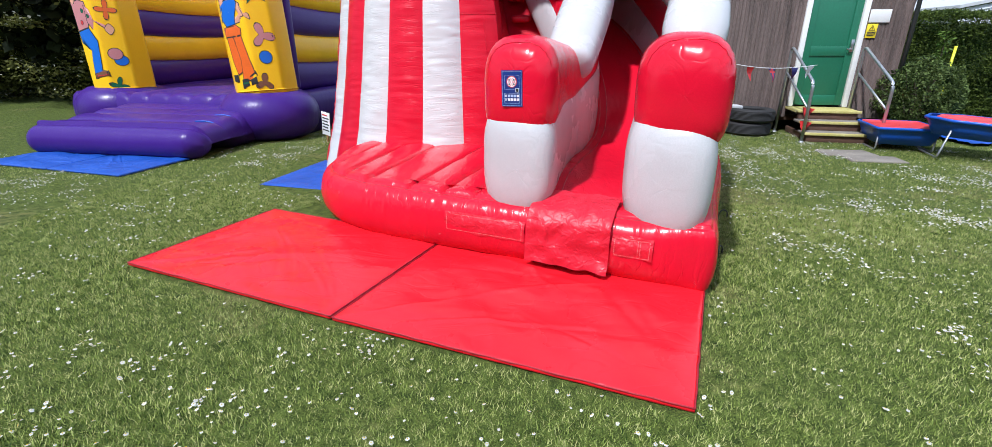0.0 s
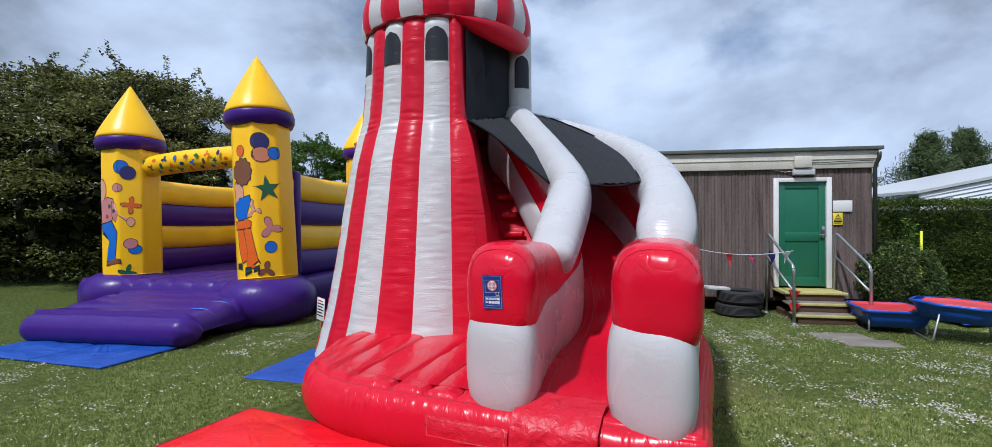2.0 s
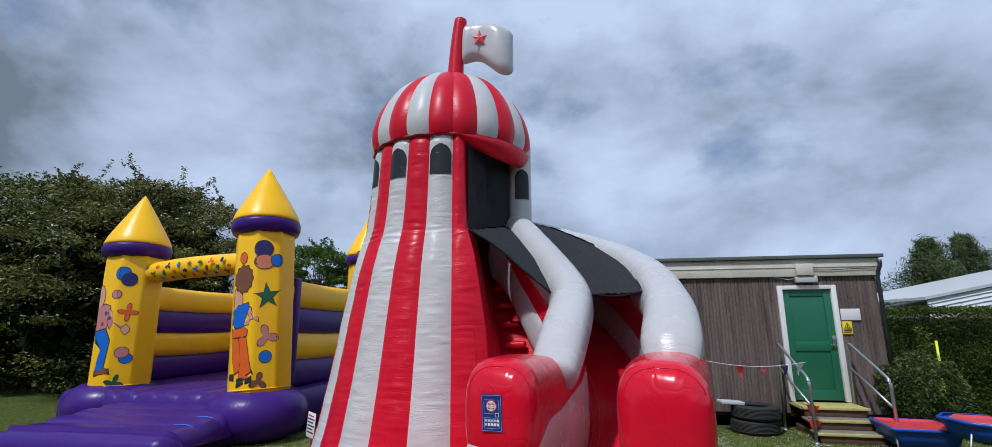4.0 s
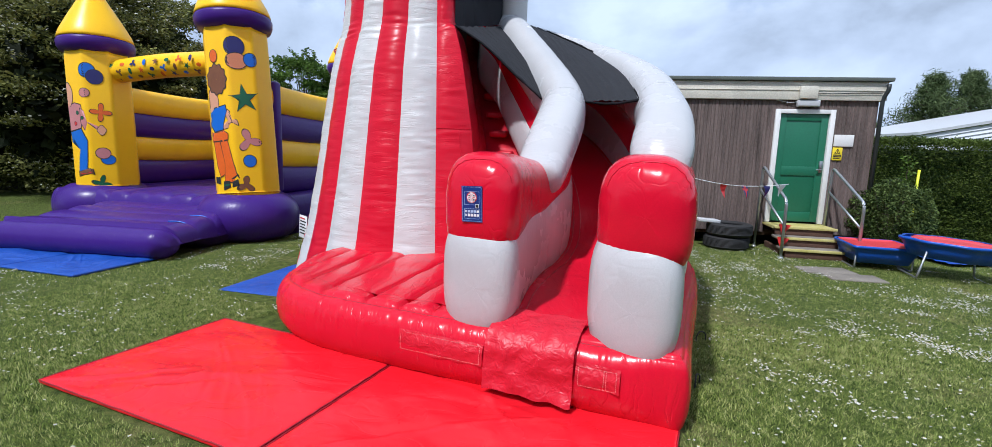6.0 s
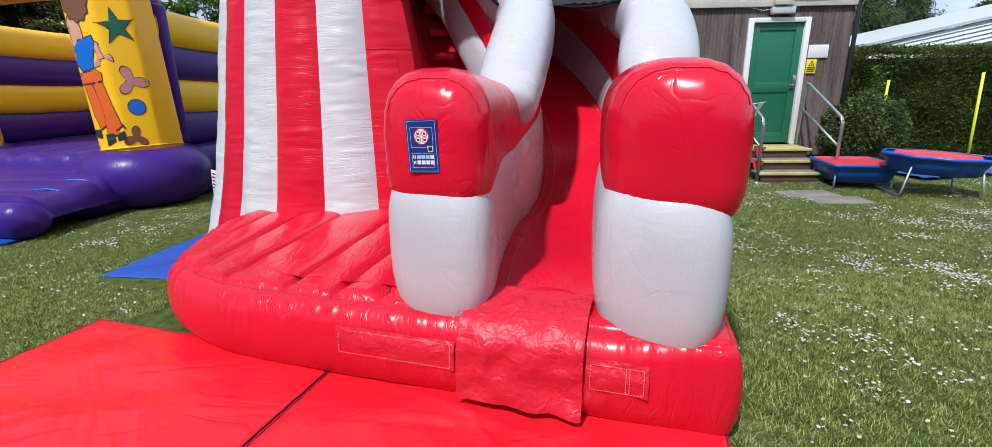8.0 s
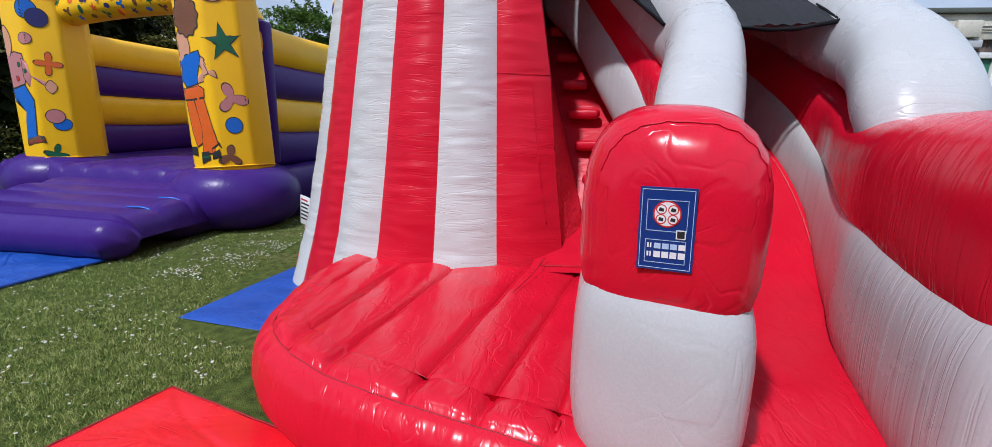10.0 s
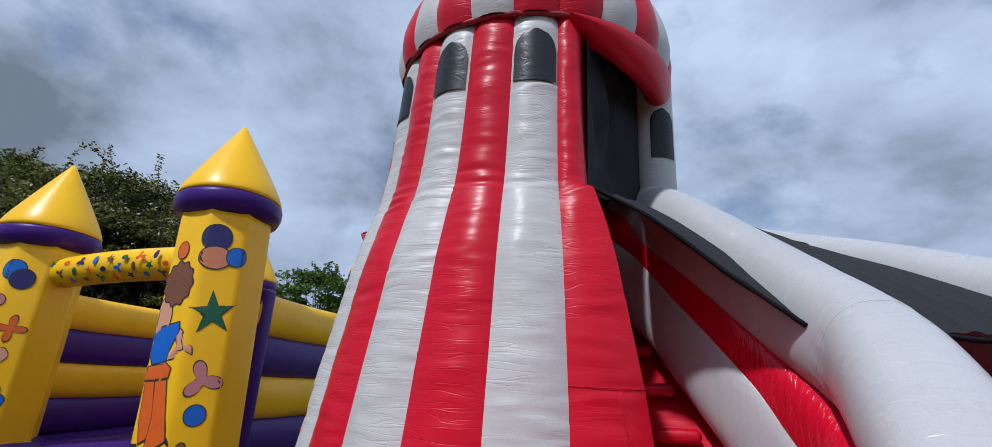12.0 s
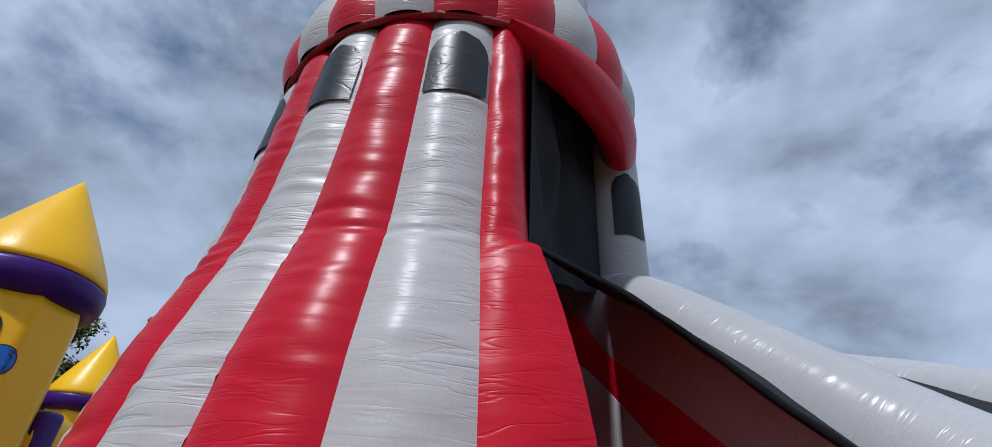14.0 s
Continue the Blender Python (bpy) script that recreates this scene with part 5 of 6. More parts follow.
for k, (outline, paint) in enumerate((
        (bumpy(-22, 2.60, 9, 0.22, 3), SKIN_PAINT),
        ([(-26, 2.40), (-8, 2.44), (6, 2.40), (9, 2.18), (2, 1.96), (-24, 1.90)], PINK_PAINT),
        ([(4, 2.34), (13, 2.28), (17, 2.08), (36, 2.0), (37, 1.92), (12, 1.94), (4, 2.06)], PINK_PAINT),
        (bumpy(41, 1.93, 7, 0.085, 4), SKIN_PAINT), (bumpy(-3, 2.26, 3.0, 0.035, 3), GREEN_PAINT), (bumpy(8, 2.16, 2.6, 0.03, 3), GREEN_PAINT), (bumpy(-10, 2.06, 3, 0.035, 3), RED_PRINT),
        ([(-24, 1.90), (2, 1.95), (15, 1.72), (11, 1.36), (8, 1.18), (-12, 1.16), (-8, 1.42), (-3, 1.62), (-22, 1.70)], BLUE_PAINT),
        ([(-12, 1.15), (10, 1.20), (20, 1.19), (22, 1.09), (-12, 1.06)], BROWN_PAINT), ([(-8, 1.115), (20, 1.135), (20, 1.115), (-8, 1.095)], RED_PRINT))):
    painted_shape(front_l, outline, paint, 0.0005 * k)


def c_part(name, mesh, label=""):
    return part(name, mesh, castle, label)


# bed, corner feet and the front step
def rolls(name, x0, x1, y0, y1, h, rise, seams, mat, depth=0.06, nose=0.26, across=False):
    """An inflated mattress: rolls between welded seams along its length, all ends rounded. across: seams run from front to back."""
    prof = []
    for j in range(14):
        a = math.pi * (0.5 + j / 13)
        prof.append((y0 + 0.2 + 0.22 * math.cos(a), h / 2 - h / 2 * math.sin(a) * (1 if a < math.pi else 0.98)))
    prof = prof[::-1]
    marks = [y0 - 0.25] + list(seams) + [y1]
    for y in np.linspace(y0 + 0.2, y1, 90)[1:]:
        k = max(i for i, m in enumerate(marks[:-1]) if y >= m - 1e-6)
        u = (y - marks[k]) / (marks[k + 1] - marks[k])
        prof.append((y, h + rise * (y - y0) / (y1 - y0) + depth * (abs(4 * u * (1 - u)) ** 0.5 - 0.75 * (k > 0 or u > 0.5) - 0.25)))
    prof += [(y1 + 0.04, h * 0.7), (y1, 0.0), ((y0 + y1) / 2, 0.0)]
    length = x1 - x0
    spots = np.r_[nose * (1 - np.cos(np.linspace(0, math.pi / 2, 14))), np.linspace(nose, length - nose, 40)[1:-1], length - nose * (1 - np.cos(np.linspace(math.pi / 2, 0, 14)))]
    rows = []
    for s in spots:
        q = max(0.0, 1 - min(s, length - s) / nose)
        f = math.sqrt(max(0.0004, 1 - q ** 2.3))
        row = []
        for y, z in prof:
            yy = (y0 + y1) / 2 + (y - (y0 + y1) / 2) * (1 - 0.16 * q ** 2.4)
            zz = h * 0.45 + (z - h * 0.45) * f
            wob = 0.010 * noise.noise(Vector((s * 1.6, y * 3.0, h * 9))) + 0.0015 * noise.noise(Vector((s * 7, y * 4, 3)))
            row.append((yy, x0 + s, zz + wob) if across else (x0 + s, yy, max(0.0, zz + wob * f)))
        rows.append(row)
    return grid(name, rows, mat, close_v=True, cap=True, flip=not across)


c_part("bed", rolls("bed", -0.55, CD + 0.5, -CW - 0.5, 0.86, BED - 0.04, 0.0, [-CW - 0.5 + 0.48 * j for j in range(1, 10)], PURPLE, 0.07, 0.24, True), "purple inflated bed")
for x, y in ((0.36, -0.2), (-CW + 0.25, 0.14)):
    foot = c_part("corner_foot", lathe("corner_foot", [(0.58, 0.01), (0.72, 0.10), (0.81, 0.23), (0.85, 0.38), (0.84, 0.52), (0.79, 0.65), (0.70, 0.75), (0.58, BED + 0.015), (0.4, BED + 0.02)], PURPLE, 40), "bulging purple corner foot")
    foot.location = (x, y, 0)
step = c_part("front_step", rolls("front_step", -1.5, 1.5, -1.02, 1.05, 0.46, 0.14, (-0.32, 0.14, 0.58), PURPLE), "purple inflated front step with seams")
step.location, step.rotation_euler = (-0.953, -1.42, 0), (0, 0, radians(4))
for y in (-0.32, 0.14, 0.58):
    z = 0.435 + 0.07 * (y + 1.0)
    part("cord", tube("cord", [(1.02, y - 0.02, z, 0.012, 0.01), (1.2, y, z, 0.014, 0.01), (1.36, y + 0.03, z - 0.05, 0.012, 0.01)], BLUE_PAINT, n=10, sides=6), step, "blue tie cord")


# walls of stacked tubes
def tube_wall(p, q, n=4):
    for j in range(n):
        z = BED + 0.24 + 0.505 * j
        rows = [(p[0] + (q[0] - p[0]) * u, p[1] + (q[1] - p[1]) * u, z - 0.05 * math.sin(math.pi * u), 0.2, 0.285) for u in (0, 0.25, 0.5, 0.75, 1)]
        c_part("wall_tube", tube("wall_tube", rows, YELLOW if j % 2 else PURPLE_DARK, n=40, sides=22, power=2.4, ripple=0.01), "yellow wall tube" if j % 2 else "dark purple wall tube")


tube_wall((0.40, 0.24), (0.26, CD - 0.3))
tube_wall((-CW + 0.05, 0.52), (-CW - 0.22, CD + 0.2))
tube_wall((-CW + 0.3, CD + 0.5), (-0.3, CD + 0.1))
for x, y in ((0.40, 0.22), (-CW + 0.05, 0.5)):
    c_part("wall_post", box("wall_post", (x - 0.23, y + 0.03, BED), (x + 0.23, y + 0.25, BED + 2.06), PURPLE_DARK, 0.06, 3), "dark purple end panel")
beam = [(-CW + 0.3, 0.27, 3.01, 0.215, 0.215), (-CW / 2, 0.15, 3.12, 0.22, 0.22), (-0.3, 0.03, 3.15, 0.215, 0.215)]
beam_ob = c_part("cross_beam", tube("cross_beam", beam, YELLOW, n=40, sides=28), "yellow cross beam painted with small motifs")
for j in range(26):
    u = (j + 0.5) / 26
    paint = (ORANGE_PAINT, BLUE_PAINT, GREEN_PAINT, NAVY_PAINT, BROWN_PAINT)[j % 5]
    shape = (splat(0.075, 3, j), blob(0.05, 0.035), star(0.07, 0.4, 5, j), blob(0.035, 0.06))[j % 4]
    a0 = (-0.9, -0.35, 0.25)[j % 3]
    rings = []
    for s in (1, 0.6, 0.02):
        rings.append([(-CW + 0.5 + (CW - 1.0) * u + px * s, 0.27 * (1 - u) - 0.228 * math.cos(a0 + pz * s / 0.22), 3.03 + 0.135 * u ** 0.7 + 0.228 * math.sin(a0 + pz * s / 0.22)) for px, pz in shape])
    part("painted_motif", grid("painted_motif", rings, paint, close_v=True), beam_ob)

for x0, x1 in ((-2.35, -1.05), (-1.02, 0.28)):
    c = [CAS_M @ Vector(p) for p in ((x0, -3.28 - 0.07 * x0, 0), (x1, -3.28 - 0.07 * x1, 0), (x1 + 0.1, -2.2 - 0.07 * x1, 0), (x0 + 0.1, -2.2 - 0.07 * x0, 0))]
    solid("landing_mat", pad("landing_mat", [(p.x, p.y) for p in c], 0.035, BLUE_TARP, 5 + x0), "flat blue landing mat in front of the bouncy castle", "mat", group="blue landing mats")

# little board on a stake beside the slide
board = thing("warning_board", "small white printed board on a wooden stake in the grass", "sign", pose(-3.36, 8.1, 0, 0, 6, -30))
part("stake", box("stake", (-0.02, 0.0, 0), (0.02, 0.025, 0.42), PINE_WOOD, 0.003), board, "wooden stake")
panel = part("panel", box("panel", (-0.11, -0.012, 0.12), (0.11, -0.002, 0.50), WHITE_PRINT, 0.003), board, "white printed panel")
for j in range(6):
    part("text_bar", box("text_bar", (-0.09, -0.0155, 0.44 - 0.05 * j), (0.06 + 0.03 * (j % 2), -0.0125, 0.46 - 0.05 * j), RED_PRINT if j == 0 else BLACK_PRINT, 0), panel)


# ---------------------------------------------------------------- timber hut
HX0, HX1, HY, HD = 1.2, 6.42, 10.39, 6.0
hut = thing("timber_hut", "brown timber-clad hut with a flat roof and a green door", "building", pose(3.8, HY + 3, 0))


def hut_part(name, mesh, parent=None, label=""):
    ob = part(name, mesh, parent or hut, label)
    if not parent:
        ob.matrix_parent_inverse = hut.matrix_basis.inverted()
    return ob


DX0, DX1, DZ0, DZ1 = 4.70, 5.715, 0.47, 2.555


def cladding(x0, x1, z0, z1, y):
    """Narrow upright boards with open joints."""
    verts, faces = [], []
    n = max(1, round((x1 - x0) / 0.062))
    w = (x1 - x0) / n
    for j in range(n):
        a, b = x0 + j * w, x0 + (j + 1) * w
        o = RNG.uniform(-0.003, 0.003)
        sect = [(a, y + 0.012), (a + 0.008, y + o), (b - 0.008, y + o), (b, y + 0.012)]
        base = len(verts)
        for z in (z0, z1):
            verts += [(px, py, z) for px, py in sect]
        faces += [(base + k, base + k + 1, base + 5 + k, base + 4 + k) for k in range(3)]
    return data_mesh("cladding", verts, faces, CLADDING, smooth=False)


wall = hut_part("front_wall", box("front_wall", (HX0, HY + 0.02, 0.28), (DX0, HY + 0.14, 2.75), CLADDING, 0), label="weathered brown board wall")
hut_part("front_wall", box("front_wall", (DX1, HY + 0.02, 0.28), (HX1, HY + 0.14, 2.75), CLADDING, 0))
hut_part("front_wall", box("front_wall", (DX0, HY + 0.02, DZ1), (DX1, HY + 0.14, 2.75), CLADDING, 0))
for a, b, z0, z1 in ((HX0, DX0, 0.27, 2.72), (DX1, HX1, 0.27, 2.72), (DX0, DX1, DZ1, 2.72)):
    tagged(part("cladding", cladding(a, b, z0, z1, HY), wall), kind="stuff")
for x0, x1, y0, y1 in ((HX1 - 0.12, HX1, HY + 0.14, HY + HD), (HX0, HX0 + 0.12, HY + 0.14, HY + HD), (HX0, HX1, HY + HD, HY + HD + 0.12)):
    hut_part("wall", box("wall", (x0, y0, 0.28), (x1, y1, 2.75), CLADDING, 0))
hut_part("floor_slab", box("floor_slab", (HX0 + 0.05, HY + 0.05, 0.2), (HX1 - 0.05, HY + HD, 0.30), STEP_WOOD, 0.01))
for x in (1.6, 3.0, 4.5, 6.1):
    hut_part("pier", box("pier", (x - 0.12, HY + 0.25, 0), (x + 0.12, HY + 0.5, 0.2), CONCRETE, 0.01))
hut_part("back_skirting", box("back_skirting", (HX0 + 0.1, HY + 0.6, 0), (HX1 - 0.1, HY + 0.65, 0.2), DARK_PLASTIC, 0))
hut_part("fascia", box("fascia", (HX0 - 0.06, HY - 0.06, 2.72), (HX1 + 0.08, HY + 0.03, 3.045), FASCIA, 0.006), label="cream painted fascia board, flaking")
hut_part("fascia", box("fascia", (HX0 - 0.06, HY - 0.074, 2.885), (HX1 + 0.08, HY - 0.063, 2.90), FASCIA, 0.003))
hut_part("fascia", box("fascia", (HX1 + 0.0, HY + 0.033, 2.72), (HX1 + 0.08, HY + HD + 0.1, 3.045), FASCIA, 0.006))
hut_part("roof", box("roof", (HX0 - 0.12, HY - 0.12, 3.05), (HX1 + 0.14, HY + HD + 0.2, 3.115), ROOF_EDGE, 0.008), label="flat grey felt roof edge")
hut_part("drainpipe", pipe("drainpipe", bent([(HX1 + 0.06, HY - 0.11, 3.0), (HX1 + 0.06, HY - 0.11, 2.9), (HX1 + 0.02, HY - 0.05, 2.75), (HX1 + 0.02, HY - 0.05, 0.25)], 0.04), 0.035, DARK_PLASTIC), label="dark plastic drainpipe")
# box light over the door and its cable
hut_part("junction_box", box("junction_box", (5.03, HY - 0.14, 2.735), (5.33, HY - 0.077, 2.955), FASCIA, 0.012), label="cream junction box")
hut_part("wall_lamp", box("wall_lamp", (5.02, HY - 0.11, 2.60), (5.40, HY - 0.005, 2.715), PLASTIC_GREY, 0.02, 3), label="grey bulkhead lamp")
hut_part("cable", pipe("cable", [(5.33, HY - 0.08, 2.84), (5.6, HY - 0.082, 2.83), (6.0, HY - 0.082, 2.845), (6.4, HY - 0.082, 2.85)], 0.008, DARK_PLASTIC, 6))
hut_part("cable", pipe("cable", [(5.02, HY - 0.05, 2.68), (4.9, HY - 0.03, 2.665), (4.75, HY - 0.03, 2.70), (4.66, HY - 0.02, 2.72)], 0.007, PLASTIC_GREY, 6))

door = thing("door_1", "closed green panelled door in a white frame at the hut", "door", pose(5.2, HY, 0.47), kind="structure")


def d_part(name, lo, hi, mat, parent=None, bevel=0.004, label=""):
    o = Vector((5.2, HY, 0.47))
    return part(name, box(name, Vector(lo) - o, Vector(hi) - o, mat, bevel), parent or door, label)


d_part("frame", (DX0, HY - 0.035, DZ0), (DX0 + 0.085, HY + 0.1, DZ1), FRAME_WHITE, label="white door frame")
d_part("frame", (DX1 - 0.085, HY - 0.035, DZ0), (DX1, HY + 0.1, DZ1), FRAME_WHITE)
d_part("frame", (DX0 + 0.085, HY - 0.035, DZ1 - 0.075), (DX1 - 0.085, HY + 0.1, DZ1), FRAME_WHITE)
leaf = d_part("leaf", (DX0 + 0.088, HY + 0.03, DZ0 + 0.02), (DX1 - 0.088, HY + 0.07, DZ1 - 0.078), DOOR_GREEN, label="green painted door leaf")
lx0, lx1, lz0, lz1 = DX0 + 0.09, DX1 - 0.09, DZ0 + 0.022, DZ1 - 0.08
for lo, hi in (((lx0, lz0), (lx0 + 0.12, lz1)), ((lx1 - 0.12, lz0), (lx1, lz1)), ((lx0 + 0.121, lz0), (lx1 - 0.121, lz0 + 0.18)), ((lx0 + 0.121, lz1 - 0.12), (lx1 - 0.121, lz1)), ((lx0 + 0.121, lz0 + 0.86), (lx1 - 0.121, lz0 + 1.03))):
    d_part("rail", (lo[0], HY + 0.012, lo[1]), (hi[0], HY + 0.029, hi[1]), DOOR_GREEN, leaf)
lock = d_part("lock", (lx1 - 0.085, HY - 0.025, 1.42), (lx1 - 0.025, HY + 0.0115, 1.63), CHROME, leaf, 0.01, "steel keypad lock")
d_part("handle", (lx1 - 0.14, HY - 0.05, 1.46), (lx1 - 0.04, HY - 0.027, 1.48), CHROME, leaf, 0.006)

# notices
notice = solid("notice_board", box("notice_board", (5.74, HY - 0.026, 1.905), (6.07, HY - 0.006, 2.115), FRAME_WHITE, 0.006), "blank off-white notice plate fixed to the cladding", "notice")
warn = solid("warning_sign", box("warning_sign", (5.74, HY - 0.022, 1.655), (5.905, HY - 0.006, 1.885), SIGN_YELLOW, 0.003), "yellow warning sign with a black triangle", "sign")
part("triangle", data_mesh("triangle", [(5.77, HY - 0.024, 1.775), (5.875, HY - 0.024, 1.775), (5.8225, HY - 0.024, 1.87)], [(0, 1, 2)], BLACK_PRINT, False), warn)
part("triangle", data_mesh("triangle", [(5.787, HY - 0.0255, 1.784), (5.858, HY - 0.0255, 1.784), (5.8225, HY - 0.0255, 1.85)], [(0, 1, 2)], SIGN_YELLOW, False), warn)
part("pictogram_bar", box("pictogram_bar", (5.817, HY - 0.0285, 1.79), (5.828, HY - 0.0265, 1.835), BLACK_PRINT, 0), warn)
for j in range(3):
    part("text_bar", box("text_bar", (5.755, HY - 0.0245, 1.74 - 0.028 * j), (5.89 - 0.02 * (j == 2), HY - 0.0225, 1.758 - 0.028 * j), BLACK_PRINT, 0), warn)

# steps
steps = thing("wooden_steps", "worn wooden steps with yellow painted edges below the door", "steps", pose(5.15, 9.7, 0, 0, 0, -4))
for j in range(3):
    z = 0.15 * (j + 1) + 0.01
    y0 = -0.52 + 0.30 * j
    part("riser", box("riser", (-0.47, y0 + 0.035, z - 0.15), (0.47, y0 + 0.065, z - 0.042), STEP_WOOD, 0.004), steps, "bare brown riser")
    tread = part("tread", box("tread", (-0.52, y0 + 0.045, z - 0.04), (0.52, y0 + (0.33 if j < 2 else 0.62), z), CONCRETE if j < 2 else STEP_YELLOW, 0.006), steps, "worn grey tread")
    part("nosing", box("nosing", (-0.525, y0, z - 0.04), (0.525, y0 + 0.043, z + 0.004), STEP_YELLOW, 0.008), tread, "yellow painted nosing")
for x in (-0.45, 0.41):
    part("stringer", box("stringer", (x, -0.40, 0), (x + 0.04, 0.65, 0.11), STEP_WOOD, 0.004), steps)


def handrail(x, label):
    rail = thing("handrail", label, "handrail", pose(x, 9.2, 0), group="step handrails")
    part("loop", pipe("loop", bent([(0.0, 0.0, 0), (0.0, 0.0, 0.97), (-0.04, 1.0, 1.52), (-0.04, 1.06, 0.0)], 0.1), 0.024, STEEL, 12), rail, "bent galvanised tube")
    part("mid_rail", pipe("mid_rail", [(0.0, 0.0, 0.55), (-0.02, 0.5, 0.81), (-0.04, 1.03, 1.08)], 0.019, STEEL, 10), rail)
    for y in (0.0, 1.06):
        foot = part("foot", lathe("foot", [(0.0, 0), (0.045, 0), (0.045, 0.012), (0.028, 0.03)], STEEL, 14), rail)
        foot.location = (0 if y == 0 else -0.04, y, 0)
    return rail


handrail(4.56, "grey galvanised tube handrail with bunting tied to it")
handrail(5.74, "grey galvanised tube handrail beside the wooden steps")

for (x, y), rz in (((4.85, 8.35), 4), ((5.02, 7.95), -3)):
    me = box("paving_slab", (-0.36, -0.2, -0.02), (0.36, 0.2, 0.012), CONCRETE, 0.012)
    solid("paving_slab", me, "weathered paving slab sunk in the grass by the steps", "paving slab", pose(x, y, 0.012, 0, 0, rz), group="slabs by the steps", kind="structure")


# tyres
def tyre_mesh():
    prof = [(0.22, -0.06), (0.215, -0.10), (0.25, -0.115), (0.33, -0.115), (0.37, -0.10), (0.39, -0.07)]
    for j in range(7):
        z = -0.06 + 0.02 * j
        prof += [(0.392, z - 0.007), (0.392, z + 0.007), (0.384, z + 0.009), (0.384, z + 0.011)]
    prof += [(0.39, 0.075), (0.37, 0.10), (0.33, 0.115), (0.25, 0.115), (0.215, 0.10), (0.22, 0.06), (0.30, 0.03), (0.30, -0.03), (0.22, -0.06)]
    pts = [[(r * math.cos(a), r * math.sin(a), z) for a in np.linspace(0, 2 * math.pi, 48, endpoint=False)] for r, z in prof]
    return grid("tyre", pts, RUBBER, close_v=True)


tyre_a = solid("tyre", tyre_mesh(), "old black car tyre lying flat in a stack", "tyre", pose(3.92, 9.98, 0.118), group="stacked tyres")
copy_thing(tyre_a, pose(3.95, 9.96, 0.352, 0, 0, 20))
solid("storage_crate", box("storage_crate", (-0.2, -0.12, 0), (0.2, 0.12, 0.06), PLASTIC_GREY, 0.015, 3), "shallow pale grey plastic crate lying on the tyres", "crate", pose(3.55, 9.96, 0.468, 0, 4, 8))


# sand and water trays
def tray_mesh(name, outline_fn, depth, mat):
    rows = []
    for s, z in ((0.70, -depth), (0.80, -depth), (0.90, -depth * 0.45), (0.97, -0.02), (1.0, -0.02), (1.03, 0.0), (1.03, 0.02), (1.0, 0.03), (0.97, 0.025)):
        rows.append([(x * s, y * s, z) for x, y in outline_fn])
    return grid(name, rows, mat, close_v=True)


def round_rect(a, b, r, n=6):
    out = []
    for cx, cy, a0 in ((a - r, b - r, 0), (-a + r, b - r, 90), (-a + r, -b + r, 180), (a - r, -b + r, 270)):
        for j in range(n + 1):
            t = radians(a0 + 90 * j / n)
            out.append((cx + r * math.cos(t), cy + r * math.sin(t)))
    return out


def wavy(r, n=48):
    return [(r * (1 + 0.05 * math.cos(8 * 2 * math.pi * j / n)) * math.cos(2 * math.pi * j / n), 0.85 * r * (1 + 0.05 * math.cos(8 * 2 * math.pi * j / n)) * math.sin(2 * math.pi * j / n)) for j in range(n)]


def lid_mesh(outline, s, z, mat, rim=0.02):
    rows = [[(x * s * q, y * s * q, z + h) for x, y in outline] for q, h in ((1.0, 0.0), (0.985, rim), (0.95, rim), (0.93, rim * 0.3), (0.5, 0.0), (0.02, 0.0))]
    return grid("lid", rows, mat, close_v=True)


tray = thing("play_tray", "blue rectangular water tray with a red lid on metal legs", "play tray", pose(5.85, 8.98, 0, 0, 0, -10))
body = part("basin", tray_mesh("basin", round_rect(0.43, 0.46, 0.06), 0.24, TRAY_BLUE), tray, "blue plastic basin")
body.location.z = 0.345
lid = part("lid", lid_mesh(round_rect(0.43, 0.46, 0.06), 0.93, 0.355, TRAY_RED), tray, "faded red plastic lid")
for x in (-0.37, 0.37):
    part("leg", pipe("leg", bent([(x, -0.36, 0.33), (x, -0.36, 0.015), (x, 0.36, 0.015), (x, 0.36, 0.33)], 0.05), 0.013, STEEL, 8), tray, "bent metal leg frame")
tray2 = thing("play_tray", "blue scalloped sand tray with a red lid on metal legs", "play tray", pose(6.42, 8.28, 0, 0, 3, -14))
body = part("basin", tray_mesh("basin", wavy(0.60), 0.22, TRAY_BLUE), tray2, "blue scalloped plastic basin")
body.location.z = 0.53
part("lid", lid_mesh(wavy(0.60), 0.80, 0.54, TRAY_RED), tray2, "faded red plastic lid")
for x in (-0.42, 0.42):
    part("leg", pipe("leg", bent([(x * 0.9, -0.30, 0.50), (x * 1.1, -0.34, 0.015), (x * 1.1, 0.34, 0.015), (x * 0.9, 0.30, 0.50)], 0.05), 0.014, STEEL, 8), tray2, "bent metal leg frame")
part("carry_handle", pipe("carry_handle", bent([(0.55, -0.2, 0.58), (0.72, -0.24, 0.66), (0.86, -0.24, 0.66)], 0.06), 0.013, STEEL, 8), tray2, "metal carrying handle")

# timber sandpit edge with a blue tarpaulin
solid("timber_sleeper", box("timber_sleeper", (-1.9, -0.09, 0), (1.9, 0.09, 0.20), PINE_WOOD, 0.012), "bare timber sleeper edging a sandpit", "sleeper", pose(9.9, 9.75, 0, 0, 0, 4))


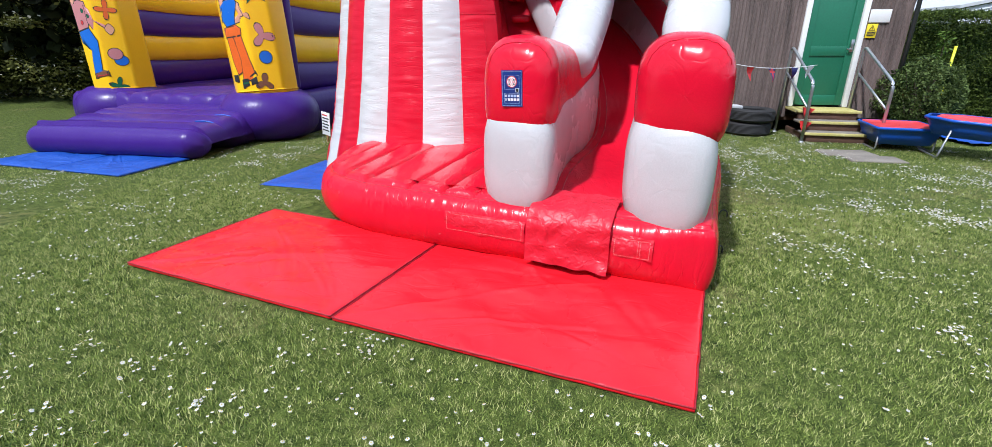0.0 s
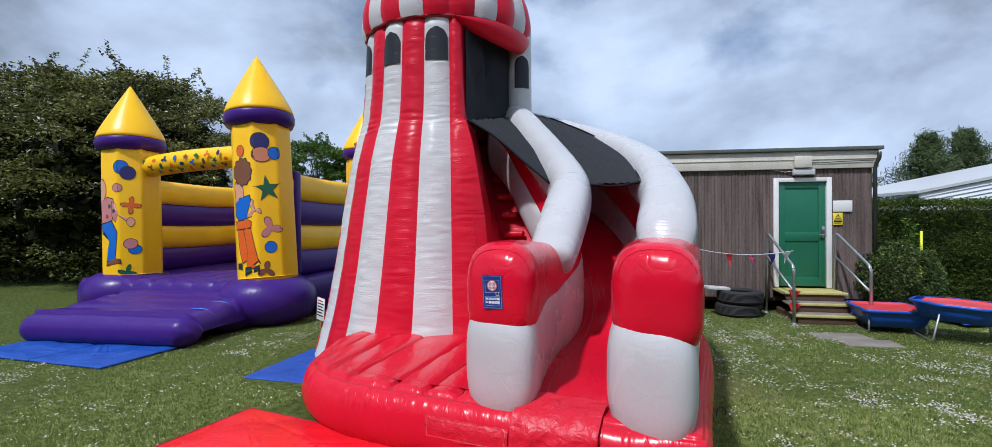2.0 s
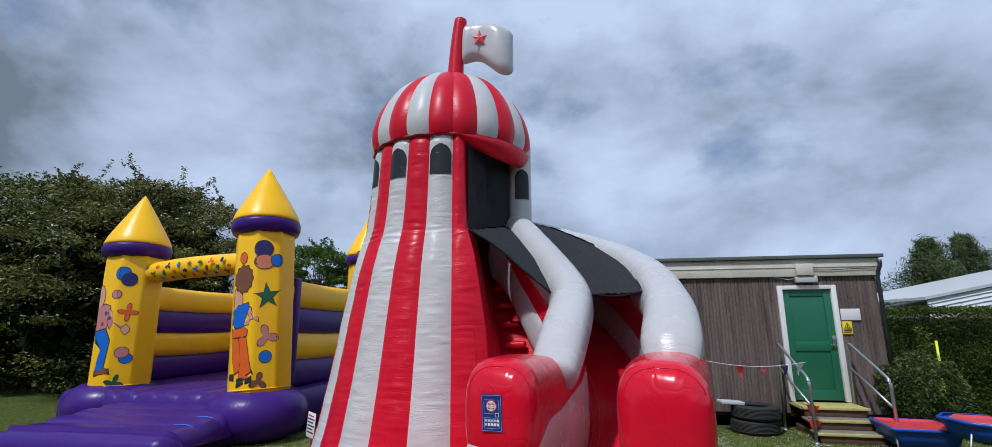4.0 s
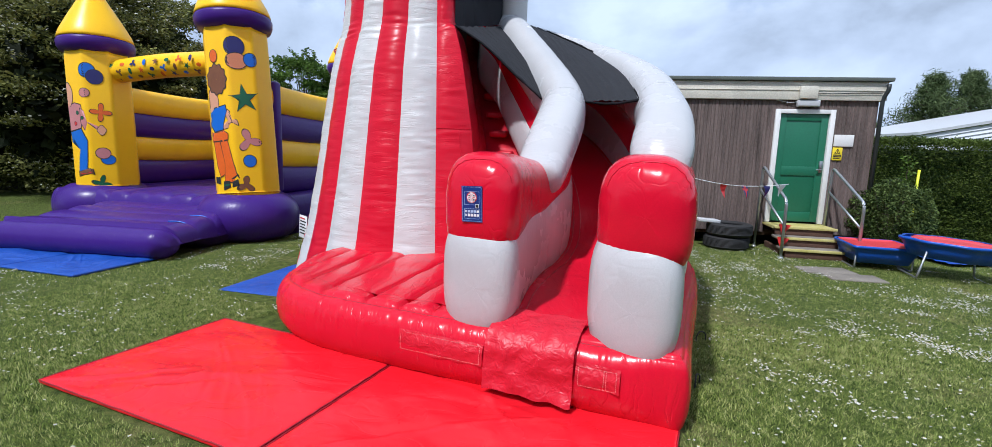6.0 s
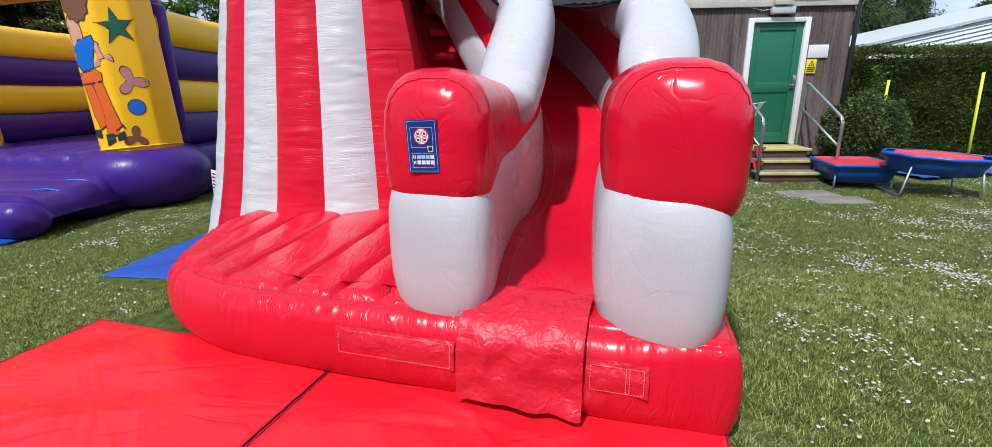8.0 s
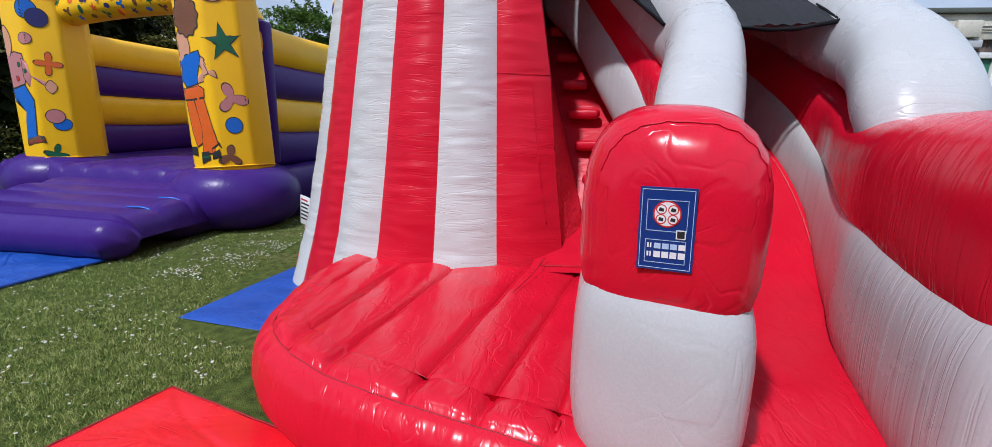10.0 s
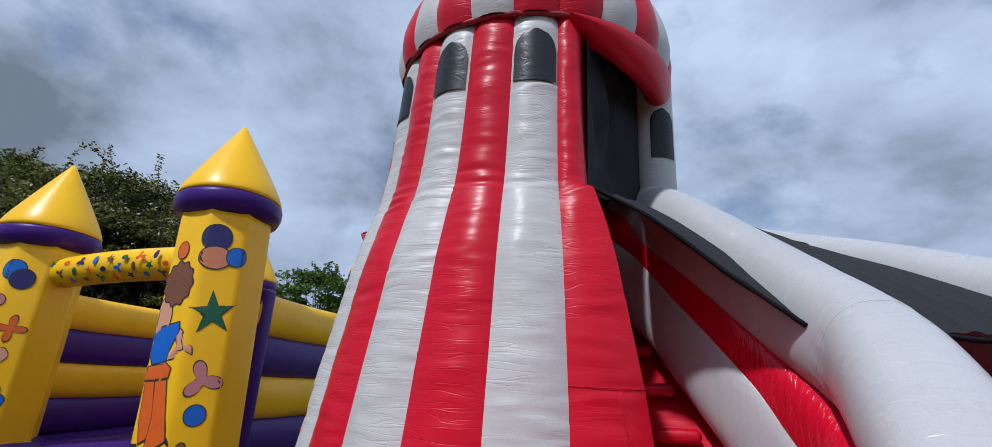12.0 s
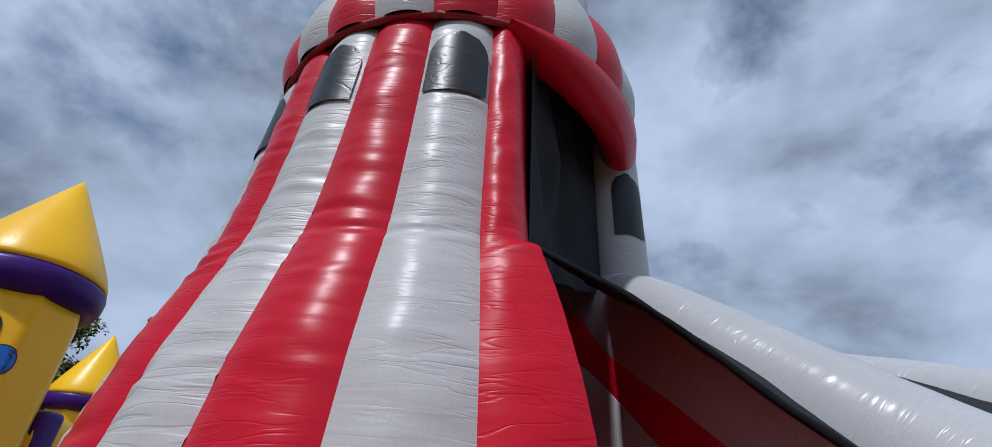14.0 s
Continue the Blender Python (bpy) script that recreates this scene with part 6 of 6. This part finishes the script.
def tarp_mesh(w, d):
    pts = []
    for u in np.linspace(-1, 1, 30):
        pts.append([(u * w, v * d, 0.06 + 0.16 * (1 - abs(u) ** 3) * (1 - abs(v) ** 3) * (0.6 + noise.noise(Vector((u * 2.5, v * 2.5, 1)))) + 0.04 * noise.noise(Vector((u * 7, v * 7, 2)))) for v in np.linspace(-1, 1, 20)])
    return grid("tarpaulin", pts, BLUE_TARP)


solid("tarpaulin", tarp_mesh(1.1, 0.5), "crumpled blue tarpaulin heaped behind the play trays", "tarpaulin", pose(8.1, 9.9, 0, 0, 0, 12))
solid("tarpaulin", tarp_mesh(0.9, 0.4), "crumpled blue tarpaulin over a sandpit edge", "tarpaulin", pose(9.9, 10.15, 0.08, 0, 0, -5))
solid("plastic_tub", box("plastic_tub", (-0.3, -0.15, 0), (0.3, 0.15, 0.10), WHITE_ROOF, 0.03, 3), "white plastic tub resting on the tarpaulin", "tub", pose(8.3, 9.9, 0.20, 0, 3, 5))
solid("marker_pole", pipe("marker_pole", [(8.78, 10.35, 0), (8.74, 10.35, 0.8), (8.70, 10.35, 1.62)], 0.022, YELLOW_POLE, 10), "thin fluorescent yellow plastic pole standing upright", "pole", group="yellow poles")
solid("marker_pole", pipe("marker_pole", [(7.62, 11.0, 0), (7.62, 11.0, 0.8), (7.63, 11.0, 1.52)], 0.022, YELLOW_POLE, 10), "thin fluorescent yellow plastic pole behind a bush", "pole", group="yellow poles")
solid("timber_stake", box("timber_stake", (-0.03, -0.02, 0), (0.03, 0.02, 0.5), PINE_WOOD, 0.004), "bare pine stake leaning in the grass", "stake", pose(3.16, 3.06, -0.02, 0, 22, 10))

# bunting
bunting = thing("bunting", "string of small flags tied to the handrail", "bunting", pose(3.8, 9.3, 1.2))
BA, BB = Vector((2.35, 7.6, 1.42)), Vector((4.56, 9.22, 1.24))


def bunt_at(u):
    return BA.lerp(BB, u) - Vector((0, 0, 0.10 * math.sin(math.pi * u)))


def b_part(name, mesh, label=""):
    ob = part(name, mesh, bunting, label)
    ob.matrix_parent_inverse = bunting.matrix_basis.inverted()
    return ob


b_part("string", pipe("string", [bunt_at(u) for u in np.linspace(0, 1, 16)], 0.006, WHITE_PRINT, 6), "white string")


def pennant(u, mats, size=0.2):
    p, t = bunt_at(u), (BB - BA).normalized()
    off = Vector((t.y, -t.x, 0)) * 0.0
    verts, faces, idx = [], [], []
    n = 6
    for i in range(n + 1):
        q = i / n
        w = size * 0.42 * (1 - q)
        sway = 0.02 * math.sin(q * 3 + u * 9)
        for s in (-1, -0.33, 0.33, 1):
            verts.append(p + t * w * s + Vector((sway, -sway, -size * q)) + off)
    for i in range(n):
        for s in range(3):
            a = i * 4 + s
            faces.append((a, a + 1, a + 5, a + 4))
            idx.append((1 if (s == 1 or i == 1) else 0) if len(mats) > 1 else 0)
    return data_mesh("pennant", verts, faces, mats, True, idx)


b_part("pennant", pennant(0.42, [RED_PRINT]), "red pennant")
b_part("pennant", pennant(0.60, [NAVY_PAINT, RED_PRINT]), "red, white and blue pennant")
b_part("pennant", pennant(0.78, [NAVY_PAINT]), "navy pennant")
b_part("pennant", pennant(0.93, [WHITE_PRINT]), "white pennant")
for z0, mat, lab in ((0.55, RED_PRINT, "red pennant"), (0.32, RED_PRINT, "red pennant")):
    b_part("pennant", data_mesh("pennant", [(4.60, 9.5, z0), (4.78, 9.45, z0 - 0.02), (4.66, 9.46, z0 - 0.2), (4.62, 9.48, z0 - 0.1)], [(0, 1, 2, 3)], mat, False), lab)


# ---------------------------------------------------------------- trees, hedge, bush
def limb_mesh(paths, mat):
    """Tapered limbs joined into one mesh. Paths: lists of (x, y, z, r)."""
    verts, faces = [], []
    for path in paths:
        p = np.array(path, float)
        p = spline(p, max(6, len(p) * 4))
        tang = np.gradient(p[:, :3], axis=0)
        base, sides = len(verts), 8
        for k in range(len(p)):
            t = tang[k] / np.linalg.norm(tang[k])
            ref = np.array((1.0, 0, 0)) if abs(t[2]) > 0.7 else np.array((0, 0, 1.0))
            s = np.cross(t, ref)
            s /= np.linalg.norm(s)
            u = np.cross(s, t)
            for j in range(sides):
                a = 2 * math.pi * j / sides
                verts.append(p[k, :3] + p[k, 3] * (math.cos(a) * s + math.sin(a) * u))
        for k in range(len(p) - 1):
            for j in range(sides):
                a, b = base + k * sides + j, base + k * sides + (j + 1) % sides
                faces.append((a, b, b + sides, a + sides))
    return data_mesh("limbs", verts, faces, mat)


def tree(x, y, height, spread, seed, leaf, label, n_leaves, leaf_size, blossom=0.0, low=0.25, clumps=60, trunk=0.16, lean=0.0):
    rng = np.random.RandomState(seed)
    ob = thing("tree", label, "tree", pose(x, y, 0))
    stems = []
    top = height * 0.78
    stems.append([(0, 0, 0, trunk), (0.1 + lean * 0.2, 0, height * 0.18, trunk * 0.8), (0.05 + lean * 0.5, 0.1, height * 0.45, trunk * 0.55), (lean, 0.1, top, trunk * 0.12)])
    centres = []
    for k in range(clumps):
        a = rng.uniform(0, 2 * math.pi)
        h = height * rng.uniform(low, 0.97)
        f = math.sin(math.pi * min(1.0, max(0.06, (h / height - low * 0.55) / (1.04 - low * 0.55)))) ** 0.6
        r = spread * f * rng.uniform(0.35, 1.0)
        centres.append((r * math.cos(a) + lean * h / height, r * math.sin(a), h))
        if k % 3 == 0:
            z0 = height * rng.uniform(0.12, 0.5)
            cx, cy, cz = centres[-1]
            stems.append([(0, 0, z0, trunk * 0.4), (cx * 0.4, cy * 0.4, z0 + (cz - z0) * 0.5, trunk * 0.25), (cx, cy, cz, trunk * 0.06)])
    part("trunk", limb_mesh(stems, BARK), ob, "grey-brown trunk and limbs")
    c = np.array(centres)
    size = spread * 0.20 * rng.uniform(0.55, 1.3, len(c))
    pick = rng.randint(0, len(c), n_leaves)
    d = rng.normal(size=(n_leaves, 3))
    d /= np.linalg.norm(d, axis=1)[:, None]
    rad = size[pick] * rng.uniform(0.1, 1.0, n_leaves) ** 0.7
    pts = c[pick] + d * rad[:, None] * np.array((1.35, 1.35, 0.42))
    pts[:, 2] -= 0.25 * (rad / spread) * rad
    pts[:, 2] = np.maximum(pts[:, 2], 0.05)
    # shoots that stand out of the outline
    shoots, wands = [], []
    for k in range(70):
        cx, cy, cz = c[rng.randint(len(c))]
        if cz < height * 0.6:
            continue
        w = np.array((rng.uniform(-0.8, 0.8), rng.uniform(-0.4, 0.4), rng.uniform(0.35, 1.0)))
        long = spread * rng.uniform(0.2, 0.5)
        wands.append([(*(np.array((cx, cy, cz)) + w * q - np.array((0, 0, 0.22 * q * q / long))), 0.012 * (1.1 - q / long)) for q in np.linspace(0, long, 5)])
        for q in np.repeat(np.linspace(0.05, long, 22), 3):
            shoots.append(np.array((cx, cy, cz)) + w * q - np.array((0, 0, 0.22 * q * q / long)) + rng.normal(size=3) * 0.055)
    for wand in wands:
        part("shoot", limb_mesh([wand], BARK), ob, "thin arching shoot")
    if shoots:
        pts = np.vstack([pts, shoots])
    crown = part("crown", leaves("crown", pts, leaf, leaf_size, seed, 0.45), ob)
    tagged(crown, kind="stuff")
    if blossom:
        # added large leaves, coloured nearly black for the deep shade inside the crown
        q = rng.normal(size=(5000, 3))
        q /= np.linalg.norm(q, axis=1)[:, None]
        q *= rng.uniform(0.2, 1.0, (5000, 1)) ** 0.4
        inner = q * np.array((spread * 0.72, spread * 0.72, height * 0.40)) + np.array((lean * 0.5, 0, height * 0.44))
        tagged(part("shade_foliage", leaves("shade_foliage", inner[inner[:, 2] > 0.3], LEAF_SHADE, leaf_size * 3.2, seed + 2, 0.0, 0.7), ob, "near-black added leaves that stand for the crown's inner shade"), kind="stuff")
    if blossom:
        m = rng.rand(len(pts)) < blossom
        m &= np.array([noise.noise(Vector((float(p[0]) * 0.9 + seed, float(p[1]) * 0.9, float(p[2]) * 0.9))) > 0.0 for p in pts]) if len(pts) else m
        q = pts[m] + rng.normal(size=(m.sum(), 3)) * 0.03 + np.array((0, 0, 0.04))
        tagged(part("blossom", leaves("blossom", q, BLOSSOM, leaf_size * 0.75, seed + 1, 0.6), ob, "white may blossom"), kind="stuff")
    return ob


tree(-12.3, 13.0, 6.2, 3.1, 11, LEAF_HAWTHORN, "dense hawthorn tree with white blossom behind the castle", 64000, 0.055, 0.16, 0.05, 210, 0.17)
tree(-16.4, 13.8, 6.7, 3.9, 12, LEAF_HAWTHORN, "tall dense hawthorn tree in white blossom", 64000, 0.06, 0.14, 0.04, 230, 0.2)
tree(-15.2, 17.6, 7.6, 3.2, 13, LEAF_HAWTHORN, "hawthorn tree with blossom seen over the castle walls", 40000, 0.065, 0.14, 0.15, 150, 0.17)
tree(-20.5, 12.0, 5.6, 4.0, 14, LEAF_HAWTHORN, "dense dark hedgerow tree beside the lawn", 36000, 0.075, 0.10, 0.02, 150, 0.2)
tree(-19.0, 17.5, 6.6, 3.6, 15, LEAF_HAWTHORN, "dense hedgerow tree behind the castle", 32000, 0.075, 0.10, 0.1, 130, 0.2)
tree(-12.6, 25.0, 6.1, 2.9, 16, LEAF_BRIGHT, "fresh green tree beyond the hedgerow", 22000, 0.085, 0.0, 0.2, 110, 0.16)
tree(-10.2, 26.0, 5.4, 2.6, 17, LEAF_BRIGHT, "fresh green tree far behind the slide", 18000, 0.085, 0.0, 0.2, 90, 0.16)


def pine(x, y, height, spread, seed):
    rng = np.random.RandomState(seed)
    ob = thing("pine_tree", "dark green pine tree beyond the hedge", "tree", pose(x, y, 0), group="far pines")
    stems, pts = [[(0, 0, 0, 0.2), (0, 0, height * 0.5, 0.13), (0, 0, height, 0.02)]], []
    z = height * 0.15
    while z < height:
        r = spread * (1 - (z / height) ** 1.6) + 0.25
        for j in range(7):
            a = rng.uniform(0, 2 * math.pi)
            rr = r * rng.uniform(0.6, 1.1)
            end = np.array((rr * math.cos(a), rr * math.sin(a), z + rr * 0.28))
            stems.append([(0, 0, z, 0.05), (end[0] * 0.5, end[1] * 0.5, z + rr * 0.06, 0.03), (*end, 0.008)])
            for q in rng.uniform(0.25, 1.05, 170):
                pts.append(np.array((end[0] * q, end[1] * q, z + rr * 0.28 * q * q)) + rng.normal(size=3) * 0.16)
        z += height * 0.055
    part("trunk", limb_mesh(stems, BARK), ob)
    tagged(part("crown", leaves("crown", np.array(pts), NEEDLES, 0.15, seed, 0.0, 0.12), ob), kind="stuff")


pine(19.5, 29.0, 6.0, 2.4, 21)
pine(22.3, 30.5, 6.4, 2.6, 22)
pine(17.0, 31.0, 4.6, 2.2, 23)
pine(26.0, 30.0, 5.2, 2.5, 24)


def hedge(x0, y0, x1, y1, height, depth, n, seed, label, leaf=0.045):
    rng = np.random.RandomState(seed)
    a, b = np.array((x0, y0)), np.array((x1, y1))
    t = (b - a) / np.linalg.norm(b - a)
    nrm = np.array((t[1], -t[0]))
    length = np.linalg.norm(b - a)
    ob = thing("hedge", label, "hedge", pose(x0, y0, 0))
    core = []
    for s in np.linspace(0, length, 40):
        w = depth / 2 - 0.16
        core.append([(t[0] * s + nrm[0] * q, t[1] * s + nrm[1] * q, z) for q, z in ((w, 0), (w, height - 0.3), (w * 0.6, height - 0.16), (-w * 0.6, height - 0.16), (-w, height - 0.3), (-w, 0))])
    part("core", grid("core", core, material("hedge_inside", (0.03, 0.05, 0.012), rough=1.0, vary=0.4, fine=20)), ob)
    s = rng.uniform(0, length, n)
    face = rng.rand(n)
    q = np.where(face < 0.75, depth / 2, rng.uniform(-depth / 2, depth / 2, n))
    z = np.where(face < 0.75, rng.uniform(0, height, n), height)
    wob = np.array([0.10 * noise.noise(Vector((u * 1.3, v * 1.5, seed))) for u, v in zip(s, z)])
    q = q + wob * (face < 0.75) + rng.normal(size=n) * 0.05
    z = z + wob * 0.6 * (face >= 0.75) + rng.normal(size=n) * 0.035
    pts = np.c_[t[0] * s + nrm[0] * q, t[1] * s + nrm[1] * q, np.maximum(z, 0.02)]
    tagged(part("foliage", leaves("foliage", pts, LEAF_HEDGE, leaf, seed, 0.2), ob), kind="stuff")


hedge(6.9, 12.4, 16.5, 12.1, 2.1, 0.9, 150000, 31, "tall clipped green hedge at the edge of the lawn", 0.023)
# two unseen hedges, added to cut low sky light behind and beside the view
hedge(26, -8.0, -28, -8.0, 5.0, 1.6, 26000, 32, "unseen tall hedge added to block low sky light", 0.13)
hedge(17.2, 12.5, 17.6, -8.5, 3.0, 1.2, 14000, 33, "unseen tall hedge added to block low sky light", 0.1)

bush = thing("bush", "rounded leafy green bush beside the hut steps", "bush", pose(6.78, 10.25, 0))
rng = np.random.RandomState(41)
stems = []
for k in range(14):
    a = rng.uniform(0, 2 * math.pi)
    r = rng.uniform(0.2, 0.55)
    stems.append([(0.05 * math.cos(a), 0.05 * math.sin(a), 0, 0.018), (r * 0.5 * math.cos(a), r * 0.5 * math.sin(a), 0.5, 0.012), (r * math.cos(a), r * math.sin(a), rng.uniform(0.8, 1.2), 0.004)])
part("stems", limb_mesh(stems, BARK), bush, "thin woody stems")
d = rng.normal(size=(17000, 3))
d /= np.linalg.norm(d, axis=1)[:, None]
r = rng.uniform(0.5, 1.0, 17000) ** 0.4
lump = np.array([1 + 0.25 * noise.noise(Vector(v * 2.2)) for v in d])
pts = d * (r * lump)[:, None] * np.array((0.66, 0.6, 0.62)) + np.array((0, 0, 0.70))
pts = pts[pts[:, 2] > 0.04]
tagged(part("foliage", leaves("foliage", pts, LEAF_BUSH, 0.024, 42, 0.2), bush), kind="stuff")
sapling = thing("sapling", "thin leafy sapling rising above the bush", "plant", pose(7.35, 10.9, 0))
part("stem", limb_mesh([[(0, 0, 0, 0.012), (0.02, 0, 0.9, 0.01), (0.0, 0, 1.75, 0.004)]], BARK), sapling)
q = np.c_[rng.normal(size=160) * 0.06, rng.normal(size=160) * 0.06, rng.uniform(1.2, 1.78, 160)]
tagged(part("foliage", leaves("foliage", q, LEAF_BRIGHT, 0.035, 43, 0.3), sapling), kind="stuff")

# low white-roofed building beyond the hedge
far = thing("roofed_building", "low building with a pale ribbed metal roof", "building", pose(16.0, 20.0, 0))
part("wall", data_mesh("wall", [(-2.2, 0, 0), (10, 0, 0), (10, 0, 4.3), (-2.2, 0, 2.3), (-2.2, 7, 0), (10, 7, 0), (10, 7, 4.3), (-2.2, 7, 2.3)], [(0, 1, 2, 3), (5, 4, 7, 6), (4, 0, 3, 7), (1, 5, 6, 2), (3, 2, 6, 7)], PLASTIC_GREY, False), far, "pale grey wall")
for j in range(5):
    z0 = 0.02 - 0.14 * j
    part("weatherboard", data_mesh("weatherboard", [(-2.9, -0.3 - 0.01 * j, 2.58 + z0), (10, -0.3 - 0.01 * j, 5.2 + z0), (10, -0.36 - 0.01 * j, 5.07 + z0), (-2.9, -0.36 - 0.01 * j, 2.45 + z0)], [(3, 2, 1, 0)], WHITE_ROOF, False), far, "white weatherboard")
part("roof", data_mesh("roof", [(-3.0, -0.42, 2.62), (10, -0.42, 5.26), (10, 7, 5.26), (-3.0, 7, 2.62), (-3.0, -0.42, 2.72), (10, -0.42, 5.36), (10, 7, 5.36), (-3.0, 7, 2.72)], [(3, 2, 1, 0), (4, 5, 6, 7), (0, 1, 5, 4), (3, 0, 4, 7)], PLASTIC_GREY, False), far, "pale grey metal roof")

# ---------------------------------------------------------------- grass blades and daisies
COVER = [[(-2.50, 3.17), (1.305, 2.19), (1.66, 3.4), (2.36, 6.2), (2.3, 6.8), (0.8, 8.9), (-1.0, 9.9), (-2.9, 9.0), (-3.2, 7.5), (-2.84, 5.3), (-1.7, 5.0), (-2.14, 4.5)]]


def free(x, y):
    return not inside(COVER[0], x, y) and not (x < -4.6 and 6.4 < y < 14) and not (1.2 < x < 6.5 and y > 10.2)


def free_all(x, y):
    """The same test for arrays."""
    hit = np.zeros(len(x), bool)
    poly = COVER[0]
    for (x0, y0), (x1, y1) in zip(poly, poly[1:] + poly[:1]):
        hit ^= ((y0 > y) != (y1 > y)) & (x < (x1 - x0) * (y - y0) / (y1 - y0) + x0)
    return ~hit & ~((x < -4.6) & (y > 6.4) & (y < 14)) & ~((x > 1.2) & (x < 6.5) & (y > 10.2))


def scatter(n, x0, x1, y0, y1, seed):
    rng = np.random.RandomState(seed)
    x, y = rng.uniform(x0, x1, n), rng.uniform(y0, y1, n)
    keep = free_all(x, y)
    return np.c_[x[keep], y[keep]]


def blade_mesh(xy, seed, height, width):
    rng = np.random.RandomState(seed)
    n = len(xy)
    a = rng.uniform(0, 2 * math.pi, n)
    h = height * rng.uniform(0.5, 1.3, n)
    w = width * rng.uniform(0.7, 1.3, n)
    base = np.c_[xy, np.full(n, -0.004)]
    side = np.c_[np.cos(a) * w, np.sin(a) * w, np.zeros(n)]
    bend = rng.uniform(0.3, 1.3, n) * h
    b = a + math.pi / 2 + rng.normal(size=n) * 0.4
    tip = base + np.c_[np.cos(b) * bend, np.sin(b) * bend, h]
    v = np.stack([base - side, base + side, tip], 1).reshape(-1, 3)
    me = bpy.data.meshes.new("grass_blades")
    me.vertices.add(3 * n)
    me.vertices.foreach_set("co", v.ravel())
    me.loops.add(3 * n)
    me.loops.foreach_set("vertex_index", np.arange(3 * n))
    me.polygons.add(n)
    me.polygons.foreach_set("loop_start", np.arange(0, 3 * n, 3))
    me.polygons.foreach_set("loop_total", np.full(n, 3))
    me.materials.append(GRASS_BLADE)
    me.update()
    return me


xy = np.vstack([scatter(560000, -4.4, 5.4, 0.9, 5.5, 51), scatter(430000, -8.8, 8.5, 4.5, 10.8, 52)])
solid("grass_blades", blade_mesh(xy, 53, 0.026, 0.0021), "short mown grass blades of the lawn", "grass", kind="stuff")


def daisies(xy, seed):
    rng = np.random.RandomState(seed)
    verts, faces, idx = [], [], []
    for x, y in xy:
        r = rng.uniform(0.0065, 0.0112)
        z = rng.uniform(0.012, 0.03)
        tx, ty = rng.normal(0, 0.25, 2)
        b = len(verts)
        verts.append((x, y, z + 0.001))
        for j in range(10):
            a = 2 * math.pi * j / 10
            q = r * (1 if j % 2 == 0 else 0.82)
            dx, dy = q * math.cos(a), q * math.sin(a)
            verts.append((x + dx, y + dy, z + dx * tx + dy * ty))
        for j in range(10):
            faces.append((b, b + 1 + j, b + 1 + (j + 1) % 10))
            idx.append(0)
        c = len(verts)
        for j in range(6):
            a = 2 * math.pi * j / 6
            verts.append((x + 0.35 * r * math.cos(a), y + 0.35 * r * math.sin(a), z + 0.0035))
        faces.append(tuple(range(c, c + 6)))
        idx.append(1)
    return data_mesh("daisies", verts, faces, [PETAL, DAISY_EYE], False, idx)


def daisy_spots(n, x0, x1, y0, y1, seed):
    """Daisies grow in drifts."""
    rng = np.random.RandomState(seed)
    out = []
    while len(out) < n:
        x, y = rng.uniform(x0, x1), rng.uniform(y0, y1)
        d = 0.42 + 0.6 * noise.noise(Vector((x * 0.8, y * 0.8, 5))) + 0.8 * noise.noise(Vector((x * 3.4, y * 3.4, 8)))
        if rng.rand() < max(0.05, d) ** 2 and free(x, y):
            out.append((x, y))
            if d > 0.75:
                for j in range(rng.randint(0, 4)):
                    u, w = x + rng.normal() * 0.05, y + rng.normal() * 0.05
                    if free(u, w):
                        out.append((u, w))
    return out


solid("daisies", daisies(daisy_spots(4400, -6.0, 7.0, 0.8, 6.0, 61) + daisy_spots(11500, -9, 9, 5.0, 11, 62), 63), "white daisies scattered over the lawn", "daisies", kind="stuff")
